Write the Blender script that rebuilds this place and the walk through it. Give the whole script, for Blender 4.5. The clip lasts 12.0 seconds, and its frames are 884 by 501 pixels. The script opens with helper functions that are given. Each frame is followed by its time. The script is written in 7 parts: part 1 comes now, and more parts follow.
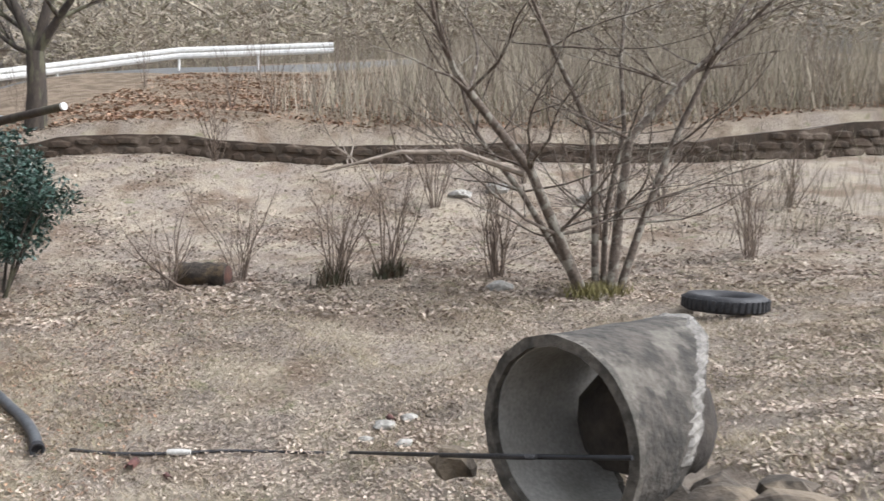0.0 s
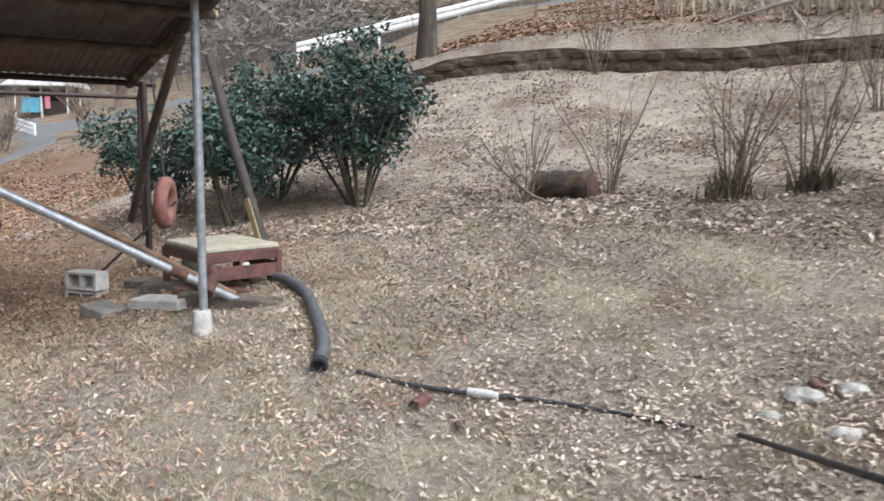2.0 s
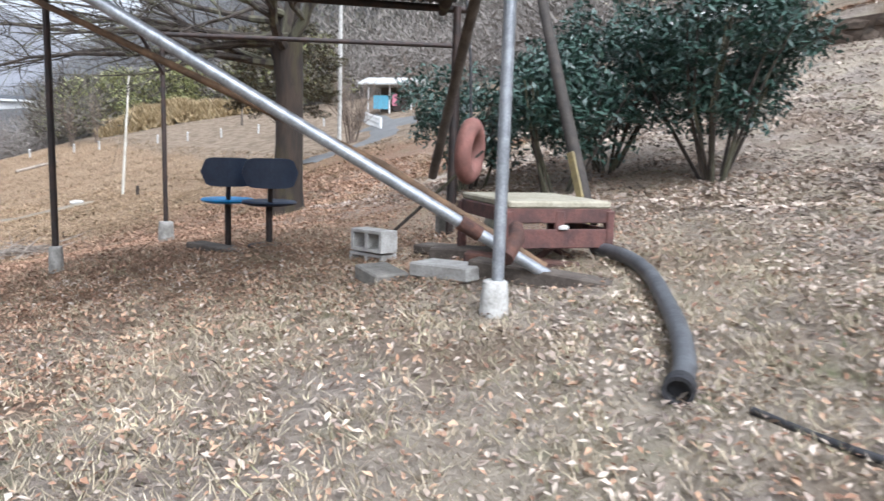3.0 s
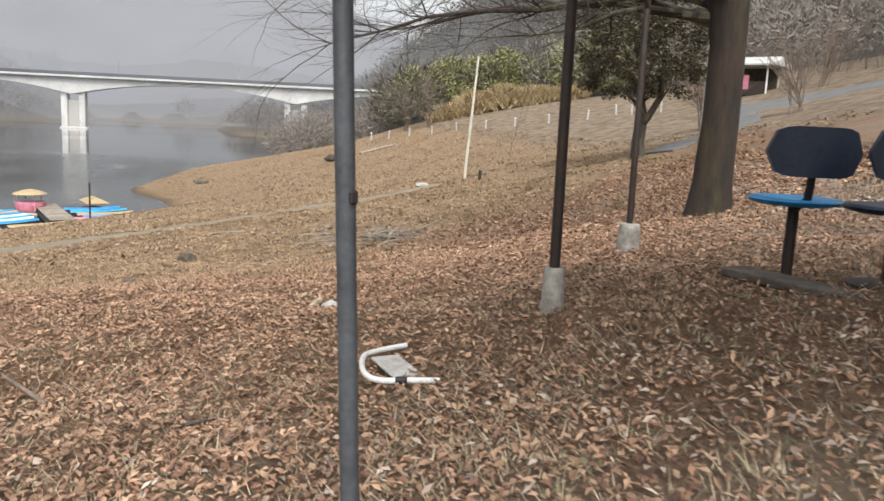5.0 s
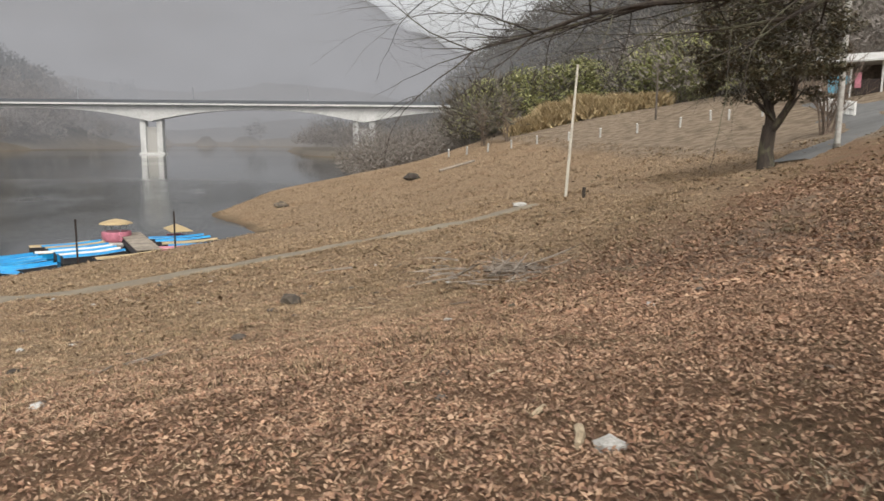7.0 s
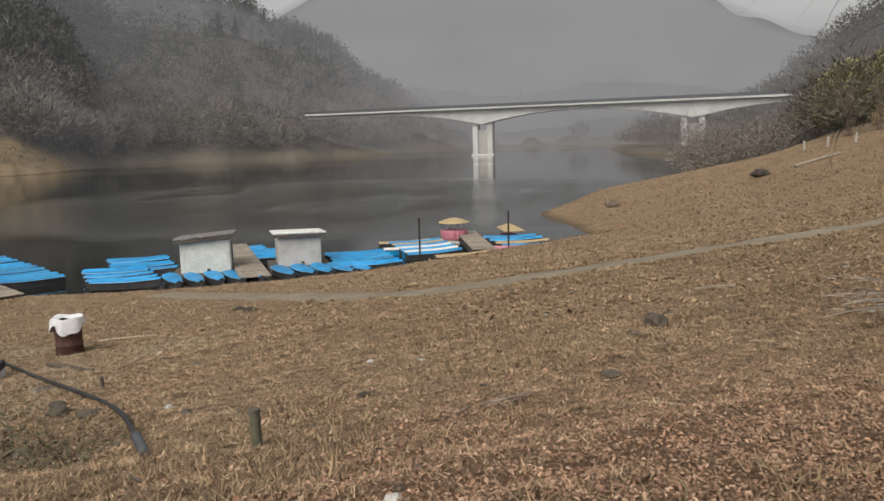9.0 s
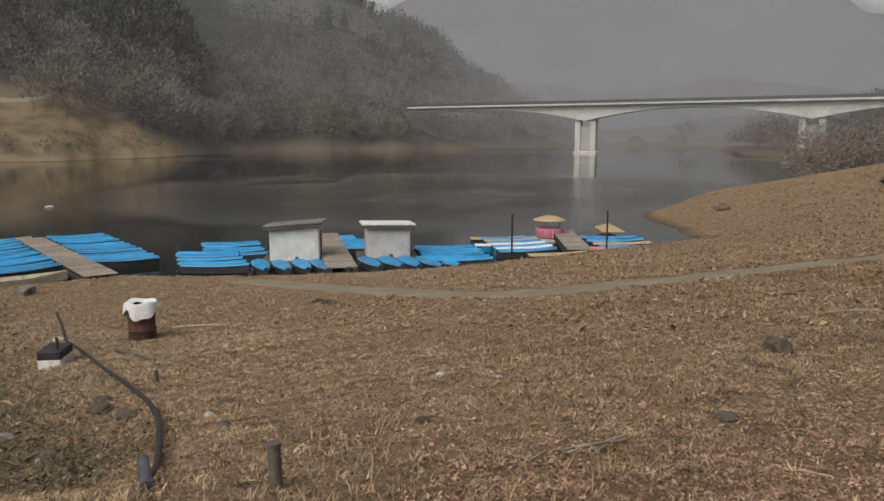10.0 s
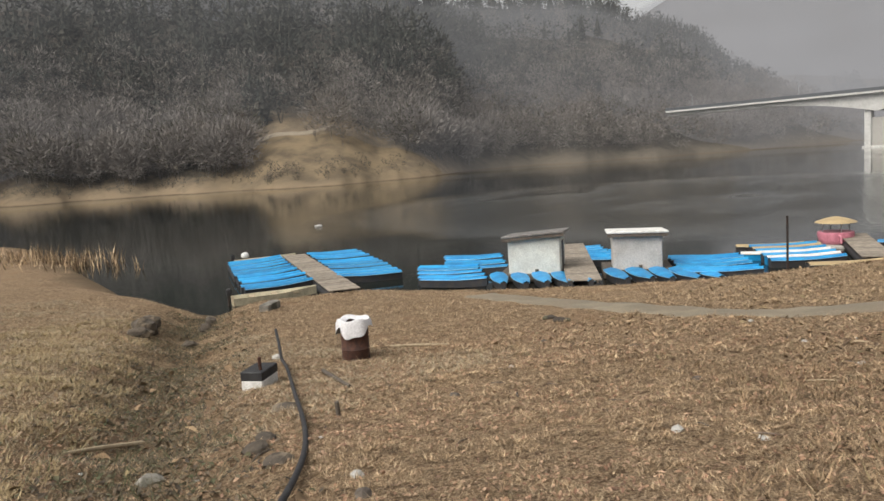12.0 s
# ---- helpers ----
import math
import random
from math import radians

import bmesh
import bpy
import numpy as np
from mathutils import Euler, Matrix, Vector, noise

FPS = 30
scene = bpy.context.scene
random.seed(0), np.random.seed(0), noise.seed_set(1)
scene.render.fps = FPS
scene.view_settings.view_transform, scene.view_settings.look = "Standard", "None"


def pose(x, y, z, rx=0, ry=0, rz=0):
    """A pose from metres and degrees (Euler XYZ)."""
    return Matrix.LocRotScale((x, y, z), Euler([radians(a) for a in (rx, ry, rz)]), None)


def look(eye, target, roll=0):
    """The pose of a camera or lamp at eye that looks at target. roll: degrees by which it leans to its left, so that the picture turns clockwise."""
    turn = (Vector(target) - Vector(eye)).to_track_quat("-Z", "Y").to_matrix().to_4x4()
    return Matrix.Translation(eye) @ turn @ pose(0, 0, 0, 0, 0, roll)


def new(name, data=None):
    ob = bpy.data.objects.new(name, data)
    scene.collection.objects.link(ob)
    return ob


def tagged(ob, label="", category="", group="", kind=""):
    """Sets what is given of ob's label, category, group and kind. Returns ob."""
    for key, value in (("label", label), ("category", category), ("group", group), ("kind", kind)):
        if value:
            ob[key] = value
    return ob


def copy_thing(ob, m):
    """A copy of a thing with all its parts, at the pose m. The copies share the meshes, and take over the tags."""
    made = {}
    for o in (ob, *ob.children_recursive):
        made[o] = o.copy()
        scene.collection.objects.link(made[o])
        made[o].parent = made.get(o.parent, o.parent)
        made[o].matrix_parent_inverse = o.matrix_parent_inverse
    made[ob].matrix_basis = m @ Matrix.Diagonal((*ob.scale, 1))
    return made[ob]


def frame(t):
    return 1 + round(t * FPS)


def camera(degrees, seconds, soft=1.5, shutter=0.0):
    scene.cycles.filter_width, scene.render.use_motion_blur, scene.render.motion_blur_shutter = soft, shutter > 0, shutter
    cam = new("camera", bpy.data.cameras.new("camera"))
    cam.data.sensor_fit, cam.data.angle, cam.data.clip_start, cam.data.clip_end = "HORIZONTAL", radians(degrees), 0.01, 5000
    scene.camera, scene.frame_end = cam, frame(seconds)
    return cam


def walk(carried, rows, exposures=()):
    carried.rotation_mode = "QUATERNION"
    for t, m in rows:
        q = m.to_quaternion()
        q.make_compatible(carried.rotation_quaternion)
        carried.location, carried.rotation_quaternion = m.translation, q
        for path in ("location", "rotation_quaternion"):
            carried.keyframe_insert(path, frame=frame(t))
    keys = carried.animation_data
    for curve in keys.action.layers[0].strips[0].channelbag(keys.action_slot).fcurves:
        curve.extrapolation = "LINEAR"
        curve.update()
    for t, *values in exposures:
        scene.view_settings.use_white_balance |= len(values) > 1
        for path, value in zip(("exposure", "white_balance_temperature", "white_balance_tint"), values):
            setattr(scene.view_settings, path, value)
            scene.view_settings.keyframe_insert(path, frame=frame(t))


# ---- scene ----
cam = camera(60.5, 12.0, 1.5, 0.15)
PATH = [
    (0, (-0.467, 2.016, 1.816), (-0.438, 4.012, 1.697), 1.5),
    (0.5, (-0.377, 2.703, 1.677), (-0.703, 4.671, 1.535), 0.9),
    (1, (-0.319, 3.238, 1.568), (-0.868, 5.155, 1.423), 0.0),
    (1.5, (-0.332, 3.791, 1.456), (-1.067, 5.642, 1.267), 0.2),
    (2, (-0.698, 4.469, 1.113), (-1.642, 6.211, 0.84), 0.4),
    (2.5, (-1.243, 5.175, 0.722), (-2.493, 6.707, 0.422), 0.9),
    (3, (-2.189, 6.068, 0.503), (-3.756, 7.281, 0.234), 1.7),
    (3.2, (-2.669, 6.254, 0.305), (-4.317, 7.37, 0.11), 2.4),
    (3.5, (-3.428, 6.494, 0.323), (-5.154, 7.474, 0.085), 3.3),
    (3.7, (-3.787, 6.406, 0.389), (-5.551, 7.31, 0.125), 3.2),
    (5.3, (-6.431, 5.71, 0.23), (-8.347, 6.189, -0.086), 1.9),
    (5.5, (-6.681, 5.667, 0.236), (-8.605, 6.122, -0.068), 1.4),
    (6, (-7.23, 5.4, 0.25), (-9.161, 5.849, -0.018), 1.1),
    (6.5, (-7.854, 5.215, 0.202), (-9.776, 5.683, -0.088), 0.8),
    (7, (-8.367, 5.039, 0.323), (-10.313, 5.397, 0.029), 0.4),
    (7.5, (-8.982, 4.763, 0.226), (-10.955, 4.911, -0.069), -0.4),
    (7.7, (-9.296, 4.611, 0.196), (-11.272, 4.656, -0.106), -0.5),
    (9.3, (-11.158, 4.141, 0.169), (-13.062, 3.592, -0.102), -1.3),
    (9.5, (-11.499, 4.093, 0.123), (-13.389, 3.493, -0.139), -0.9),
    (10, (-12.125, 4.005, 0.043), (-13.973, 3.3, -0.256), 0.0),
    (10.5, (-12.748, 3.968, -0.032), (-14.54, 3.148, -0.371), -0.7),
    (11, (-13.321, 3.887, -0.043), (-15.02, 2.882, -0.368), -2.2),
    (11.5, (-13.895, 3.714, -0.183), (-15.496, 2.549, -0.464), -3.1),
    (12, (-14.552, 3.388, -0.383), (-16.065, 2.102, -0.627), -3.7),
]
EXPOSURES = [(0, 0.66, 6050, 11), (0.5, 0.68, 5950, 11), (2, 0.61, 5950, 11), (2.5, 0.58, 5850, 11), (3, 0.82, 5700, 11), (3.5, 0.64, 5950, 11), (5.5, 0.26, 6600, 10), (6, -0.02, 6700, 10), (6.5, -0.03, 6700, 10), (7, 0.02, 6700, 10), (7.5, -0.26, 6750, 10), (9.5, -0.42, 6850, 10), (10, -0.6, 6900, 10), (10.5, -0.14, 6850, 10), (11, 0.03, 6850, 10), (11.5, -0.12, 6850, 10), (12, -0.06, 6850, 10)]
walk(cam, [(t, look(eye, target, roll)) for t, eye, target, roll in PATH], EXPOSURES)


# ---- sky and light: a dull winter day with low cloud ----
world = bpy.data.worlds.new("overcast")
scene.world = world
world.use_nodes = True
wn = world.node_tree
sky = wn.nodes.new("ShaderNodeTexSky")
sky.sky_type, sky.sun_disc = "NISHITA", False
sky.sun_elevation, sky.sun_rotation, sky.dust_density, sky.air_density = radians(48), radians(100), 6.0, 1.0
grey = wn.nodes.new("ShaderNodeHueSaturation")
grey.inputs["Saturation"].default_value, grey.inputs["Value"].default_value = 0.16, 1.5
wn.links.new(sky.outputs["Color"], grey.inputs["Color"])
wn.links.new(grey.outputs["Color"], wn.nodes["Background"].inputs["Color"])
wn.nodes["Background"].inputs["Strength"].default_value = 0.15
sun = new("sun", bpy.data.lights.new("sun", "SUN"))
sun.data.energy, sun.data.angle, sun.data.color = 0.6, radians(40), (1.0, 0.97, 0.93)
sun.matrix_world = look((40 * math.cos(radians(48)) * math.sin(radians(100)), 40 * math.cos(radians(48)) * math.cos(radians(100)), 40 * math.sin(radians(48))), (0, 0, 0))


# ---- materials ----
def shader(name, rough=0.8, metal=0.0):
    m = bpy.data.materials.new(name)
    m.use_nodes = True
    b = m.node_tree.nodes["Principled BSDF"]
    b.inputs["Roughness"].default_value, b.inputs["Metallic"].default_value = rough, metal
    return m, m.node_tree, b


def blend(tree, factor, a, b):
    mix = tree.nodes.new("ShaderNodeMix")
    mix.data_type = "RGBA"
    for socket, value in ((mix.inputs["Factor"], factor), (mix.inputs[6], a), (mix.inputs[7], b)):
        if hasattr(value, "is_linked"):
            tree.links.new(value, socket)
        else:
            socket.default_value = (*value, 1) if isinstance(value, tuple) else value
    return mix.outputs[2]


def grain(tree, scale, low=0.4, high=0.6, detail=4.0, stretch=None, rough=0.55):
    """Noise in metres, sharpened between low and high."""
    where = tree.nodes.new("ShaderNodeNewGeometry").outputs["Position"]
    if stretch:
        mapping = tree.nodes.new("ShaderNodeMapping")
        mapping.inputs["Scale"].default_value = stretch
        tree.links.new(where, mapping.inputs["Vector"])
        where = mapping.outputs["Vector"]
    n = tree.nodes.new("ShaderNodeTexNoise")
    n.inputs["Scale"].default_value, n.inputs["Detail"].default_value, n.inputs["Roughness"].default_value = scale, detail, rough
    tree.links.new(where, n.inputs["Vector"])
    r = tree.nodes.new("ShaderNodeMapRange")
    r.inputs["From Min"].default_value, r.inputs["From Max"].default_value = low, high
    tree.links.new(n.outputs["Fac"], r.inputs["Value"])
    return r.outputs["Result"]


def relief(tree, b, height_socket, strength=0.5, distance=0.02):
    bump = tree.nodes.new("ShaderNodeBump")
    bump.inputs["Strength"].default_value, bump.inputs["Distance"].default_value = strength, distance
    tree.links.new(height_socket, bump.inputs["Height"])
    tree.links.new(bump.outputs["Normal"], b.inputs["Normal"])


def plain(name, colour, second=None, scale=6.0, rough=0.8, metal=0.0, bump=0.3, fine=40.0, stretch=None, islands=0.0, objects=0.0, third=None):
    """A surface of two tones with fine grain; islands, objects: how far single pieces differ in brightness."""
    m, t, b = shader(name, rough, metal)
    c = blend(t, grain(t, scale, 0.38, 0.62, stretch=stretch), colour, second or tuple(v * 0.7 for v in colour))
    if third:
        c = blend(t, grain(t, scale * 0.37, 0.52, 0.6, stretch=stretch), c, third)
    dark = blend(t, grain(t, fine, 0.3, 0.7, stretch=stretch), (0.78, 0.78, 0.78), (1.12, 1.12, 1.12))
    mul = t.nodes.new("ShaderNodeMix")
    mul.data_type, mul.blend_type = "RGBA", "MULTIPLY"
    mul.inputs["Factor"].default_value = 1.0
    t.links.new(c, mul.inputs[6]), t.links.new(dark, mul.inputs[7])
    c = mul.outputs[2]
    if islands or objects:
        src = t.nodes.new("ShaderNodeNewGeometry").outputs["Random Per Island"] if islands else t.nodes.new("ShaderNodeObjectInfo").outputs["Random"]
        r = t.nodes.new("ShaderNodeMapRange")
        k = islands or objects
        r.inputs["To Min"].default_value, r.inputs["To Max"].default_value = 1 - k, 1 + k
        t.links.new(src, r.inputs["Value"])
        hsv = t.nodes.new("ShaderNodeHueSaturation")
        t.links.new(c, hsv.inputs["Color"]), t.links.new(r.outputs["Result"], hsv.inputs["Value"])
        c = hsv.outputs["Color"]
    t.links.new(c, b.inputs["Base Color"])
    if bump:
        relief(t, b, grain(t, fine * 0.7, 0.2, 0.8, stretch=stretch), bump, 0.01)
    return m


def ramp_pieces(name, colours, rough=0.85, patchy=0.0, patch=7.0):
    """One of several colours for each loose piece; patchy: how far whole tufts differ."""
    m, t, b = shader(name, rough)
    ramp = t.nodes.new("ShaderNodeValToRGB")
    ramp.color_ramp.interpolation = "LINEAR"
    while len(ramp.color_ramp.elements) < len(colours):
        ramp.color_ramp.elements.new(0.5)
    for i, c in enumerate(colours):
        ramp.color_ramp.elements[i].position = i / (len(colours) - 1)
        ramp.color_ramp.elements[i].color = (*c, 1)
    t.links.new(t.nodes.new("ShaderNodeNewGeometry").outputs["Random Per Island"], ramp.inputs["Fac"])
    c = ramp.outputs["Color"]
    if patchy:
        r = t.nodes.new("ShaderNodeMapRange")
        r.inputs["To Min"].default_value, r.inputs["To Max"].default_value = 1 - patchy, 1 + patchy * 0.7
        t.links.new(grain(t, patch, 0.36, 0.64, 3, rough=0.7), r.inputs["Value"])
        hsv = t.nodes.new("ShaderNodeHueSaturation")
        t.links.new(c, hsv.inputs["Color"]), t.links.new(r.outputs["Result"], hsv.inputs["Value"])
        c = hsv.outputs["Color"]
    t.links.new(c, b.inputs["Base Color"])
    return m


def ground_material():
    m, t, b = shader("dry_ground", 0.95)
    b.inputs["Specular IOR Level"].default_value = 0.15
    straw = blend(t, grain(t, 2.2, 0.35, 0.65), (0.36, 0.245, 0.145), (0.25, 0.165, 0.098))
    straw = blend(t, grain(t, 26, 0.38, 0.62, 6), straw, (0.52, 0.39, 0.255))
    straw = blend(t, grain(t, 45, 0.5, 0.62, 5), straw, (0.08, 0.052, 0.033))
    straw = blend(t, grain(t, 5, 0.54, 0.66, 8, rough=0.7), straw, (0.10, 0.066, 0.042))
    straw = blend(t, grain(t, 7.5, 0.52, 0.63, 6, (1, 2.1, 1)), straw, (0.13, 0.085, 0.05))
    straw = blend(t, grain(t, 3.1, 0.56, 0.68, 6, (1.8, 1, 1), 0.65), straw, (0.46, 0.34, 0.215))
    straw = blend(t, grain(t, 0.55, 0.55, 0.75), straw, (0.28, 0.18, 0.108))
    litter = blend(t, grain(t, 16, 0.35, 0.65, 6), (0.30, 0.185, 0.115), (0.185, 0.115, 0.074))
    litter = blend(t, grain(t, 1.3, 0.5, 0.7), litter, (0.22, 0.16, 0.10))
    pale = blend(t, grain(t, 18, 0.35, 0.62, 6), (0.47, 0.40, 0.33), (0.33, 0.28, 0.235))
    pale = blend(t, grain(t, 1.1, 0.42, 0.66), pale, (0.50, 0.43, 0.33))
    pale = blend(t, grain(t, 0.8, 0.5, 0.66, 6), pale, (0.27, 0.205, 0.15))
    pale = blend(t, grain(t, 2.6, 0.6, 0.74), pale, (0.23, 0.23, 0.125))
    wood = blend(t, grain(t, 0.12, 0.35, 0.65), (0.085, 0.072, 0.06), (0.05, 0.05, 0.042))
    place = t.nodes.new("ShaderNodeSeparateXYZ")
    t.links.new(t.nodes.new("ShaderNodeNewGeometry").outputs["Position"], place.inputs["Vector"])

    def between(socket, low, high, wobble=0.0):
        r = t.nodes.new("ShaderNodeMapRange")
        r.interpolation_type = "SMOOTHSTEP"
        r.inputs["From Min"].default_value, r.inputs["From Max"].default_value = low, high
        if wobble:
            add = t.nodes.new("ShaderNodeMath")
            add.operation = "MULTIPLY_ADD"
            t.links.new(grain(t, 0.35, 0.25, 0.75, 5), add.inputs[0])
            add.inputs[1].default_value = wobble
            t.links.new(socket, add.inputs[2])
            socket = add.outputs[0]
        t.links.new(socket, r.inputs["Value"])
        return r.outputs["Result"]

    x, y, z = place.outputs
    # fallen leaves lie under the big tree; the hillside beyond the shelter is paler
    slope = t.nodes.new("ShaderNodeMath")
    slope.operation = "MULTIPLY_ADD"
    t.links.new(y, slope.inputs[0])
    slope.inputs[1].default_value = 0.75
    t.links.new(x, slope.inputs[2])
    c = blend(t, between(slope.outputs[0], -15.5, -9.5, 4.0), straw, litter)
    c = blend(t, between(x, -7.6, -3.6, 2.5), c, pale)
    c = blend(t, between(y, 10.0, 14.0, 2.0), c, blend(t, between(x, -24, -14, 4.0), c, pale))
    c = blend(t, between(y, 23.4, 25.5, 1.0), c, blend(t, grain(t, 1.6, 0.4, 0.62, 6), (0.30, 0.235, 0.17), (0.17, 0.13, 0.09)))
    # woods on the far slopes
    far = t.nodes.new("ShaderNodeVectorMath")
    far.operation = "DISTANCE"
    far.inputs[1].default_value = (-12, 4, 0)
    t.links.new(t.nodes.new("ShaderNodeNewGeometry").outputs["Position"], far.inputs[0])
    c = blend(t, between(far.outputs["Value"], 95, 140), c, blend(t, between(z, -3.5, 4.5, 5.0), blend(t, between(x, -225, -190), (0.13, 0.11, 0.083), (0.26, 0.2, 0.13)), wood))
    # the grassy point on the far shore
    point = t.nodes.new("ShaderNodeVectorMath")
    point.operation = "DISTANCE"
    point.inputs[1].default_value = (-160, -166, 2)
    t.links.new(t.nodes.new("ShaderNodeNewGeometry").outputs["Position"], point.inputs[0])
    c = blend(t, between(point.outputs["Value"], 26, 40, 8.0), blend(t, grain(t, 0.15, 0.4, 0.62), (0.235, 0.18, 0.112), (0.13, 0.102, 0.068)), c)
    # wet mud along the waterline
    c = blend(t, between(z, -5.62, -5.25, 0.2), (0.13, 0.095, 0.06), c)
    t.links.new(c, b.inputs["Base Color"])
    relief(t, b, grain(t, 14, 0.25, 0.75, 8, rough=0.68), 1.0, 0.09)
    return m


def water_material():
    m, t, b = shader("lake_water", 0.06)
    b.inputs["Base Color"].default_value = (0.012, 0.015, 0.013, 1)
    b.inputs["IOR"].default_value = 1.33
    patch = grain(t, 0.09, 0.36, 0.56, 5, (0.5, 1.2, 1))
    # a breath of wind ruffles one stretch of the lake
    gap = t.nodes.new("ShaderNodeVectorMath")
    gap.operation = "DISTANCE"
    gap.inputs[1].default_value = (-88, -26, -5.7)
    t.links.new(t.nodes.new("ShaderNodeNewGeometry").outputs["Position"], gap.inputs[0])
    wind = t.nodes.new("ShaderNodeMapRange")
    wind.interpolation_type = "SMOOTHSTEP"
    wind.inputs["From Min"].default_value, wind.inputs["From Max"].default_value = 40, 16
    t.links.new(gap.outputs["Value"], wind.inputs["Value"])
    lull = t.nodes.new("ShaderNodeMapRange")
    lull.inputs["To Min"].default_value, lull.inputs["To Max"].default_value = 0.0, 1.0
    t.links.new(patch, lull.inputs["Value"])
    both = t.nodes.new("ShaderNodeMath")
    both.operation = "MULTIPLY"
    t.links.new(lull.outputs["Result"], both.inputs[0]), t.links.new(wind.outputs["Result"], both.inputs[1])
    calm = both.outputs[0]
    rough = t.nodes.new("ShaderNodeMapRange")
    rough.inputs["To Min"].default_value, rough.inputs["To Max"].default_value = 0.0, 0.03
    t.links.new(calm, rough.inputs["Value"])
    t.links.new(rough.outputs["Result"], b.inputs["Roughness"])
    bump = t.nodes.new("ShaderNodeBump")
    bump.inputs["Distance"].default_value = 0.3
    t.links.new(grain(t, 2.4, 0.25, 0.75, 4, (0.7, 1.5, 1)), bump.inputs["Height"])
    part_strength = t.nodes.new("ShaderNodeMapRange")
    part_strength.inputs["To Min"].default_value, part_strength.inputs["To Max"].default_value = 0.01, 1.0
    t.links.new(calm, part_strength.inputs["Value"])
    t.links.new(part_strength.outputs["Result"], bump.inputs["Strength"])
    t.links.new(bump.outputs["Normal"], b.inputs["Normal"])
    return m


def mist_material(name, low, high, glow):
    """Misty haze as a see-through sheet with its own glow: thin, uneven, seen against the hills."""
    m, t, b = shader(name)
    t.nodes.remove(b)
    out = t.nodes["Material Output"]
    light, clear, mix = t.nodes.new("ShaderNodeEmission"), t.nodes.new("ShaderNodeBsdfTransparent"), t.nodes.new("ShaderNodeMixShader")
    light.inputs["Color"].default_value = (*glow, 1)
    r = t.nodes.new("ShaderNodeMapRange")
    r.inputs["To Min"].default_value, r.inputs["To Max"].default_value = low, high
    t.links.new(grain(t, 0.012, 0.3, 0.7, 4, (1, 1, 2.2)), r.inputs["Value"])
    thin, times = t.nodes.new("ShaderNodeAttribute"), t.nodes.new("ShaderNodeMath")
    thin.attribute_name, times.operation = "haze_cover", "MULTIPLY"
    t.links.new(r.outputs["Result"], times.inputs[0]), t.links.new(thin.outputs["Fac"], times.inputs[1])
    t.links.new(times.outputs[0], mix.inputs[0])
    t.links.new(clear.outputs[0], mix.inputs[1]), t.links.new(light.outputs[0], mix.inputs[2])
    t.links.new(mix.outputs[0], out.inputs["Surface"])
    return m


GROUND = ground_material()
LAKE = water_material()
CONCRETE = plain("weathered_concrete", (0.24, 0.225, 0.195), (0.12, 0.112, 0.095), 4, 0.9, 0, 0.7, 40, third=(0.07, 0.068, 0.05))
CONCRETE_FOOT = plain("damp_concrete_foot", (0.37, 0.355, 0.32), (0.21, 0.20, 0.175), 9, 0.9, 0, 0.5, 40)
PALE_CONCRETE = plain("pale_concrete", (0.45, 0.44, 0.41), (0.33, 0.32, 0.29), 7, 0.9, 0, 0.4, 60)
GALVANISED = plain("galvanised_steel", (0.36, 0.38, 0.40), (0.25, 0.265, 0.28), 14, 0.45, 0.55, 0.1, 80)
DARK_STEEL = plain("dark_painted_steel", (0.022, 0.018, 0.016), (0.042, 0.025, 0.019), 9, 0.6, 0.2, 0.2, 60)
GREY_STEEL = plain("grey_painted_steel", (0.085, 0.095, 0.105), (0.055, 0.06, 0.068), 6, 0.5, 0.1, 0.15, 70)
RUST = plain("rusty_steel", (0.10, 0.045, 0.03), (0.055, 0.028, 0.022), 12, 0.85, 0.1, 0.4, 60)
RUST_RED = plain("red_brown_paint", (0.115, 0.048, 0.038), (0.06, 0.029, 0.025), 9, 0.75, 0, 0.3, 60)
OLD_WOOD = plain("grey_old_wood", (0.12, 0.10, 0.08), (0.07, 0.056, 0.045), 6, 0.9, 0, 0.5, 50)
PALE_WOOD = plain("pale_sawn_wood", (0.46, 0.37, 0.25), (0.33, 0.26, 0.17), 9, 0.85, 0, 0.3, 60)
PLANK = plain("weathered_planks", (0.30, 0.26, 0.21), (0.20, 0.17, 0.135), 5, 0.9, 0, 0.4, 45, objects=0.2)
BARK = plain("dark_bark", (0.06, 0.047, 0.036), (0.032, 0.026, 0.021), 8, 0.95, 0, 0.9, 30, (1, 1, 0.25), third=(0.10, 0.095, 0.06))
TWIG = plain("grey_brown_twigs", (0.19, 0.145, 0.11), (0.12, 0.09, 0.07), 9, 0.9, 0, 0.3, 50)
PALE_TWIG = plain("pale_bare_branch", (0.33, 0.28, 0.23), (0.2, 0.165, 0.13), 7, 0.9, 0, 0.3, 50)
LICHEN = plain("lichened_bark", (0.15, 0.118, 0.092), (0.075, 0.058, 0.046), 16, 0.95, 0, 0.7, 50, third=(0.25, 0.23, 0.19))
LEAF_DARK = ramp_pieces("glossy_dark_leaves", [(0.012, 0.026, 0.018), (0.022, 0.05, 0.034), (0.035, 0.075, 0.055), (0.07, 0.115, 0.095)], 0.4)
LEAF_OLIVE = ramp_pieces("olive_brown_leaves", [(0.035, 0.032, 0.016), (0.055, 0.05, 0.022), (0.085, 0.06, 0.03), (0.03, 0.035, 0.016)], 0.55)
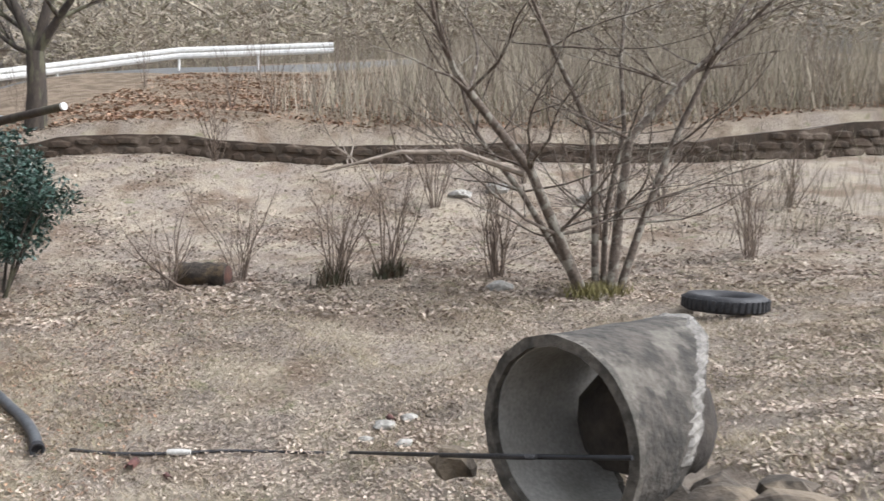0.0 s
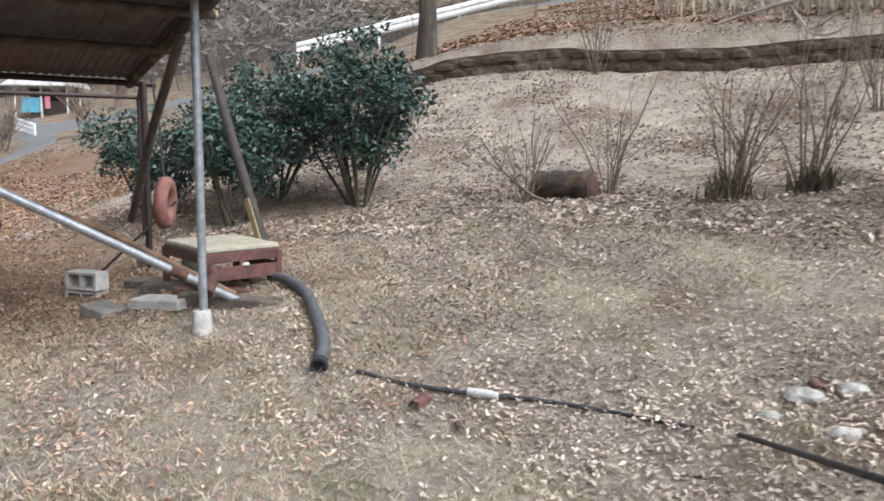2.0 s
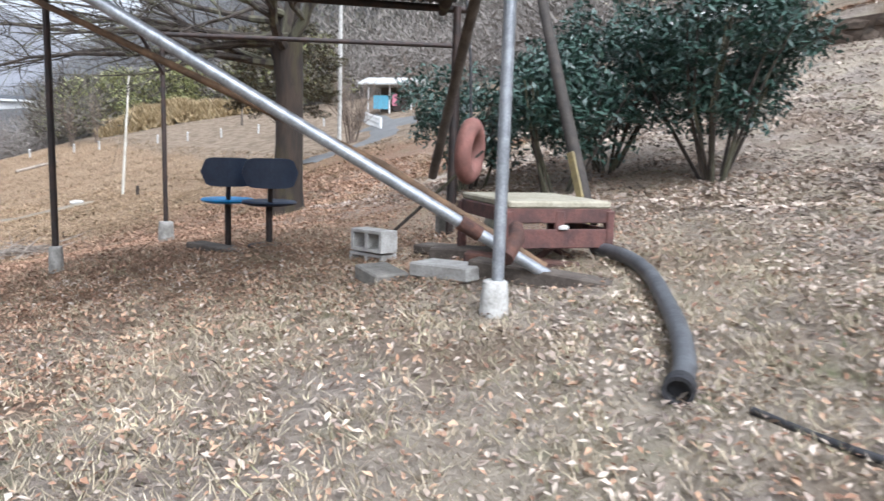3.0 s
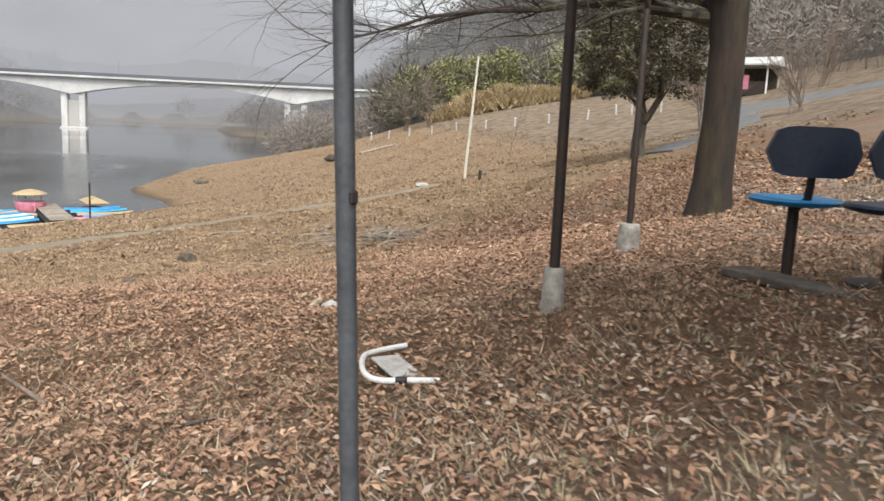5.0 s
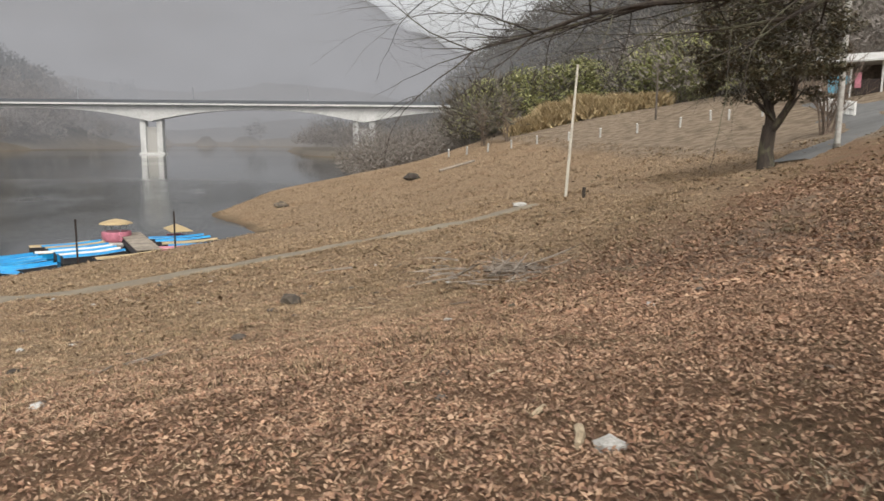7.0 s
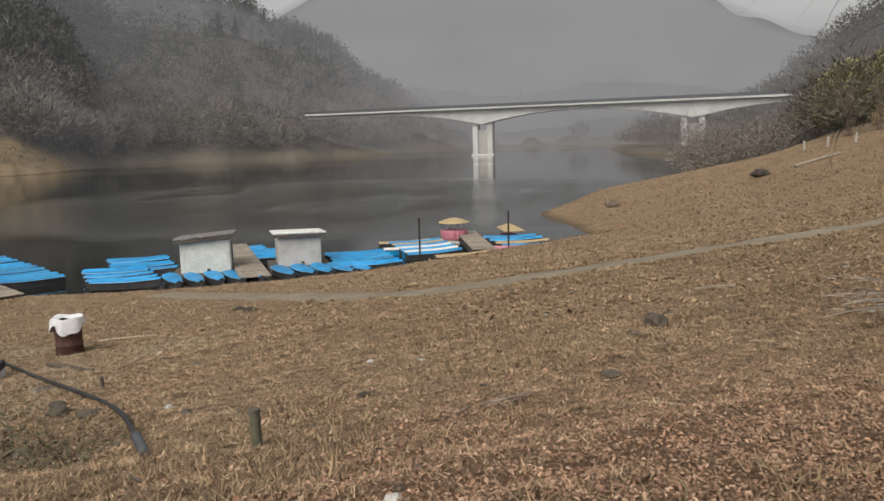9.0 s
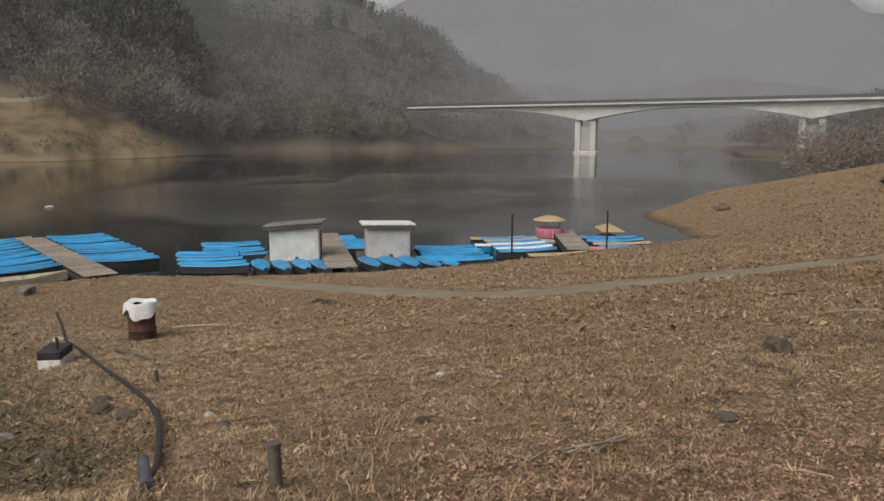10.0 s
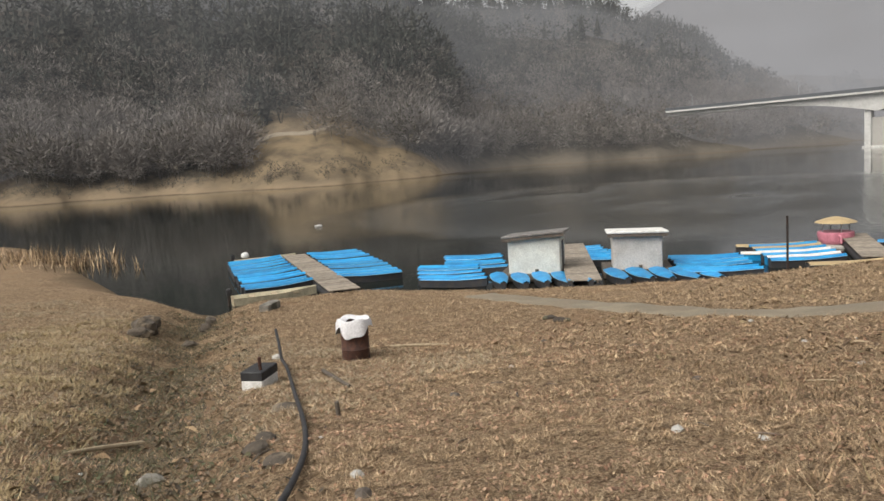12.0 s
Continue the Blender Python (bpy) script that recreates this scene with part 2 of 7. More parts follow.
LEAF_BAMBOO = ramp_pieces("yellow_green_leaves", [(0.13, 0.15, 0.045), (0.22, 0.235, 0.085), (0.31, 0.295, 0.13), (0.10, 0.11, 0.045)], 0.6)
LITTER = ramp_pieces("fallen_leaves", [(0.13, 0.068, 0.042), (0.23, 0.125, 0.075), (0.34, 0.205, 0.125), (0.43, 0.29, 0.19), (0.19, 0.10, 0.064), (0.42, 0.29, 0.19)], 0.85, 0.4, 5.0)
LITTER_PALE = ramp_pieces("pale_fallen_leaves", [(0.12, 0.086, 0.066), (0.31, 0.245, 0.20), (0.40, 0.33, 0.265), (0.47, 0.40, 0.325), (0.26, 0.195, 0.15), (0.37, 0.31, 0.25)], 0.85, 0.5, 2.2)
STRAW = ramp_pieces("dry_grass", [(0.09, 0.055, 0.032), (0.25, 0.17, 0.098), (0.38, 0.27, 0.163), (0.60, 0.465, 0.30)], 0.85, 0.6, 5.0)
STRAW_PALE = ramp_pieces("pale_dry_grass", [(0.19, 0.145, 0.095), (0.34, 0.275, 0.19), (0.50, 0.42, 0.30), (0.19, 0.18, 0.09)], 0.85, 0.4, 4.0)
REED = ramp_pieces("golden_reeds", [(0.21, 0.15, 0.075), (0.33, 0.25, 0.13), (0.44, 0.35, 0.21)], 0.85)
FAR_BARE = ramp_pieces("far_bare_trees", [(0.11, 0.097, 0.084), (0.16, 0.143, 0.126), (0.21, 0.188, 0.168), (0.10, 0.09, 0.075)], 0.95)
BARE_DARK = ramp_pieces("dark_bare_thicket", [(0.04, 0.035, 0.028), (0.07, 0.06, 0.047), (0.115, 0.1, 0.078), (0.045, 0.05, 0.028)], 0.95)
BARE_PALE = ramp_pieces("pale_bare_trees", [(0.17, 0.155, 0.142), (0.21, 0.194, 0.178), (0.25, 0.23, 0.212)], 0.95)
FAR_PINE = ramp_pieces("far_conifers", [(0.020, 0.025, 0.020), (0.034, 0.038, 0.03), (0.062, 0.06, 0.048)], 0.95)
SCRUB = ramp_pieces("brown_scrub", [(0.16, 0.135, 0.105), (0.28, 0.24, 0.185), (0.38, 0.33, 0.255), (0.19, 0.18, 0.11)], 0.95)
ROCK = plain("grey_rock", (0.10, 0.08, 0.06), (0.05, 0.041, 0.031), 7, 0.95, 0, 1.0, 30, third=(0.17, 0.135, 0.095))
BOAT_BLUE = plain("blue_tarpaulin", (0.005, 0.31, 0.64), (0.0, 0.21, 0.50), 1.6, 0.45, 0, 0.2, 20, objects=0.22)
PALE_BLUE = plain("faded_blue_edge", (0.30, 0.52, 0.66), (0.16, 0.38, 0.58), 5, 0.6, 0, 0.1, 30)
HULL = plain("dark_hull", (0.045, 0.04, 0.038), (0.025, 0.03, 0.038), 3, 0.7, 0, 0.2, 30)
YELLOW = plain("faded_yellow_paint", (0.45, 0.34, 0.18), (0.36, 0.27, 0.15), 4, 0.6, 0, 0.2, 30)
CREAM = plain("cream_paint", (0.55, 0.5, 0.36), (0.4, 0.36, 0.26), 4, 0.6, 0, 0.2, 30)
PINK = plain("pink_paint", (0.56, 0.21, 0.27), (0.45, 0.16, 0.21), 4, 0.5, 0, 0.1, 30)
WHITE = plain("white_paint", (0.72, 0.72, 0.70), (0.58, 0.58, 0.55), 5, 0.6, 0, 0.2, 40)
HUT_WALL = plain("pale_hut_wall", (0.62, 0.63, 0.57), (0.52, 0.52, 0.47), 1.5, 0.8, 0, 0.2, 20)
HUT_WALL_TWO = plain("grey_hut_wall", (0.50, 0.48, 0.45), (0.42, 0.40, 0.37), 1.5, 0.8, 0, 0.2, 20)
ROOF_GREY = plain("grey_roof_sheet", (0.22, 0.21, 0.20), (0.13, 0.12, 0.11), 3, 0.7, 0.1, 0.2, 30)
ROOF_TIN = plain("old_corrugated_tin", (0.10, 0.098, 0.095), (0.06, 0.055, 0.052), 4, 0.6, 0.2, 0.2, 30, third=(0.10, 0.05, 0.035))
BLACK_RUBBER = plain("black_rubber", (0.014, 0.014, 0.016), (0.028, 0.028, 0.03), 9, 0.65, 0, 0.3, 60)
HOSE_GREY = plain("grey_plastic_pipe", (0.09, 0.095, 0.10), (0.06, 0.062, 0.066), 9, 0.5, 0, 0.2, 60)
BLUE_SEAT = plain("blue_plastic", (0.01, 0.24, 0.52), (0.008, 0.18, 0.42), 8, 0.4, 0, 0.1, 50)
NAVY_SEAT = plain("navy_plastic", (0.010, 0.020, 0.045), (0.014, 0.027, 0.055), 8, 0.45, 0, 0.1, 50)
DIRT_PATH = plain("trodden_path", (0.225, 0.19, 0.135), (0.17, 0.145, 0.105), 1.2, 0.95, 0, 0.6, 22, third=(0.19, 0.155, 0.11))
BAG = plain("white_plastic_bag", (0.72, 0.72, 0.74), (0.6, 0.6, 0.62), 12, 0.4, 0, 0.5, 40)
BRIDGE_GREY = plain("pale_bridge_concrete", (0.58, 0.58, 0.56), (0.48, 0.48, 0.46), 0.25, 0.85, 0, 0.1, 2)
ASPHALT = plain("pale_asphalt", (0.14, 0.14, 0.135), (0.11, 0.11, 0.105), 1.0, 0.9, 0, 0.3, 30)
MOSSY = plain("mossy_stone_wall", (0.075, 0.052, 0.036), (0.045, 0.034, 0.023), 3, 0.95, 0, 0.8, 14, third=(0.13, 0.10, 0.075))


# ---- builders ----
class Shape:
    """Gathers vertices and faces for one mesh."""

    def __init__(self):
        self.v, self.f, self.smooth = [], [], False

    def add(self, verts, faces):
        n = len(self.v)
        self.v += [tuple(p) for p in verts]
        self.f += [tuple(n + i for i in face) for face in faces]
        return self

    def tube(self, points, radii, sides=8, caps=True):
        """A round bar along the points."""
        pts = [Vector(p) for p in points]
        radii = list(radii) if hasattr(radii, "__len__") else [radii] * len(pts)
        verts, faces = [], []
        side = None
        for i, p in enumerate(pts):
            way = (pts[min(i + 1, len(pts) - 1)] - pts[max(i - 1, 0)]).normalized()
            if side is None:
                side = way.orthogonal().normalized()
            side = (side - way * side.dot(way)).normalized()
            other = way.cross(side)
            for k in range(sides):
                a = 2 * math.pi * k / sides
                verts.append(p + (side * math.cos(a) + other * math.sin(a)) * radii[i])
        for i in range(len(pts) - 1):
            for k in range(sides):
                a, b = i * sides + k, i * sides + (k + 1) % sides
                faces.append((a, b, b + sides, a + sides))
        if caps:
            faces.append(tuple(range(sides))[::-1])
            faces.append(tuple((len(pts) - 1) * sides + k for k in range(sides)))
        self.smooth = True
        return self.add(verts, faces)

    def pipe(self, a, b, outer, inner, sides=40, rough=0.0):
        """A hollow pipe from a to b, open at both ends."""
        a, b = Vector(a), Vector(b)
        way = (b - a).normalized()
        side = way.cross(Vector((0, 0, 1))).normalized() if abs(way.z) < 0.9 else way.orthogonal().normalized()
        other = side.cross(way)
        rings, verts, faces = [(a, inner), (a, outer), (b, outer), (b, inner)], [], []
        for p, r in rings:
            for k in range(sides):
                t = 2 * math.pi * k / sides
                w = r * (1 + rough * math.sin(k * 3.1) * math.sin(k * 1.3))
                verts.append(p + (side * math.cos(t) + other * math.sin(t)) * w)
        for i in range(4):
            for k in range(sides):
                p, q = i * sides + k, i * sides + (k + 1) % sides
                faces.append((p, q, (q + sides) % (4 * sides), (p + sides) % (4 * sides)))
        return self.add(verts, faces)

    def box(self, centre, size, turn=None, bevel=0.0):
        """A block with eased edges; turn is a 3x3 matrix or degrees about z."""
        if turn is None:
            turn = Matrix.Identity(3)
        elif not isinstance(turn, Matrix):
            turn = Matrix.Rotation(radians(turn), 3, "Z")
        bm = bmesh.new()
        bmesh.ops.create_cube(bm, size=1)
        for v in bm.verts:
            v.co = Vector((v.co.x * size[0], v.co.y * size[1], v.co.z * size[2]))
        if bevel:
            bmesh.ops.bevel(bm, geom=bm.edges[:], offset=bevel, segments=1, affect="EDGES")
        bm.verts.index_update()
        self.add([turn @ v.co + Vector(centre) for v in bm.verts], [[v.index for v in f.verts] for f in bm.faces])
        bm.free()
        return self

    def lathe(self, centre, profile, sides=28, wobble=0.0):
        """A turned body from (radius, height) pairs."""
        verts, faces = [], []
        for r, z in profile:
            for k in range(sides):
                a = 2 * math.pi * k / sides
                w = r * (1 + wobble * math.sin(k * 2.3 + z * 9))
                verts.append((centre[0] + w * math.cos(a), centre[1] + w * math.sin(a), centre[2] + z))
        for i in range(len(profile) - 1):
            for k in range(sides):
                p, q = i * sides + k, i * sides + (k + 1) % sides
                faces.append((p, q, q + sides, p + sides))
        faces.append(tuple(range(sides))[::-1])
        faces.append(tuple((len(profile) - 1) * sides + k for k in range(sides)))
        self.smooth = True
        return self.add(verts, faces)

    def blob(self, centre, size, seed, rough=0.25, level=2, flat=0.0):
        """An uneven stone."""
        bm = bmesh.new()
        bmesh.ops.create_icosphere(bm, subdivisions=level, radius=1)
        for v in bm.verts:
            d = 1 + rough * noise.noise(v.co * 1.7 + Vector((seed * 3.1, seed, -seed))) + rough * 0.5 * noise.noise(v.co * 4 + Vector((seed, 7, seed)))
            v.co = Vector((v.co.x * size[0] * d, v.co.y * size[1] * d, max(v.co.z, -0.6) * size[2] * d))
        bm.verts.index_update()
        self.add([v.co + Vector(centre) for v in bm.verts], [[v.index for v in f.verts] for f in bm.faces])
        bm.free()
        return self

    def mesh(self, name, material):
        me = bpy.data.meshes.new(name)
        me.from_pydata(self.v, [], self.f)
        me.materials.append(material)
        if self.smooth:
            me.shade_smooth()
            me.set_sharp_from_angle(angle=radians(50))
        me.update()
        return me


def thing(name, where=(0, 0, 0), label="", category="", group="", turn=0.0, kind=""):
    """An empty at the base of a thing, to hold its parts."""
    ob = new(name)
    ob.empty_display_size = 0.1
    ob.matrix_world = pose(*where, 0, 0, turn)
    return tagged(ob, label, category, group, kind)


def part(name, shape, material, parent=None, label=""):
    """One mesh under a thing or a part; its points are in the parent's own space."""
    ob = new(name, shape.mesh(name, material))
    if parent:
        ob.parent = parent
    return tagged(ob, label)


def solo(name, shape, material, label="", category="", group="", kind="", at=None):
    ob = new(name, shape.mesh(name, material))
    if at is not None:
        ob.matrix_world = at
    return tagged(ob, label, category, group, kind)


def stuff(name, verts, faces, material, label, category):
    me = bpy.data.meshes.new(name)
    me.from_pydata(verts, [], faces)
    me.materials.append(material)
    ob = new(name, me)
    return tagged(ob, label, category, kind="stuff")


def z_at(x, y):
    return float(height(np.array([x]), np.array([y]))[0])


# ---- the lie of the land ----
WATER = -5.7
HILLSIDE = [(1, -6, 1.6), (-0.5, 2, 0.62), (-0.7, 4.4, 0.02), (-1.3, 5.6, -0.38), (-3.4, 6.5, -0.66), (-2.6, 8.6, -0.42),
            (-1.1, 8.75, -0.32), (0.3, 5.4, 0.32), (3.5, 6, 0.85), (1.25, 4.9, 0.74), (3.5, 11, 0.6), (-1.9, 10.7, 0.08), (-3.2, 11.6, 0.13),
            (-4.7, 15.1, 0.55), (3.5, 17, 1.3), (-1.4, 19.2, 1.6), (-5.2, 20.3, 1.75), (-6.2, 22.7, 2.95), (4, 22.7, 3.08), (-10.4, 22.6, 2.85), (-1, 22.6, 2.9),
            (-9, 15.9, 0.7), (-14, 21, 1.5), (-6, 34, 5.6), (5, 34, 6.6), (-20, 41, 7.7), (4, 45, 10.2), (-14, 43, 8.5), (-27, 39, 5.2), (18, 20, 3.2), (16, 4, 1.8)]
LAKESIDE = [(-6.3, 5.5, -0.78), (-5.3, 7.4, -0.52), (-6.5, 9.15, -0.44), (-10.0, 9.1, -0.66), (-9.75, 7.5, -0.69), (-12, 9.2, -0.81), (-9.45, 6.50, -0.95), (-16.4, 13, -0.95),
            (-12.4, 6.4, -1.24), (-12.7, 4.1, -1.38), (-19.4, 4.1, -2.6), (-23.6, 4.9, -3.0), (-18.9, -1.3, -3.05), (-20.2, -4.6, -3.6),
            (-24.9, -7.9, -4.38), (-23.8, -2.7, -3.66), (-21.5, 11.3, -2.0), (-26, 13.3, -1.85), (-31.2, 3, -3.6), (-31.2, 7.4, -3.05),
            (-36.7, 15.2, -1.95), (-28.7, 20.8, -0.2), (-61.8, 3.6, -4.6), (-65.3, 13.1, -2.9), (-72, 17.3, -1.6), (-42, 28, 0.4),
            (-24, -17, -4.4), (-25, -32, -4.5), (-10, -14, -2.2), (-34, -11.4, -5.1), (-46, 2, -4.7), (-80, 34, 2.5)]
SHORE = [(-60, -200), (-42, -120), (-40, -62), (-35.5, -45), (-31.5, -32), (-30.3, -24), (-30.2, -21.2), (-32.2, -20.8),
         (-36, -19.3), (-37.8, -15), (-39.6, -10.5), (-43.4, -6.2), (-47.2, -3.8), (-50, -0.8), (-52.3, 4), (-56, 2.4),
         (-61, 1), (-69.2, -2.3), (-78, -0.4), (-92, 4), (-140, 14.5), (-200, 24), (-222, 22), (-242, 13), (-264, 6), (-300, 2), (-350, -2), (-372, 20), (-420, 60), (-900, 60),
         (-900, 900), (900, 900), (900, -900), (-100, -900)]
CENTRE = (-12.0, 4.0)
# rings of hills round the lake: foot and ridge distance, and ridge height in degrees by bearing
FOOT = [(0, 60), (60, 110), (70, 230), (80, 330), (86, 330), (90, 362), (92.6, 385), (93.5, 430), (100, 480), (105.5, 370), (114, 292), (118, 300), (125, 276), (128, 255),
        (130.3, 226), (133, 203), (138, 190), (146, 206), (153, 215), (165, 215), (180, 150), (270, 80), (360, 60)]
RIDGES = [(380, [(0, 0), (124, 0), (126.5, 2), (128.2, 5.6), (129, 8.6), (131.5, 11.5), (150, 13), (180, 13), (230, 12), (300, 14), (330, 0), (360, 0)]),
          (520, [(0, 0), (101, 0), (105.5, 2.6), (108.8, 4.3), (110.9, 6.7), (112.6, 7.6), (116.5, 9.1), (119, 10.1), (124, 10.5), (140, 12), (170, 8), (200, 0), (360, 0)]),
          (1250, [(0, 0), (60, 5), (73, 5), (75.5, 5.7), (78.5, 6.2), (82.5, 8.1), (84.7, 9.5), (92, 12), (100, 13), (108, 11.6), (112, 10.6), (115, 8.8), (122, 7), (140, 4), (180, 0), (360, 0)]),
          (420, [(0, 20), (30, 20), (50, 17), (65, 12.5), (70.6, 9.4), (73, 8), (76.7, 4.8), (80, 2.2), (84, 0), (300, 0), (330, 15), (360, 20)])]


def spread(knots, power=1.0):
    """A smooth surface through the knots."""
    k = np.array(knots, float)
    d = np.hypot(k[:, None, 0] - k[None, :, 0], k[:, None, 1] - k[None, :, 1])
    n = len(k)
    a = np.zeros((n + 3, n + 3))
    a[:n, :n] = np.sqrt(d * d + 4.0) + np.eye(n) * -0.05
    a[:n, n], a[:n, n + 1], a[:n, n + 2] = 1, k[:, 0] / 50, k[:, 1] / 50
    a[n:, :n] = a[:n, n:].T
    w = np.linalg.solve(a, np.r_[k[:, 2], 0, 0, 0])
    return k, w


KNOTS, WEIGHTS = spread(HILLSIDE + LAKESIDE)


def step(a, b, x):
    s = np.clip((x - a) / (b - a), 0, 1)
    return s * s * (3 - 2 * s)


def waves(x, y, size, seed=0.0):
    """Cheap smooth unevenness between about -1 and 1."""
    u, v = x / size + seed * 1.7, y / size - seed * 2.3
    return (np.sin(u * 1.3 + 1.9 * np.sin(v * 0.9 + seed)) + np.sin(v * 1.7 + 1.4 * np.sin(u * 1.1 - seed)) + np.sin((u + v) * 2.3 + seed * 3)) / 3


def shore_distance(x, y):
    """Metres inland of the near shoreline; negative over the lake."""
    px, py = np.asarray(x, float), np.asarray(y, float)
    best, inside = np.full(px.shape, 1e9), np.zeros(px.shape, bool)
    for (ax, ay), (bx, by) in zip(SHORE, SHORE[1:] + SHORE[:1]):
        dx, dy = bx - ax, by - ay
        s = np.clip(((px - ax) * dx + (py - ay) * dy) / (dx * dx + dy * dy), 0, 1)
        best = np.minimum(best, np.hypot(px - ax - s * dx, py - ay - s * dy))
        cross = ((ay > py) != (by > py)) & (px < ax + (py - ay) / (dy if dy else 1e-9) * dx)
        inside ^= cross
    return np.where(inside, best, -best)


def wall_line(x):
    """How far back the low retaining wall stands, along its length."""
    return 23.3 + 0.02 * np.sin(x)


GULLY = [(-16.6, -0.9), (-17.7, -3.4), (-19.2, -5.9), (-21.2, -9.2), (-23.5, -12.2), (-27.7, -18.5), (-30.6, -21.6)]


def gully(x, y):
    """Distance from the bed of the gully, and how far down it, from 0 to 1."""
    off, along = np.full(np.shape(x), 1e9), np.zeros(np.shape(x))
    n = len(GULLY) - 1
    for i in range(n):
        (ax, ay), (bx, by) = GULLY[i], GULLY[i + 1]
        q = np.clip(((x - ax) * (bx - ax) + (y - ay) * (by - ay)) / ((bx - ax) ** 2 + (by - ay) ** 2), 0, 1)
        d = np.hypot(x - ax - q * (bx - ax), y - ay - q * (by - ay))
        along = np.where(d < off, (i + q) / n, along)
        off = np.minimum(off, d)
    return off + 0.25 * waves(x, y, 0.9, 6), along


def height(x, y):
    x, y = np.asarray(x, float), np.asarray(y, float)
    flat = x.ravel(), y.ravel()
    n = len(KNOTS)
    z = np.zeros(flat[0].shape)
    for i in range(n):
        z += WEIGHTS[i] * np.sqrt((flat[0] - KNOTS[i, 0]) ** 2 + (flat[1] - KNOTS[i, 1]) ** 2 + 4.0)
    z += WEIGHTS[n] + WEIGHTS[n + 1] * flat[0] / 50 + WEIGHTS[n + 2] * flat[1] / 50
    z = z.reshape(x.shape)
    # the bank above the retaining wall
    z = z + (0.62 + 0.42 * step(5, 12, x)) * step(wall_line(x) - 0.06, wall_line(x) + 0.06, y) * step(-22, -17, x) * (1 - step(30, 45, y))
    # the gully that drains to the lake
    off, along = gully(x, y)
    z = z - (0.28 + 0.4 * along) * np.exp(-(off / 1.05) ** 2)
    # far from the knots the near ground levels out, and the hills take over
    r = np.hypot(x - CENTRE[0], y - CENTRE[1])
    bearing = np.degrees(np.arctan2(-(x - CENTRE[0]), y - CENTRE[1])) % 360
    low = step(72, 81, bearing) * (1 - step(110, 120, bearing))
    z = np.clip(z, -8, 22) * (1 - step(70, 160, r)) + ((0.5 + 0.02 * r) * (1 - low) - 4.0 * low) * step(70 - 5 * low, 160 - 50 * low, r)
    sd = shore_distance(x, y)
    bank = WATER + 0.12 * np.clip(sd, 0, 3) + 0.02
    z = np.where(sd > 0, np.maximum(z, bank) * step(0, 2.5, sd) + bank * (1 - step(0, 2.5, sd)), np.maximum(WATER - 0.05 + 0.35 * sd, WATER - 4))
    foot = np.interp(bearing, *zip(*FOOT))
    foot = foot * (1 + 0.04 * waves(bearing * 3, r * 0.02, 6, 2))
    for far, profile in RIDGES:
        top = np.tan(np.radians(np.interp(bearing, *zip(*profile)) + 0.22 * waves(bearing, bearing * 0, 1.1, far * 0.01))) * far
        crest = np.maximum(far, foot + 80)
        s = np.clip((r - foot) / (crest - foot), 0, 1.6)
        up = np.where(s < 1, s ** (1.15 if far < 1000 else 2.6), 1 - 0.35 * (s - 1))
        hill = WATER - 0.4 + np.maximum(top - WATER, 0) * up + np.minimum(s, 1) * np.clip(top, 0, 12) * 0.28 * waves(x, y, 38, 1)
        z = np.where((top > 0.5) & (s > 0), np.maximum(z, hill), z)
    # lumps and tussocks
    near = 1 - step(25, 60, r)
    z = z + near * np.where(sd > 0, 1, 0) * (0.035 * waves(x, y, 0.55, 1) + 0.02 * waves(x, y, 0.21, 4) + 0.05 * waves(x, y, 1.9, 2))
    return z
# ---- ground, water, hills and mist ----
def build_ground():
    angles, rings = 720, 270
    radius = np.r_[0.0, 0.35 * (2600 / 0.35) ** (np.arange(rings) / (rings - 1))]
    turn = np.arange(angles) * 2 * np.pi / angles
    x = -9 + radius[1:, None] * np.cos(turn)
    y = 5 + radius[1:, None] * np.sin(turn)
    z = height(x, y)
    verts = np.c_[x.ravel(), y.ravel(), z.ravel()].tolist() + [(-9, 5, z_at(-9, 5))]
    i, k = np.meshgrid(np.arange(rings - 1), np.arange(angles), indexing="ij")
    a, b = i * angles + k, i * angles + (k + 1) % angles
    faces = np.stack([a, a + angles, b + angles, b], -1).reshape(-1, 4).tolist()
    faces += [(len(verts) - 1, j, (j + 1) % angles) for j in range(angles)]
    me = bpy.data.meshes.new("ground")
    me.from_pydata(verts, [], faces)
    me.materials.append(GROUND)
    me.shade_smooth()
    return tagged(new("ground", me), "dry winter grass and leaf litter sloping to a lake", "ground", kind="structure")


build_ground()
lake = Shape().add([(-12 + 2400 * math.cos(a * math.pi / 32), 4 + 2400 * math.sin(a * math.pi / 32), WATER) for a in range(64)], [tuple(range(64))])
solo("water", lake, LAKE, "dark still lake water with a rippled band", "lake", kind="structure")


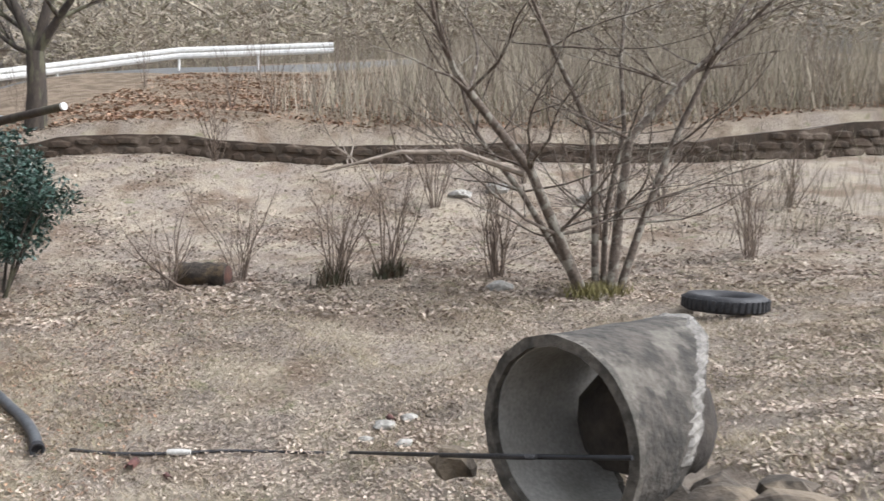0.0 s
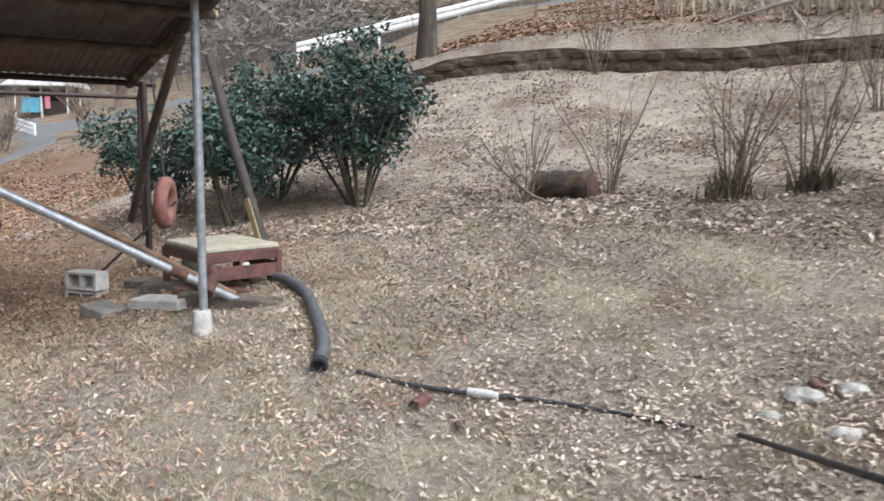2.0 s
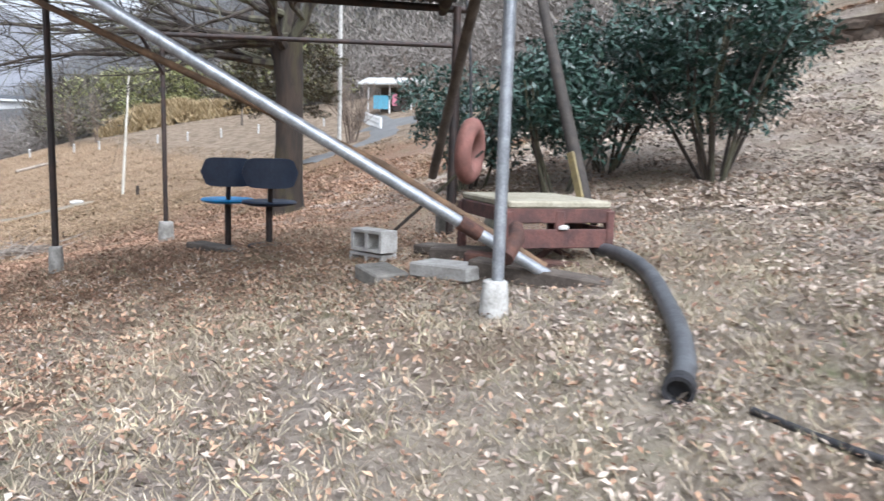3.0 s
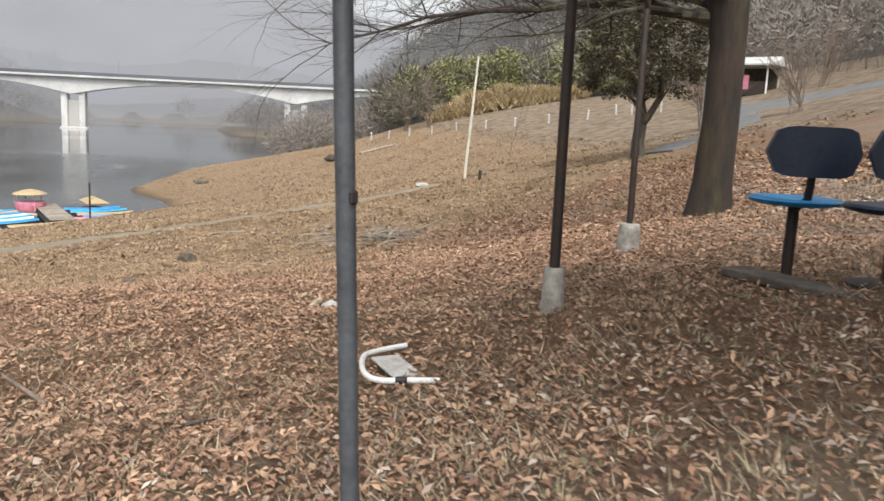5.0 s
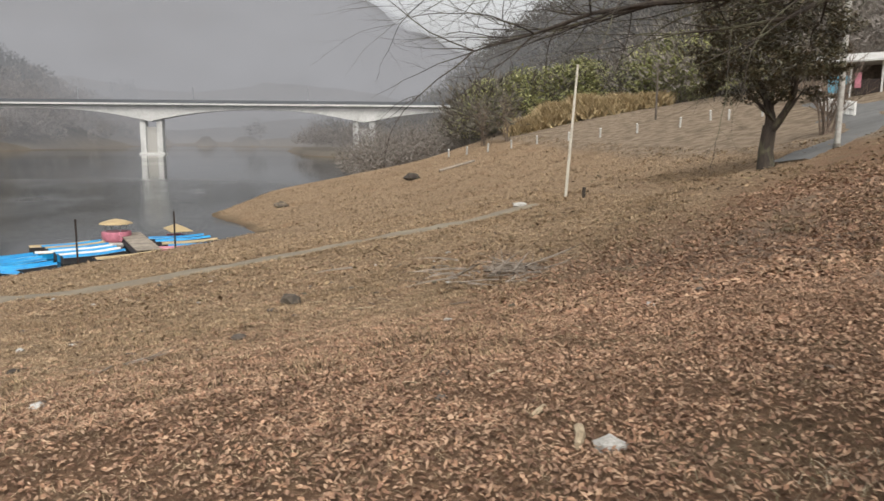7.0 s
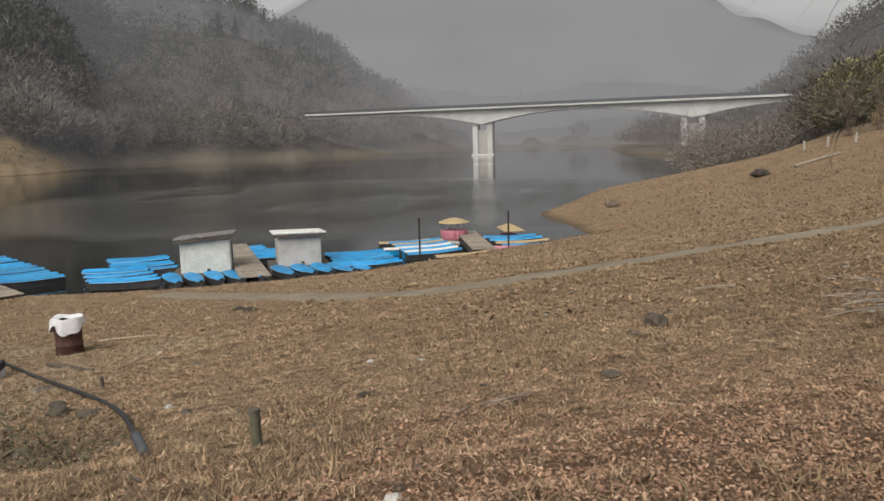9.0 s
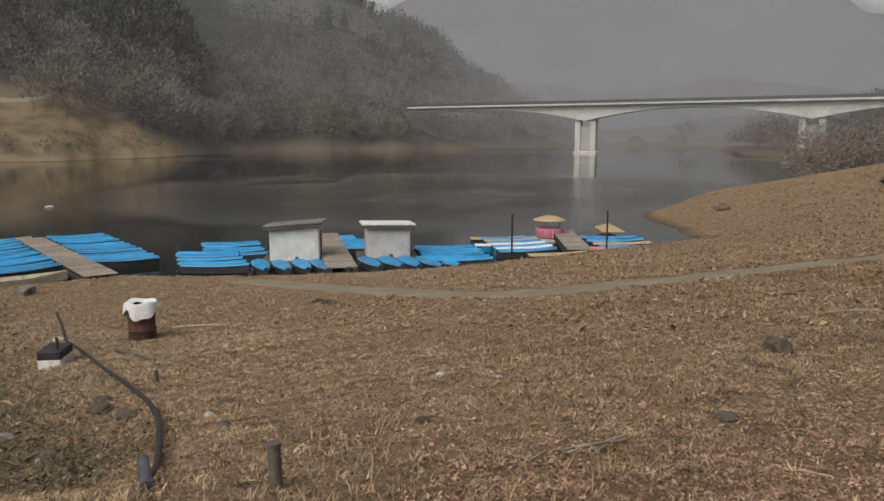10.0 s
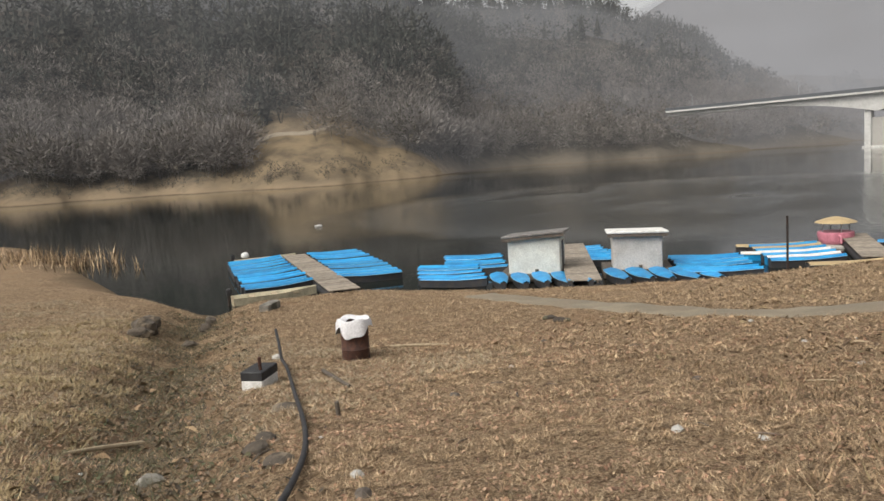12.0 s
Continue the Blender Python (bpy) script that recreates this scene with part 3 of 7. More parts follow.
def mist(r, top, low, high, glow, arc=(40, 185)):
    """A curved, glowing veil that stands in for distance haze; the farther ones reach just over the hills behind them
    and thin out above.
    """
    s = Shape()
    steps, rows = 96, 4
    verts, density = [], []
    for i in range(steps + 1):
        deg = arc[0] + (arc[1] - arc[0]) * i / steps
        b = radians(deg)
        px, py = CENTRE[0] - r * math.sin(b), CENTRE[1] + r * math.cos(b)
        crest = max(np.interp(deg, *zip(*profile)) for far, profile in RIDGES if far > min(r, 1200))
        edge = min(top, r * math.tan(radians(crest - 0.5))) if r > 300 else top * 0.6
        over = min(top, r * math.tan(radians(crest + 0.6))) if r > 300 else top
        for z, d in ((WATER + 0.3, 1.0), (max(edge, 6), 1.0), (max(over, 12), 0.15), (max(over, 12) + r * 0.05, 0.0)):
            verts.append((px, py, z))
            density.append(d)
    s.add(verts, [(rows * i + k, rows * i + k + 1, rows * i + rows + k + 1, rows * i + rows + k) for i in range(steps) for k in range(rows - 1)])
    ob = solo("mist_backdrop", s, mist_material("mist", low, high, glow), "self-glowing veil of misty haze between the hills", "mist", kind="structure")
    ob.data.attributes.new("haze_cover", "FLOAT", "POINT").data.foreach_set("value", density)
    ob.visible_shadow = False


# distance haze built up from sheets that emit their own grey light
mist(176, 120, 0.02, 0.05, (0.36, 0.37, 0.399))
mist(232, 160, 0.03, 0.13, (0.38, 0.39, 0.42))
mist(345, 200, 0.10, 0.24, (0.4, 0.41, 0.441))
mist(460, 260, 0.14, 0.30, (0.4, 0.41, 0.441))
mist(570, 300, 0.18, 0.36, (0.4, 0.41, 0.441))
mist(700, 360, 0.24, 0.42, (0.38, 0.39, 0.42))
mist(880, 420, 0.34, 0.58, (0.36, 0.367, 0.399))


# ---- far woods ----
def bare_crowns(places, rng, scale=1.0, twigs=60):
    """Leafless trees far off: a few limbs and a rounded haze of fine twigs."""
    verts, faces = [], []
    for x, y, z, h in places:
        w = h * rng.uniform(0.34, 0.5)
        for _ in range(3):
            a = rng.uniform(0, 6.283)
            n = len(verts)
            verts += [(x - 0.07 * scale, y, z - 1), (x + 0.07 * scale, y, z - 1), (x + w * 0.5 * math.cos(a), y + w * 0.5 * math.sin(a), z + h * 0.75)]
            faces.append((n, n + 1, n + 2))
        for _ in range(twigs):
            d = Vector((rng.gauss(0, 1), rng.gauss(0, 1), rng.gauss(0, 1))).normalized() * (0.62 + 0.38 * rng.random())
            p = Vector((x + d.x * w, y + d.y * w, z + h * 0.58 + d.z * h * 0.42))
            out = (Vector((d.x, d.y, d.z * 0.6 + 0.55)) + Vector((rng.uniform(-0.6, 0.6), rng.uniform(-0.6, 0.6), rng.uniform(-0.4, 0.4)))).normalized() * h * rng.uniform(0.07, 0.15)
            wide = out.cross(Vector((rng.uniform(-1, 1), rng.uniform(-1, 1), 0.3))).normalized() * scale * rng.uniform(0.07, 0.22)
            n = len(verts)
            verts += [p - wide, p + wide, p + out]
            faces.append((n, n + 1, n + 2))
    return verts, faces


def conifers(places, rng):
    verts, faces = [], []
    for x, y, z, h in places:
        for layer in range(7):
            q = layer / 6
            r = h * 0.2 * (1 - q) + 0.35
            zz = z + h * (0.12 + 0.8 * q)
            turn = rng.uniform(0, 6.28)
            for k in range(6):
                a = turn + k * 1.047 + rng.uniform(-0.25, 0.25)
                rr = r * rng.uniform(0.75, 1.25)
                n = len(verts)
                verts += [(x + rr * math.cos(a - 0.45), y + rr * math.sin(a - 0.45), zz - h * 0.05), (x + rr * math.cos(a + 0.45), y + rr * math.sin(a + 0.45), zz - h * 0.06), (x, y, zz + h * 0.17)]
                faces.append((n, n + 1, n + 2))
    return verts, faces


def scatter_far(count, bearings, near, far, seed, tall, keep=None):
    """Places on the hills, thicker where they are nearer."""
    rng = random.Random(seed)
    b = np.radians([rng.uniform(*bearings) for _ in range(count)])
    q = np.array([rng.random() for _ in range(count)])
    foot = np.interp(np.degrees(b), *zip(*FOOT))
    r = foot * near + (foot * (far - near)) * q ** 1.3
    x, y = CENTRE[0] - r * np.sin(b), CENTRE[1] + r * np.cos(b)
    z = height(x, y)
    rows = []
    for i in range(count):
        if z[i] > WATER + 1.2 and (keep is None or keep(x[i], y[i], z[i], math.degrees(b[i]), r[i] / foot[i])):
            rows.append((x[i], y[i], z[i], rng.uniform(*tall)))
    return rows, rng


def clearing(x, y, z, b, q):
    """The bare grassy point and its lane on the far shore."""
    if 139 < b < 143.6 and z < 13.5:
        return False
    return not (130 < b <= 139 and z < 6.5 - (139 - b) * 0.85) and z > WATER + (3.4 if 129 < b < 170 else 1.6) + 1.2 * math.sin(b * 2.1)


rows, rng = scatter_far(1900, (101, 182), 1.0, 1.4, 3, (8, 15), clearing)
near_rows, near_rng = scatter_far(85, (125.5, 138.6), 1.03, 1.13, 61, (9, 14), clearing)
more, near_rng = scatter_far(120, (143.8, 163), 1.04, 1.17, 62, (9, 14), clearing)
stuff("shore_thicket", *bare_crowns(near_rows + more, near_rng, 0.95, 420), BARE_PALE, "rounded pale grey leafless trees beside the far clearing", "woods")
stuff("bare_woods", *bare_crowns(rows[::2], rng, 0.85, 190), FAR_BARE, "grey leafless trees along the far shore", "woods")
stuff("pale_woods", *bare_crowns(rows[1::4], rng, 0.7, 230), BARE_PALE, "pale grey rounded bare trees by the far shore", "woods")
stuff("dark_woods", *bare_crowns(rows[3::4], rng, 1.0, 150), BARE_DARK, "darker scrubby trees among the shore woods", "woods")
rows, rng = scatter_far(300, (81, 93.5), 1.01, 1.2, 4, (9, 16), lambda x, y, z, b, q: z > WATER + 1.3)
stuff("point_woods", *bare_crowns(rows, rng, 0.8, 60), BARE_DARK, "bare trees on a low point beyond the bridge", "woods")
rows, rng = scatter_far(1500, (126.5, 182), 1.22, 2.1, 5, (11, 17), lambda x, y, z, b, q: z > 16 + 6 * math.sin(b * 0.7))
v, f = conifers(rows[::4], rng)
w, g = bare_crowns(rows, rng, 2.6, 60)
stuff("conifer_woods", v + w, f + [tuple(len(v) + i for i in q) for q in g], FAR_PINE, "dark conifer plantation on the far hillside", "woods")
rows, rng = scatter_far(1600, (101, 130), 1.2, 2.0, 7, (8, 14), lambda x, y, z, b, q: z > 22 and not (112 < b < 124 and 26 < z < 62 and math.sin(z * 0.9) > -0.2))
v, f = conifers(rows[::3], rng)
w, g = bare_crowns(rows, rng, 2.6, 50)
stuff("ridge_woods", v + w, f + [tuple(len(v) + i for i in q) for q in g], FAR_PINE, "dark trees along the misty ridge", "woods")
rows, rng = scatter_far(1500, (100, 128), 1.02, 1.9, 8, (6, 10), lambda x, y, z, b, q: z > 4)
stuff("slope_woods", *bare_crowns(rows, rng, 1.5, 30), FAR_BARE, "bare trees on terraced slopes above the lake", "woods")


def land_rows(count, seed, xs, ys, tall, keep):
    rng = random.Random(seed)
    x = np.array([rng.uniform(*xs) for _ in range(count)])
    y = np.array([rng.uniform(*ys) for _ in range(count)])
    z = height(x, y)
    return [(x[i], y[i], z[i], rng.uniform(*tall)) for i in range(count) if keep(x[i], y[i], z[i])], rng


# woods on the near bank beyond the white posts, and up the hillside
def bank_side(x, y):
    return y - (17.5 + (-72 - x) * 0.16)


rows, rng = land_rows(2600, 11, (-210, -76), (18, 75), (4, 8), lambda x, y, z: bank_side(x, y) > 1.5 and not (x > -93 and y > 24) and shore_distance(np.array([x]), np.array([y]))[0] > 1)
stuff("bank_thicket", *bare_crowns(rows, rng, 0.55, 60), BARE_DARK, "dense grey thicket on the near bank", "thicket")
rows, rng = land_rows(900, 16, (-165, -94), (4, 34), (2.5, 5.5), lambda x, y, z: bank_side(x, y) < 3 and shore_distance(np.array([x]), np.array([y]))[0] > 1 and y > 12.5 + (x + 94) * 0.1)
stuff("shore_bushes", *bare_crowns(rows, rng, 0.45, 70), FAR_BARE, "grey leafless bushes on the point by the water", "bushes")
rows, rng = scatter_far(420, (131, 178), 0.99, 1.12, 17, (1.2, 3.4), lambda x, y, z, b, q: z < WATER + 6)
stuff("beach_bushes", *bare_crowns(rows, rng, 0.7, 60), BARE_DARK, "low bushes scattered along the far beach", "bushes")
rows, rng = land_rows(2200, 12, (-170, -30), (34, 120), (5, 10), lambda x, y, z: y > 38 + 0.05 * (-x - 40) and not (-60 < x < -40 and y < 43))
stuff("hillside_woods", *bare_crowns(rows, rng, 0.5, 60), FAR_BARE, "bare woods on the slope above the lane", "woods")
rows, rng = land_rows(900, 13, (-40, 40), (46, 110), (5, 9), lambda x, y, z: y > 47)
stuff("upper_woods", *bare_crowns(rows, rng, 0.4, 70), SCRUB, "bare brown trees above the road", "woods")
rows, rng = land_rows(420, 18, (-372, -222), (-4, 50), (4, 10), lambda x, y, z: z > WATER + 0.6 and shore_distance(np.array([x]), np.array([y]))[0] > 3)
stuff("point_trees", *bare_crowns(rows, rng, 0.7, 70), FAR_BARE, "bare trees scattered on the point under the bridge", "woods")
rows, rng = land_rows(500, 14, (-330, -250), (44, 110), (7, 12), lambda x, y, z: z > WATER + 2)
stuff("headland_woods", *bare_crowns(rows, rng, 1.0, 40), FAR_BARE, "leafless trees at the end of the bridge", "woods")


rows, rng = land_rows(9000, 15, (-480, -100), (60, 330), (8, 14), lambda x, y, z: y > 60 and z > 4)
stuff("mountain_woods", *bare_crowns(rows, rng, 2.0, 26), BARE_DARK, "brown wooded mountainside above the bank", "woods")


def leaf_cloud(clumps, rng, count, size, droop=0.3):
    """Small leaves round the centres (x, y, z, rx, ry, rz)."""
    verts, faces = [], []
    for x, y, z, rx, ry, rz in clumps:
        for _ in range(count):
            d = Vector((rng.gauss(0, 1), rng.gauss(0, 1), rng.gauss(0, 1))).normalized() * (0.55 + 0.5 * rng.random())
            p = Vector((x + d.x * rx, y + d.y * ry, z + d.z * rz))
            u = Vector((rng.uniform(-1, 1), rng.uniform(-1, 1), rng.uniform(-0.6, 0.6) - droop)).normalized()
            w = u.cross(Vector((rng.uniform(-1, 1), rng.uniform(-1, 1), 1))).normalized()
            s = size * rng.uniform(0.6, 1.4)
            n = len(verts)
            verts += [p - u * s, p + w * s * 0.42, p + u * s, p - w * s * 0.42]
            faces.append((n, n + 1, n + 2, n + 3))
    return verts, faces


rng = random.Random(21)
clumps = []
for i in range(170):
    x = rng.uniform(-150, -74)
    y = 17.5 + (-72 - x) * 0.16 + rng.uniform(7, 30)
    if x > -93 and y < 42:
        x -= 22
    z = z_at(x, y)
    for k in range(3):
        clumps.append((x + rng.uniform(-2, 2), y + rng.uniform(-2, 2), z + 2.2 + 1.8 * k + rng.uniform(-0.5, 0.5), 2.2 - 0.4 * k, 2.2 - 0.4 * k, 1.6))
stuff("bamboo_grove", *leaf_cloud(clumps, rng, 210, 0.2), LEAF_BAMBOO, "yellow-green bamboo grove behind the bank", "bamboo")


def blades(places, rng, tall, wide, lean=0.5, per=1):
    verts, faces = [], []
    for x, y, z in places:
        for _ in range(per):
            a, t = rng.uniform(0, 6.283), rng.uniform(0, 6.283)
            h, w = tall * rng.uniform(0.5, 1.3), wide * rng.uniform(0.6, 1.4)
            lx, ly = lean * h * math.cos(a), lean * h * math.sin(a)
            dx, dy = w * math.cos(t), w * math.sin(t)
            px, py = x + rng.uniform(-0.4, 0.4) * tall, y + rng.uniform(-0.4, 0.4) * tall
            n = len(verts)
            verts += [(px - dx, py - dy, z - 0.03), (px + dx, py + dy, z - 0.03), (px + lx, py + ly, z + h)]
            faces.append((n, n + 1, n + 2))
    return verts, faces


# golden dead grass heaped on the knolls behind the posts
rng = random.Random(22)
places = []
for cx, cy, sx, sy, up, n in ((-84.6, 27.8, 3.0, 2.0, 1.0, 900), (-84.0, 30.2, 3.0, 2.3, 1.9, 1300), (-82.8, 33, 3.0, 2.5, 2.0, 1400), (-81.6, 36, 3.0, 2.5, 1.4, 1000), (-80.4, 39, 3.0, 2.2, 1.0, 500)):
    for _ in range(n):
        u, v = rng.uniform(-1, 1), rng.uniform(-1, 1)
        if u * u + v * v < 1:
            x, y = cx + sx * u, cy + sy * v
            places.append((x, y, z_at(x, y) + up * (1 - u * u - v * v) ** 0.7 - 0.1))
stuff("reed_bank", *blades(places, rng, 0.75, 0.09, 0.9, 4), REED, "heaped golden dead grass on a knoll", "reeds")
places = [(x, y, max(z_at(x, y), WATER)) for x, y in ((rng.gauss(-35.5, 1.6), rng.gauss(-48, 3.5)) for _ in range(170))]
stuff("shore_reeds", *blades(places, rng, 0.9, 0.04, 0.35, 3), STRAW, "dry reeds standing at the water's edge", "reeds")


# ---- the bridge ----
def bridge():
    a, b = Vector((-285, -112, 0)), Vector((-258, 75, 0))
    way = (b - a).normalized()
    side = Vector((-way.y, way.x, 0))
    length = (b - a).length
    bridge_ob = thing("road_bridge", (0, 0, 0), "long pale concrete road bridge on tall piers across the lake", "bridge")
    piers = [69.3, 139.0]
    deck = 10.9

    def depth(s):
        d = min(abs(s - p) for p in piers)
        return 1.9 + 4.0 * max(0.0, 1 - d / 33.0) ** 2

    s = Shape()
    n = 90
    verts = []
    for i in range(n + 1):
        q = length * i / n
        p = a + way * q
        for off, z in ((-4.2, deck), (4.2, deck), (4.2, deck - 0.6), (2.4, deck - 0.9), (2.4, deck - depth(q)), (-2.4, deck - depth(q)), (-2.4, deck - 0.9), (-4.2, deck - 0.6)):
            verts.append(p + side * off + Vector((0, 0, z)))
    s.add(verts, [(i * 8 + k, i * 8 + (k + 1) % 8, (i + 1) * 8 + (k + 1) % 8, (i + 1) * 8 + k) for i in range(n) for k in range(8)])
    part("girder", s, BRIDGE_GREY, bridge_ob)
    for off in (-4.1, 4.1):
        s = Shape()
        mid = (a + b) / 2 + side * off + Vector((0, 0, deck + 0.5))
        s.box(mid, (length, 0.25, 1.0), math.degrees(math.atan2(way.y, way.x)))
        part("parapet", s, GREY_STEEL, bridge_ob, "dark railing along the deck edge")
    for q in piers:
        pier = Shape()
        base = a + way * q
        part("pier", pier.box(base + Vector((0, 0, -6.5)), (8.4, 3.4, 2.6), math.degrees(math.atan2(way.y, way.x)), 0.2), BRIDGE_GREY, bridge_ob)
        for off in (-2.7, 2.7):
            leg = Shape().box(base + way * off + Vector((0, 0, 0.0)), (1.9, 3.0, 11.4), math.degrees(math.atan2(way.y, way.x)), 0.15)
            part("column", leg, BRIDGE_GREY, bridge_ob)
        web = Shape()
        web.box(base + Vector((0, 0, -1.2)), (3.6, 1.2, 8.8), math.degrees(math.atan2(way.y, way.x)))
        part("web", web, PALE_CONCRETE, bridge_ob, "darker wall between the columns")
    for q in (6, 44, 82, 120, 158):
        p = a + way * q + side * 3.9
        part("lamp_post", Shape().tube([p + Vector((0, 0, deck)), p + Vector((0, 0, deck + 5)), p - side * 1.2 + Vector((0, 0, deck + 5.6))], 0.09, 6), GALVANISED, bridge_ob)


bridge()

# lane on the far shore, a pale strip along the slope
def ribbon(name, line, wide, material, label, category, lift=0.03, sub=6):
    """A strip laid along the ground."""
    pts = []
    for i in range(len(line) - 1):
        for k in range(sub):
            q = k / sub
            p0, p1, p2, p3 = (Vector(line[max(0, min(len(line) - 1, i + d))]) for d in (-1, 0, 1, 2))
            pts.append(0.5 * ((2 * p1) + (p2 - p0) * q + (2 * p0 - 5 * p1 + 4 * p2 - p3) * q * q + (3 * p1 - p0 - 3 * p2 + p3) * q ** 3))
    pts.append(Vector(line[-1]))
    verts, faces = [], []
    across = 6
    for i, p in enumerate(pts):
        way = (pts[min(i + 1, len(pts) - 1)] - pts[max(i - 1, 0)]).normalized()
        for k in range(across + 1):
            o = (k / across - 0.5) * wide * (1 + 0.12 * math.sin(i * 1.7 + k * 0.3))
            x, y = p.x - way.y * o, p.y + way.x * o
            verts.append((x, y, z_at(x, y) + lift * (1 if 0 < k < across else -1.2)))
    w = across + 1
    faces = [(i * w + k, i * w + k + 1, (i + 1) * w + k + 1, (i + 1) * w + k) for i in range(len(pts) - 1) for k in range(across)]
    s = Shape().add(verts, faces)
    s.smooth = True
    return solo(name, s, material, label, category, kind="structure")


SHORE_PATH = [(-35.0, -12.4), (-34.4, -10.4), (-33.3, -7.4), (-31.9, -4.3), (-31.0, -1.7), (-31.7, 0.4), (-32.9, 2.5), (-34.1, 4.8), (-34.8, 7.2), (-35.0, 9.6), (-35.6, 11.8), (-36.6, 13.6)]


def off_path(x, y):
    """False on the trodden path."""
    best = np.full(np.shape(x), 1e9)
    for (ax, ay), (bx, by) in zip(SHORE_PATH, SHORE_PATH[1:]):
        q = np.clip(((x - ax) * (bx - ax) + (y - ay) * (by - ay)) / ((bx - ax) ** 2 + (by - ay) ** 2), 0, 1)
        best = np.minimum(best, np.hypot(x - ax - q * (bx - ax), y - ay - q * (by - ay)))
    return best > 0.72 + 0.12 * waves(x, y, 0.6, 5)


ribbon("path", SHORE_PATH, 1.6, DIRT_PATH,
       "grey trodden earth path along the shore", "path", 0.035)
ribbon("far_lane", [(-147, -190), (-153, -184), (-158, -178), (-164, -174), (-172, -172)], 3.0, plain("sandy_lane", (0.30, 0.25, 0.18), (0.24, 0.2, 0.14), 0.4), "pale lane climbing from the far beach", "lane", 0.25)
ribbon("lane", [(-31.4, 20.9), (-33.2, 24), (-36.5, 28.2), (-41, 31.4), (-46, 34.5), (-52, 37)], 2.0, ASPHALT, "narrow grey lane climbing past the pavilion", "lane", 0.06)
ribbon("road", [(-45, 33), (-30, 40.4), (-20, 43.4), (-8, 45.8), (6, 47.6), (25, 50)], 5.0, ASPHALT, "pale asphalt road above the retaining wall", "road", 0.06, 5)


# ---- guardrail along the upper road ----
def guardrail():
    line = [(-27.0, 36.8, 6.15), (-19.7, 41.2, 8.25), (-14.2, 43.2, 9.55), (-6.2, 45.05, 10.45)]
    rail = thing("guardrail", (0, 0, 0), "white galvanised road guardrail on short posts", "guardrail")
    for i in range(len(line) - 1):
        s = Shape()
        a, b = Vector(line[i]), Vector(line[i + 1])
        way = (b - a).normalized()
        side = Vector((-way.y, way.x, 0)).normalized()
        prof = [(0, -0.3), (0.07, -0.2), (0.07, -0.08), (0, 0.0), (0.07, 0.08), (0.07, 0.2), (0, 0.3)]
        verts = [p + side * -o + Vector((0, 0, h)) for p in (a, b) for o, h in prof]
        s.add(verts, [(k, k + 1, k + 8, k + 7) for k in range(6)])
        part("beam", s, WHITE, rail)
    for i in range(len(line) - 1):
        a, b = Vector(line[i]), Vector(line[i + 1])
        n = max(1, int((b - a).length / 3.0))
        for k in range(n):
            p = a + (b - a) * (k / n)
            part("post", Shape().tube([(p.x, p.y + 0.1, z_at(p.x, p.y + 0.1) - 0.2), (p.x, p.y + 0.1, p.z + 0.2)], 0.07, 8), WHITE, rail)


guardrail()


# ---- low stone retaining wall at the foot of the bank ----
def stone_wall():
    wall = thing("wall_retaining", (0, 0, 0), "low mossy stone retaining wall at the foot of a bank", "wall", kind="structure")
    rng = random.Random(31)
    s = Shape()
    n = 60
    verts = []
    for i in range(n + 1):
        x = -19 + 36 * i / n
        zb, y = z_at(x, 22.6), 22.72
        for yy, zz in ((y, zb - 0.5), (y, zb + 0.55 + 0.42 * float(step(5, 12, x)) + 0.015 * math.sin(i * 2.3)), (y + 0.75, zb + 0.6 + 0.42 * float(step(5, 12, x))), (y + 0.75, zb - 0.4)):
            verts.append((x, yy, zz))
    s.add(verts, [(i * 4 + k, i * 4 + k + 1, i * 4 + 5 + k, i * 4 + 4 + k) for i in range(n) for k in range(3)])
    part("core", s, MOSSY, wall)
    x = -18.8
    while x < 16.5:
        for row in range(2 if x < 8 else 3):
            w = rng.uniform(0.35, 0.75)
            st = Shape().blob((0, 0, 0), (w * 0.56, 0.06, 0.15), rng.random() * 50, 0.28, 1)
            ob = part("stone", st, MOSSY, wall)
            ob.location = (x + rng.uniform(-0.1, 0.1) + 0.2 * row, 22.71, z_at(x, 22.6) + 0.12 + 0.27 * row)
        x += 0.62


stone_wall()
# ---- trees and bushes ----
def limb(shape, start, way, length, radius, rng, depth, sides=6, bend=0.25, fork=3, rise=0.08, tips=None, shrink=0.62):
    """A tapering, crooked branch that forks into thinner ones."""
    n = 4 if depth > 1 else 3
    pts, rad = [Vector(start)], [radius]
    d = Vector(way).normalized()
    for i in range(n):
        d = (d + Vector((rng.uniform(-bend, bend), rng.uniform(-bend, bend), rng.uniform(-bend, bend) * 0.6 + rise))).normalized()
        pts.append(pts[-1] + d * length / n)
        rad.append(radius * (1 - 0.45 * (i + 1) / n) if depth else radius * (1 - 0.85 * (i + 1) / n))
    shape.tube(pts, rad, sides if depth > 1 else (4 if depth else 3), caps=False)
    if depth == 0:
        if tips is not None:
            tips.append(pts[-1])
        return
    for k in range(fork):
        i = rng.randint(1, n)
        spread_ = Vector((rng.uniform(-1, 1), rng.uniform(-1, 1), rng.uniform(-0.35, 0.8)))
        limb(shape, pts[i], d * 0.75 + spread_ * 0.8, length * shrink * rng.uniform(0.75, 1.2), rad[i] * 0.62, rng, depth - 1, sides, bend, fork, rise, tips, shrink)
    limb(shape, pts[-1], d, length * shrink, rad[-1], rng, depth - 1, sides, bend, fork, rise, tips, shrink)


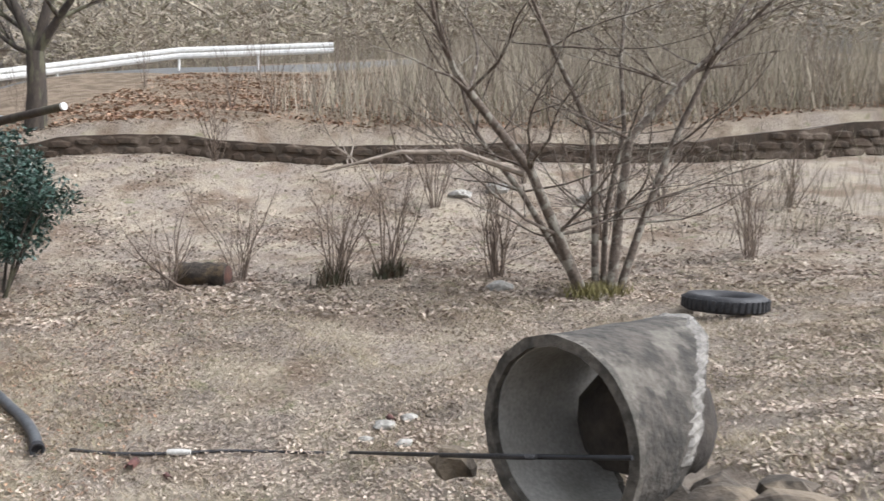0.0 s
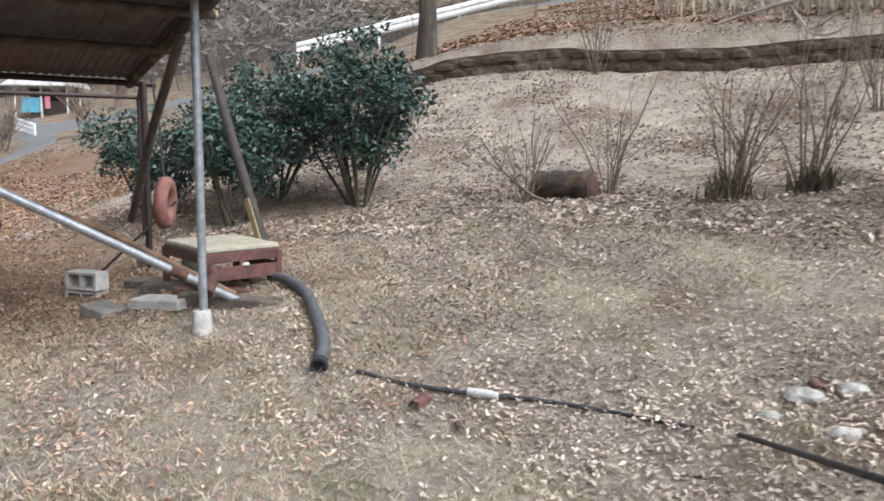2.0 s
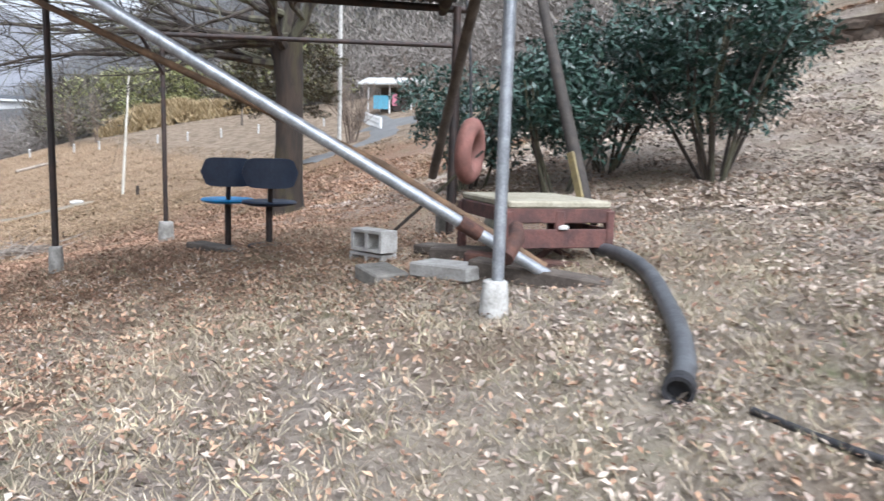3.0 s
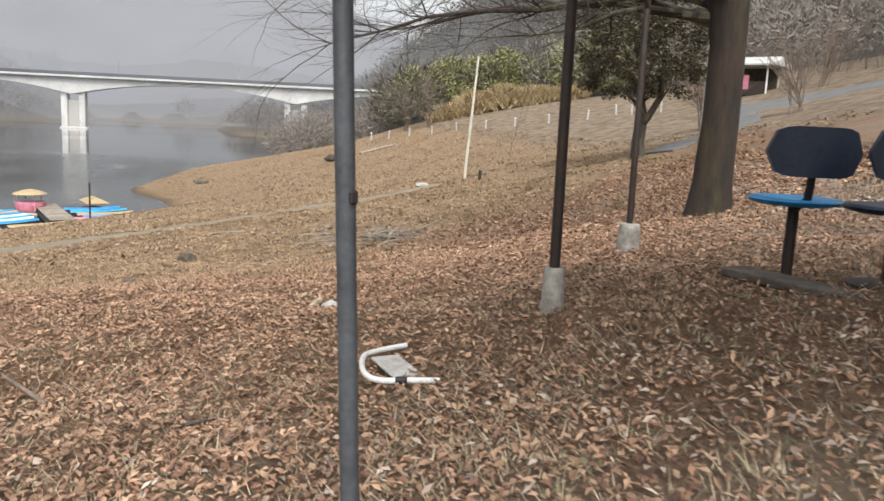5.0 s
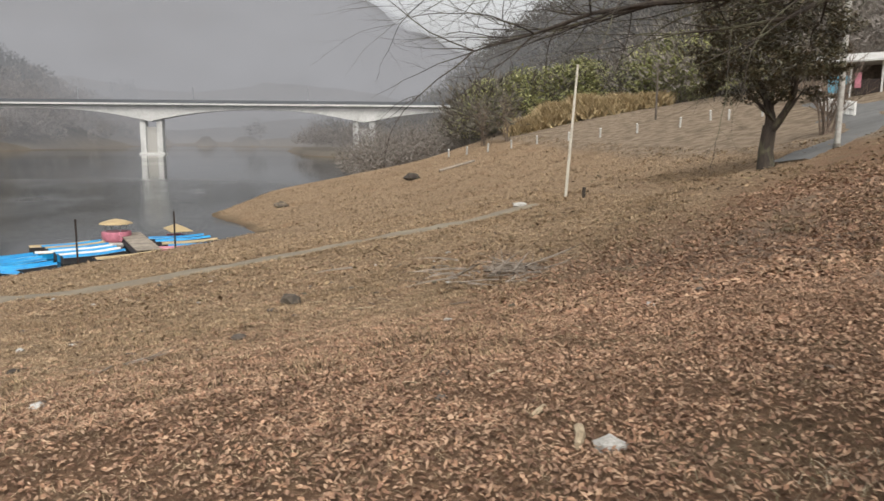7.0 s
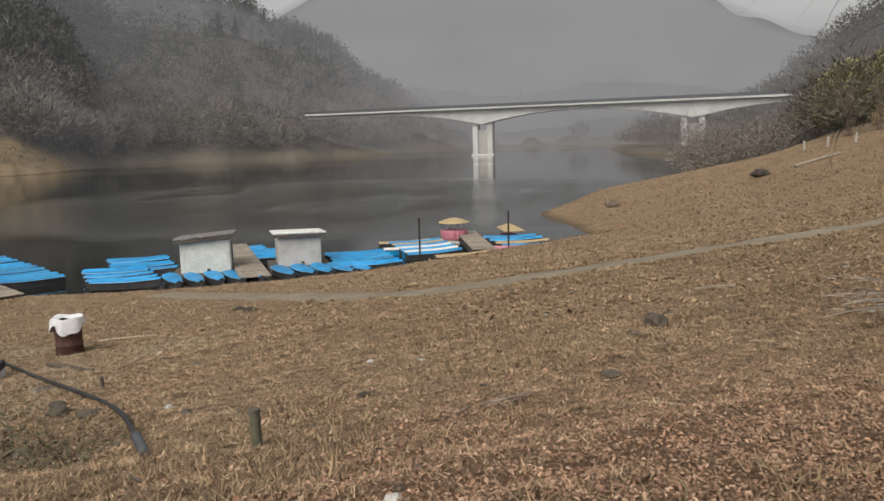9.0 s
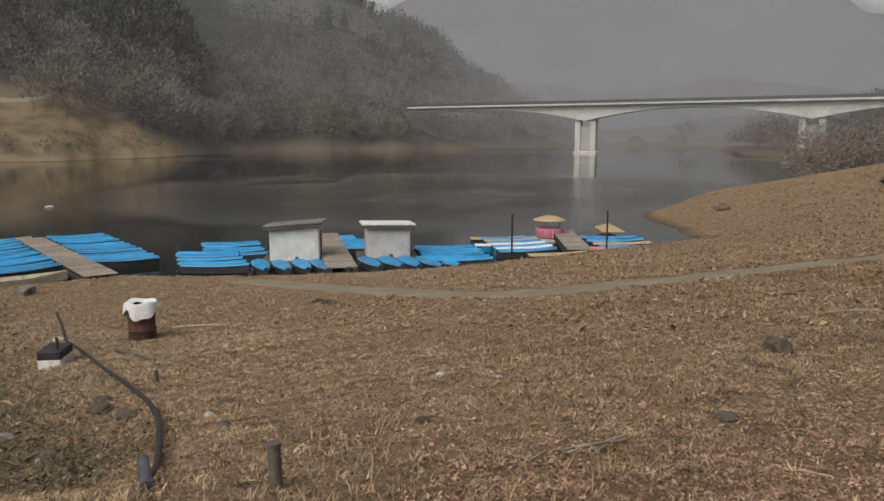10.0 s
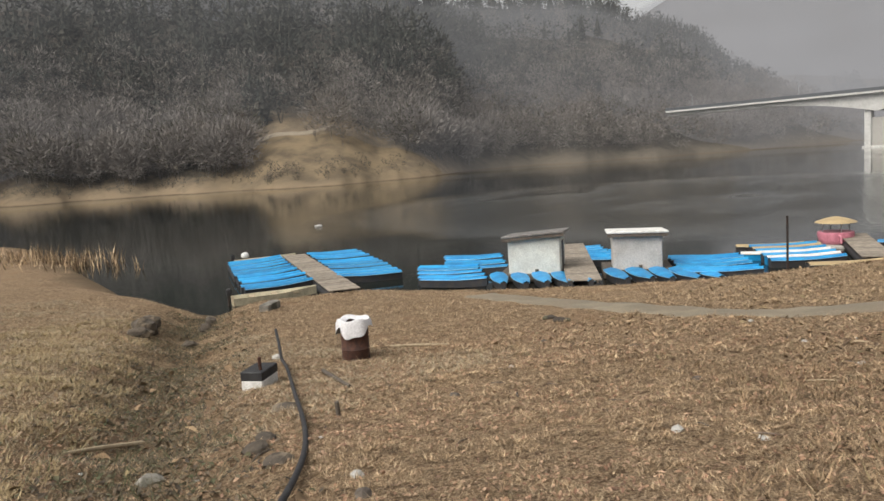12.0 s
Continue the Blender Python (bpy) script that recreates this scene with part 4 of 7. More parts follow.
def bare_tree(name, base, stems, material, rng, label, category, group=""):
    """stems: (offset from the base, direction, length, radius, forks)."""
    ob = thing(name, base, label, category, group)
    for off, way, length, radius, depth in stems:
        s = Shape()
        limb(s, off, way, length, radius, rng, depth, 8, 0.2, 3, 0.05)
        part("stem", s, material, ob)
    return ob


def shrub(base, tall, stems, seed, material=None, label="leafless brown shrub of many thin upright stems", spread=0.35, group="bare shrubs"):
    rng = random.Random(seed)
    ob = thing("bare_shrub", base, label, "shrub", group)
    for i in range(stems):
        s = Shape()
        a = rng.uniform(0, 6.283)
        off = Vector((math.cos(a), math.sin(a), 0)) * rng.uniform(0, 0.12) + Vector((0, 0, -0.05))
        limb(s, off, (math.cos(a) * spread * rng.random(), math.sin(a) * spread * rng.random(), 1), tall * rng.uniform(0.4, 0.7), rng.uniform(0.008, 0.018), rng, 2, 5, 0.2, 2, 0.05)
        part("stem", s, material or TWIG, ob)
    return ob


rng = random.Random(41)
# the crooked many-stemmed tree beside the concrete pipe
tb = (1.85, 12.9, z_at(1.85, 12.9) - 0.05)
small_tree = thing("bare_fruit_tree", tb, "leafless crooked fruit tree with several leaning stems", "tree")
for off, pts, radius in (
        ((-0.1, 0, 0), [(0, 0, 0), (-0.42, -0.1, 0.9), (-0.85, -0.2, 1.8), (-1.75, -0.3, 2.85)], 0.095),
        ((-0.02, 0.1, 0), [(0, 0, 0), (-0.6, 0.0, 0.85), (-1.0, 0.1, 1.5), (-1.5, 0.2, 2.1)], 0.06),
        ((0.1, 0.1, 0), [(0, 0, 0), (-0.05, 0, 1.2), (-0.12, 0.1, 2.4), (-0.75, 0.1, 3.6)], 0.06),
        ((0.3, 0.0, 0), [(0, 0, 0), (0.1, 0.1, 1.2), (0.22, 0.15, 2.3), (0.95, 0.3, 3.1)], 0.085),
        ((0.42, 0.1, 0), [(0, 0, 0), (0.35, 0.1, 1.1), (0.75, 0.2, 2.2), (1.3, 0.3, 3.4)], 0.065),
        ((0.25, 0.3, 0), [(0, 0, 0), (0.05, 0.2, 1.2), (0.3, 0.3, 2.5), (0.25, 0.5, 3.6)], 0.05)):
    s = Shape()
    line = [Vector(off) + Vector(p) for p in pts]
    s.tube(line, [radius, radius * 0.85, radius * 0.72, radius * 0.6], 9, caps=False)
    for i in (1, 2, 3):
        for k in range(3):
            d = Vector((rng.uniform(-1.2, 0.9), rng.uniform(-0.8, 0.8), rng.uniform(0.0, 0.7)))
            limb(s, line[i], d, rng.uniform(0.8, 1.5), radius * 0.27, rng, 4, 6, 0.26, 2, 0.03)
    limb(s, line[-1], line[-1] - line[-2], 1.3, radius * 0.6, rng, 3, 6, 0.2, 3, 0.0)
    part("stem", s, LICHEN, small_tree)
s = Shape()
start = Vector((-1.05, -0.2, 1.75))
s.tube([start, start + Vector((-0.9, -0.4, 0.25)), start + Vector((-1.7, -0.8, 0.2)), start + Vector((-2.7, -1.0, -0.1))], [0.05, 0.04, 0.03, 0.012], 7)
for i in range(12):
    q = rng.uniform(0.15, 1)
    limb(s, start + Vector((-2.6 * q, -1.0 * q, 0.25 * (1 - q))), (rng.uniform(-1, 0.3), rng.uniform(-0.7, 0.7), rng.uniform(-0.3, 0.9)), rng.uniform(0.4, 0.9), 0.014, rng, 2, 4, 0.25, 2)
part("low_branch", s, PALE_TWIG, small_tree, "pale low branch reaching sideways")
moss = random.Random(43)
v, f = blades([(0.12 + moss.gauss(0, 0.2), moss.gauss(-0.1, 0.13), 0.03) for _ in range(260)], moss, 0.2, 0.016, 0.6, 2)
part("foot_grass", Shape().add(v, f), ramp_pieces("mossy_foot_grass", [(0.10, 0.09, 0.03), (0.17, 0.15, 0.05), (0.26, 0.22, 0.11)]), small_tree, "yellow-green grass round the stems' foot")

for x, y, tall, stems, seed in ((-1.95, 14.1, 1.5, 16, 1), (-1.2, 14.5, 1.9, 12, 2), (0.6, 14.2, 1.8, 22, 3), (4.87, 14.6, 1.7, 14, 4), (-6.3, 22.6, 2.2, 14, 5), (-3.6, 14.6, 1.5, 9, 6),
                                (-4.6, 14.0, 1.3, 8, 7), (4.5, 18.4, 1.6, 12, 8), (7.1, 18, 1.4, 12, 9), (2.9, 16.8, 2.2, 14, 10), (-0.4, 19.5, 2.4, 12, 11), (1.8, 21.0, 2.6, 14, 12)):
    shrub((x, y, z_at(x, y)), tall, stems, seed)
# saplings on the bank above the wall
for i in range(26):
    x, y = rng.uniform(-15, 16), rng.uniform(25, 43)
    shrub((x, y, z_at(x, y)), rng.uniform(2.2, 4.2), 7, 100 + i, label="thin leafless saplings on the bank", spread=0.25, group="bank saplings")
# dark tufts at the feet of two shrubs
for x, y in ((-2.0, 13.95), (-1.1, 14.3)):
    pl = [(x + rng.gauss(0, 0.12), y + rng.gauss(0, 0.1), z_at(x, y)) for _ in range(60)]
    v, f = blades(pl, rng, 0.32, 0.02, 0.4, 2)
    solo("dead_tuft", Shape().add(v, f), plain("dead_tuft", (0.075, 0.05, 0.03), (0.05, 0.05, 0.025), 9), "dark tuft of dead grass at a shrub's foot", "grass", "dead tufts")

# the forked tree behind the wall
tx, ty = -11.9, 24.1
fork_tree = thing("bare_tree", (tx, ty, z_at(tx, ty) - 0.1), "dark leafless tree forking low behind the wall", "tree")
s = Shape()
s.tube([(0, 0, 0), (0.05, 0, 1.2), (0.0, 0, 2.3)], [0.33, 0.27, 0.25], 10, caps=False)
part("trunk", s, BARK, fork_tree)
for d, r in (((-0.45, 0.1, 1.2), 0.17), ((0.1, 0, 1.4), 0.17), ((0.75, -0.1, 1.2), 0.14), ((-1.6, 0.2, 0.5), 0.08)):
    s = Shape()
    limb(s, (0, 0, 2.2), d, 2.6, r, rng, 4, 8, 0.16, 2, 0.05)
    part("limb", s, BARK, fork_tree)


def evergreen(base, tall, wide, seed, stems=14, group="evergreen bushes"):
    """A rounded bush of glossy leaves on a sheaf of dark stems."""
    rng = random.Random(seed)
    ob = thing("evergreen_bush", base, "dark glossy evergreen bush on many bare stems", "bush", group)
    for i in range(stems):
        s = Shape()
        a = rng.uniform(0, 6.283)
        r = rng.uniform(0.02, 0.2)
        q = rng.uniform(0.15, 0.42) * wide
        s.tube([(r * math.cos(a), r * math.sin(a), -0.1), (q * 0.6 * math.cos(a), q * 0.6 * math.sin(a), tall * 0.3), (q * math.cos(a + 0.2), q * math.sin(a + 0.2), tall * 0.65)], [0.026, 0.02, 0.01], 5)
        part("stem", s, BARK, ob)
    clumps = []
    for i in range(int(82 * wide * tall / 5)):
        d = Vector((rng.gauss(0, 1), rng.gauss(0, 1), rng.gauss(0, 0.8))).normalized()
        q = 0.45 + 0.5 * rng.random()
        x, y, z = d.x * wide * 0.44 * q, d.y * wide * 0.44 * q, tall * 0.57 + d.z * tall * 0.41 * q
        c = rng.uniform(0.18, 0.36)
        clumps.append((x, y, z, c, c, c * 0.75))
    v, f = leaf_cloud(clumps, rng, 100, 0.045, 0.35)
    part("crown", Shape().add(v, f), LEAF_DARK, ob)
    return ob


evergreen((-7.2, 13.85, z_at(-7.2, 13.85)), 2.75, 2.6, 51, 13)
evergreen((-9.0, 14.1, z_at(-9, 14.1)), 2.35, 2.9, 52, 9)
evergreen((-8.5, 12.7, z_at(-8.5, 12.7)), 2.0, 1.9, 53, 7)
evergreen((-10.8, 13.2, z_at(-10.8, 13.2)), 1.9, 2.4, 54, 9)

# ---- the big tree by the lake ----
bx, by = -16.45, 13.05
big = thing("large_tree", (bx, by, z_at(bx, by) - 0.1), "large bare tree with a straight mossy trunk and drooping branches", "tree")
rng = random.Random(61)
s = Shape()
s.tube([(0, 0, -0.1), (0, 0, 0.15), (0.02, 0, 0.6), (0.05, 0.02, 1.6), (0.0, 0.05, 2.7), (-0.05, 0, 3.6)], [0.46, 0.37, 0.305, 0.275, 0.27, 0.33], 18, caps=False)
part("trunk", s, plain("mossy_bark", (0.034, 0.022, 0.014), (0.015, 0.011, 0.008), 5, 0.95, 0, 1.0, 24, (1, 1, 0.22), third=(0.042, 0.034, 0.014)), big)
for i, (d, length, r) in enumerate((((-1.0, -0.75, 0.3), 3.0, 0.13), ((-0.7, -1.3, 0.25), 2.6, 0.11), ((-1.3, -0.2, 0.35), 3.0, 0.13), ((0.5, -1.1, 0.5), 2.6, 0.14), ((0.9, 0.3, 0.7), 2.6, 0.15), ((-0.3, 0.9, 0.8), 2.6, 0.15), ((0, 0, 1), 2.6, 0.22), ((-0.5, -0.5, 0.9), 2.8, 0.16), ((-1.5, -0.9, 0.18), 3.2, 0.10), ((0.4, -1.3, 0.3), 2.4, 0.1))):
    s = Shape()
    limb(s, (0, 0, 3.0 + 0.12 * i), d, length, r * 0.8, rng, 4, 7, 0.24, 2, -0.012 if d[2] < 0.4 else 0.03, None, 0.66)
    part("limb", s, BARK, big)

# long low boughs reaching out towards the lake
for k, (rise, way, r) in enumerate(((3.5, (-1.6, -5.9, -0.95), 0.075), (3.45, (-3.6, -4.8, -0.5), 0.07), (3.6, (0.1, -5.0, -0.45), 0.06), (3.7, (-2.6, -5.3, -0.15), 0.065), (3.3, (-0.9, -3.9, -0.85), 0.05), (3.55, (-0.9, -6.2, -0.35), 0.06))):
    s = Shape()
    q0, d0 = Vector((0, 0, rise)), Vector(way)
    line = [q0 + d0 * q + Vector((0.18 * math.sin(q * 7 + k), 0.1 * math.sin(q * 9 + 2 * k), 0.5 * q * (1 - q) + 0.08 * math.sin(q * 11 + k))) for q in (0, 0.15, 0.3, 0.45, 0.6, 0.75, 0.88, 1.0)]
    s.tube(line, [r, r * 0.88, r * 0.75, r * 0.62, r * 0.48, r * 0.36, r * 0.24, r * 0.1], 7, caps=False)
    for i in range(2, 8):
        for _ in range(3):
            side_way = d0.normalized() * rng.uniform(0.3, 1.0) + Vector((rng.uniform(-0.8, 0.8), rng.uniform(-0.5, 0.5), rng.uniform(-0.25, 0.5)))
            limb(s, line[i], side_way, rng.uniform(0.7, 1.3), r * 0.3 * (1.15 - 0.1 * i), rng, 3, 5, 0.25, 2, -0.01)
    part("bough", s, BARK, big)

# the dark broad-leaved tree beside the lane
dx, dy = -31.2, 20.1
dark = thing("evergreen_tree", (dx, dy, z_at(dx, dy) - 0.1), "broad dark olive evergreen tree with a forked trunk", "tree")
s = Shape()
s.tube([(0, 0, 0), (-0.08, 0, 0.7), (0.05, 0, 1.5)], [0.30, 0.24, 0.22], 10, caps=False)
limb(s, (0.05, 0, 1.4), (-0.2, 0, 1), 1.6, 0.18, rng, 2, 7)
limb(s, (0.05, 0, 1.3), (0.8, 0.4, 0.8), 1.5, 0.15, rng, 2, 7)
part("trunk", s, BARK, dark)
clumps = []
for i in range(190):
    d = Vector((rng.gauss(0, 1), rng.gauss(0, 1), rng.gauss(0, 0.8))).normalized() * (0.35 + 0.65 * rng.random() ** 0.5)
    clumps.append((d.x * 2.7 * rng.uniform(0.8, 1.15) - 0.2, d.y * 2.5, 4.1 + d.z * 2.2, rng.uniform(0.25, 0.5), rng.uniform(0.25, 0.5), rng.uniform(0.16, 0.3)))
v, f = leaf_cloud(clumps, rng, 130, 0.065, 0.3)
part("crown", Shape().add(v, f), LEAF_OLIVE, dark)

# thin bare trees beside the lane, and a few on the bank
for x, y, n in ((-38.5, 27.6, 7), (-35.0, 30.0, 5), (-44, 39, 5), (-79, 22, 4), (-77.5, 24, 4)):
    bare_tree("bare_tree", (x, y, z_at(x, y) - 0.1), [((rng.uniform(-0.3, 0.3), rng.uniform(-0.3, 0.3), 0), (rng.uniform(-0.3, 0.3), rng.uniform(-0.3, 0.3), 1), rng.uniform(1.6, 2.2), rng.uniform(0.04, 0.07), 4) for _ in range(n)], TWIG, rng,
              "clump of thin leafless trees beside the lane", "tree", "lane trees")


# ---- concrete pipe, tyre, stump and hoses on the slope ----
def lying_pipe():
    """A drain pipe broken off obliquely: long at the crown, short on its open side."""
    a, way = Vector((0.10, 5.27, 0.82)), Vector((0.78, 0.63, 0.02)).normalized()
    o = Vector((a.x, a.y, 0.37))
    ob = thing("concrete_pipe", tuple(o), "large weathered concrete drain pipe lying on its side", "pipe")
    side = way.cross(Vector((0, 0, 1))).normalized()
    up = side.cross(way)

    def reach(t):
        w = (math.degrees(t) + 100) % 360 - 100
        base = float(np.interp(w, [-100, -60, -20, 25, 60, 85, 200, 260], [0.6, 0.42, 0.34, 0.5, 0.82, 0.98, 0.92, 0.6]))
        return base + 0.03 * noise.noise(Vector((t * 2.2, 3, 0))) + 0.016 * noise.noise(Vector((t * 9, 5, 0)))

    def shell(start, outer, inner, n=64, rows=7, short=0.0, rough=0.0):
        s, verts, faces = Shape(), [], []
        for k in range(n):
            t = 2 * math.pi * k / n
            way_out = side * math.cos(t) + up * math.sin(t)
            far = reach(t) - short
            for r in (outer, inner):
                for i in range(rows):
                    q = start + (far - start) * i / (rows - 1)
                    verts.append(a - o + way * q + way_out * (r + rough * noise.noise(Vector((t * 3, q * 7, r * 4)))))
        m = rows * 2
        for k in range(n):
            p, q = k * m, ((k + 1) % n) * m
            for i in range(rows - 1):
                faces += [(p + i, q + i, q + i + 1, p + i + 1), (p + rows + i + 1, q + rows + i + 1, q + rows + i, p + rows + i)]
            faces += [(p, p + rows, q + rows, q), (p + rows - 1, q + rows - 1, q + m - 1, p + m - 1)]
        s.smooth = True
        return s.add(verts, faces)

    part("barrel", shell(0.0, 0.445, 0.398, rough=0.008), plain("mossy_old_concrete", (0.082, 0.072, 0.06), (0.035, 0.032, 0.027), 11, 0.95, 0, 1.0, 34, third=(0.13, 0.118, 0.098)), ob)
    part("inner_face", shell(0.03, 0.3975, 0.390, short=0.05), plain("smooth_grey_concrete", (0.36, 0.345, 0.315), (0.25, 0.24, 0.215), 3, 0.85, 0, 0.25, 50), ob, "smooth pale grey inside of the pipe")
    # added dark brown lump; its colour gives the shade deep inside the pipe
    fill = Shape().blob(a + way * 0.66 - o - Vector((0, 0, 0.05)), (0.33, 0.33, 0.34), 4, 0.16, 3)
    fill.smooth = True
    part("shade_plug", fill, plain("dark_plug_brown", (0.05, 0.04, 0.03), (0.03, 0.024, 0.019), 8, 0.95, 0, 0.8, 30), ob, "dark plug added for the shade at the pipe's far end")
    part("rim", Shape().pipe(a - way * 0.012 - o, a + way * 0.028 - o, 0.447, 0.396, 56, 0.012), plain("worn_concrete_rim", (0.14, 0.125, 0.104), (0.055, 0.05, 0.041), 11, 0.9, 0, 0.8, 40), ob, "thick chipped concrete rim")
    broken, n, rows = Shape(), 60, 3
    verts = []
    for k in range(n + 1):
        t = radians(-10 + k * 2.1)
        wide = 0.11 + 0.08 * noise.noise(Vector((t * 3, 2, 1))) + 0.05 * noise.noise(Vector((t * 12, 2, 7)))
        for i in range(rows + 1):
            q = reach(t) - wide * (1 - i / rows) + 0.004
            verts.append(a - o + way * q + (side * math.cos(t) + up * math.sin(t)) * (0.448 + 0.012 * noise.noise(Vector((t * 14, q * 30, 3))) + (0.004 if 0 < i < rows else -0.008)))
        verts.append(a - o + way * (reach(t) + 0.004) + (side * math.cos(t) + up * math.sin(t)) * 0.396)
    m = rows + 2
    broken.add(verts, [(k * m + i, (k + 1) * m + i, (k + 1) * m + i + 1, k * m + i + 1) for k in range(n) for i in range(m - 1)])
    part("broken_edge", broken, plain("fresh_concrete_break", (0.27, 0.252, 0.225), (0.15, 0.14, 0.125), 14, 0.95, 0, 0.6, 50), ob, "pale freshly broken concrete edge")


lying_pipe()
for i, (x, y, z, a, b, c) in enumerate(((-0.32, 6.05, 0.42, 0.13, 0.1, 0.1), (-0.36, 6.15, 0.18, 0.15, 0.12, 0.14), (0.55, 4.75, 0.28, 0.16, 0.12, 0.1), (0.75, 5.05, 0.42, 0.2, 0.16, 0.13), (0.95, 4.85, 0.35, 0.18, 0.15, 0.12), (0.85, 5.3, 0.55, 0.14, 0.12, 0.1), (0.62, 5.18, 0.6, 0.16, 0.14, 0.13), (0.5, 4.98, 0.4, 0.13, 0.1, 0.09), (1.05, 5.1, 0.4, 0.13, 0.12, 0.09))):
    solo("rock", Shape().blob((0, 0, 0), (a, b, c), i + 1, 0.35), ROCK, "dark angular rock wedged against the pipe", "rock", "rocks by the pipe", at=pose(x, y, max(z_at(x, y) + c * 0.45, z if i == 0 else -9)))
s = Shape()
ring = [(0.47, 0.03), (0.5, 0.07), (0.505, 0.13), (0.49, 0.19), (0.44, 0.225), (0.36, 0.22), (0.30, 0.19), (0.275, 0.15), (0.27, 0.09), (0.3, 0.04), (0.38, 0.015), (0.47, 0.03)]
n = 44
s.add([(r * math.cos(6.2832 * k / n), r * math.sin(6.2832 * k / n), z) for r, z in ring for k in range(n)], [(i * n + k, i * n + (k + 1) % n, (i + 1) * n + (k + 1) % n, (i + 1) * n + k) for i in range(len(ring) - 1) for k in range(n)])
s.smooth = True
tyre = thing("tyre", (3.15, 11.2, z_at(3.15, 11.2) - 0.02), "old black car tyre lying flat in dry grass", "tyre")
part("casing", s, BLACK_RUBBER, tyre)
treads = Shape()
for k in range(40):
    a = 6.2832 * k / 40
    treads.box((0.505 * math.cos(a), 0.505 * math.sin(a), 0.12), (0.02, 0.045, 0.13), math.degrees(a), 0.004)
part("tread", treads, BLACK_RUBBER, tyre)

stump = thing("sawn_log", (-4.15, 14.3, z_at(-4.15, 14.3) - 0.03), "short thick sawn log lying on its side with dark cut ends", "log", turn=-8)
s = Shape().tube([(-0.42 + 0.07 * i, 0.01 * math.sin(i), 0.19) for i in range(13)], [0.2 + 0.012 * math.sin(i * 1.9) for i in range(13)], 22)
s.v = [tuple(Vector(q) * 1.0 + (Vector((0, q[1], q[2] - 0.19)).normalized() if abs(q[1]) + abs(q[2] - 0.19) > 1e-6 else Vector()) * 0.03 * noise.noise(Vector((q[0] * 4, q[1] * 12, q[2] * 12)))) for q in s.v]
part("trunk", s, plain("rotten_bark", (0.05, 0.038, 0.027), (0.022, 0.018, 0.014), 9, 0.95, 0, 1.0, 30, third=(0.085, 0.06, 0.035)), stump)
part("cut_end", Shape().tube([(0.421, 0, 0.19), (0.437, 0, 0.19)], [0.17, 0.15], 14), RUST, stump, "dark red-brown rotten cut end")
s = Shape()
limb(s, (0, 0, 0.02), (-1, 0.1, 0.15), 0.9, 0.03, random.Random(5), 2, 6, 0.15, 2)
solo("fallen_branch", s, TWIG, "fallen dead branch beside the log", "branch", kind="stuff", at=pose(-4.2, 13.85, z_at(-4.2, 13.85) + 0.02))


def along_ground(pts, lift):
    return [(x, y, z_at(x, y) + lift) for x, y in pts]


def smooth_line(pts, sub=6):
    out = []
    for i in range(len(pts) - 1):
        for k in range(sub):
            q = k / sub
            p0, p1, p2, p3 = (Vector(pts[max(0, min(len(pts) - 1, i + d))]) for d in (-1, 0, 1, 2))
            out.append(0.5 * ((2 * p1) + (p2 - p0) * q + (2 * p0 - 5 * p1 + 4 * p2 - p3) * q * q + (3 * p1 - p0 - 3 * p2 + p3) * q ** 3))
    out.append(Vector(pts[-1]))
    return out


pipe_run = smooth_line(along_ground([(-5.75, 10.2), (-5.3, 9.98), (-4.93, 9.74), (-4.55, 9.38), (-4.18, 8.98), (-3.95, 8.7), (-3.83, 8.5)], 0.06))
drain = thing("drain_hose", tuple(pipe_run[0]), "grey corrugated plastic drain hose with an open black end", "hose")
o = pipe_run[0]
part("hose", Shape().tube([p - o for p in pipe_run], [0.047 + 0.003 * (i % 2) for i in range(len(pipe_run))], 12, caps=False), HOSE_GREY, drain)
end, before = pipe_run[-1], pipe_run[-3]
part("open_end", Shape().pipe(end - (end - before).normalized() * 0.02 - o, end + (end - before).normalized() * 0.05 - o, 0.062, 0.046, 18), BLACK_RUBBER, drain, "black open hose end")
# solid black plug in place of the shade inside the hose
part("hose_shade_plug", Shape().tube([end - o, end - (end - before).normalized() * 0.06 - o], 0.045, 12), BLACK_RUBBER, drain)
thin = smooth_line(along_ground([(-3.6, 8.62), (-3.2, 8.58), (-2.7, 8.6), (-2.3, 8.68), (-1.85, 8.69), (-1.34, 8.48)], 0.018) + [(-1.12, 8.4, z_at(-1.12, 8.4) + 0.02), (-0.177, 5.35, 0.699), (0.028, 5.2, 0.751), (0.189, 5.05, 0.803), (0.34, 4.915, 0.85)])
hose = thing("water_hose", tuple(thin[0]), "thin black water hose across the slope with a pale joint", "hose")
part("hose", Shape().tube([p - thin[0] for p in thin], [0.017 - 0.007 * i / (len(thin) - 1) for i in range(len(thin))], 8), BLACK_RUBBER, hose)
j = Vector((-2.64, 8.6, z_at(-2.64, 8.6) + 0.03)) - thin[0]
part("joint", Shape().tube([j - Vector((0.1, 0.0, 0)), j, j + Vector((0.1, 0.01, 0))], [0.026, 0.032, 0.024], 10), PALE_CONCRETE, hose, "pale grey hose joint")
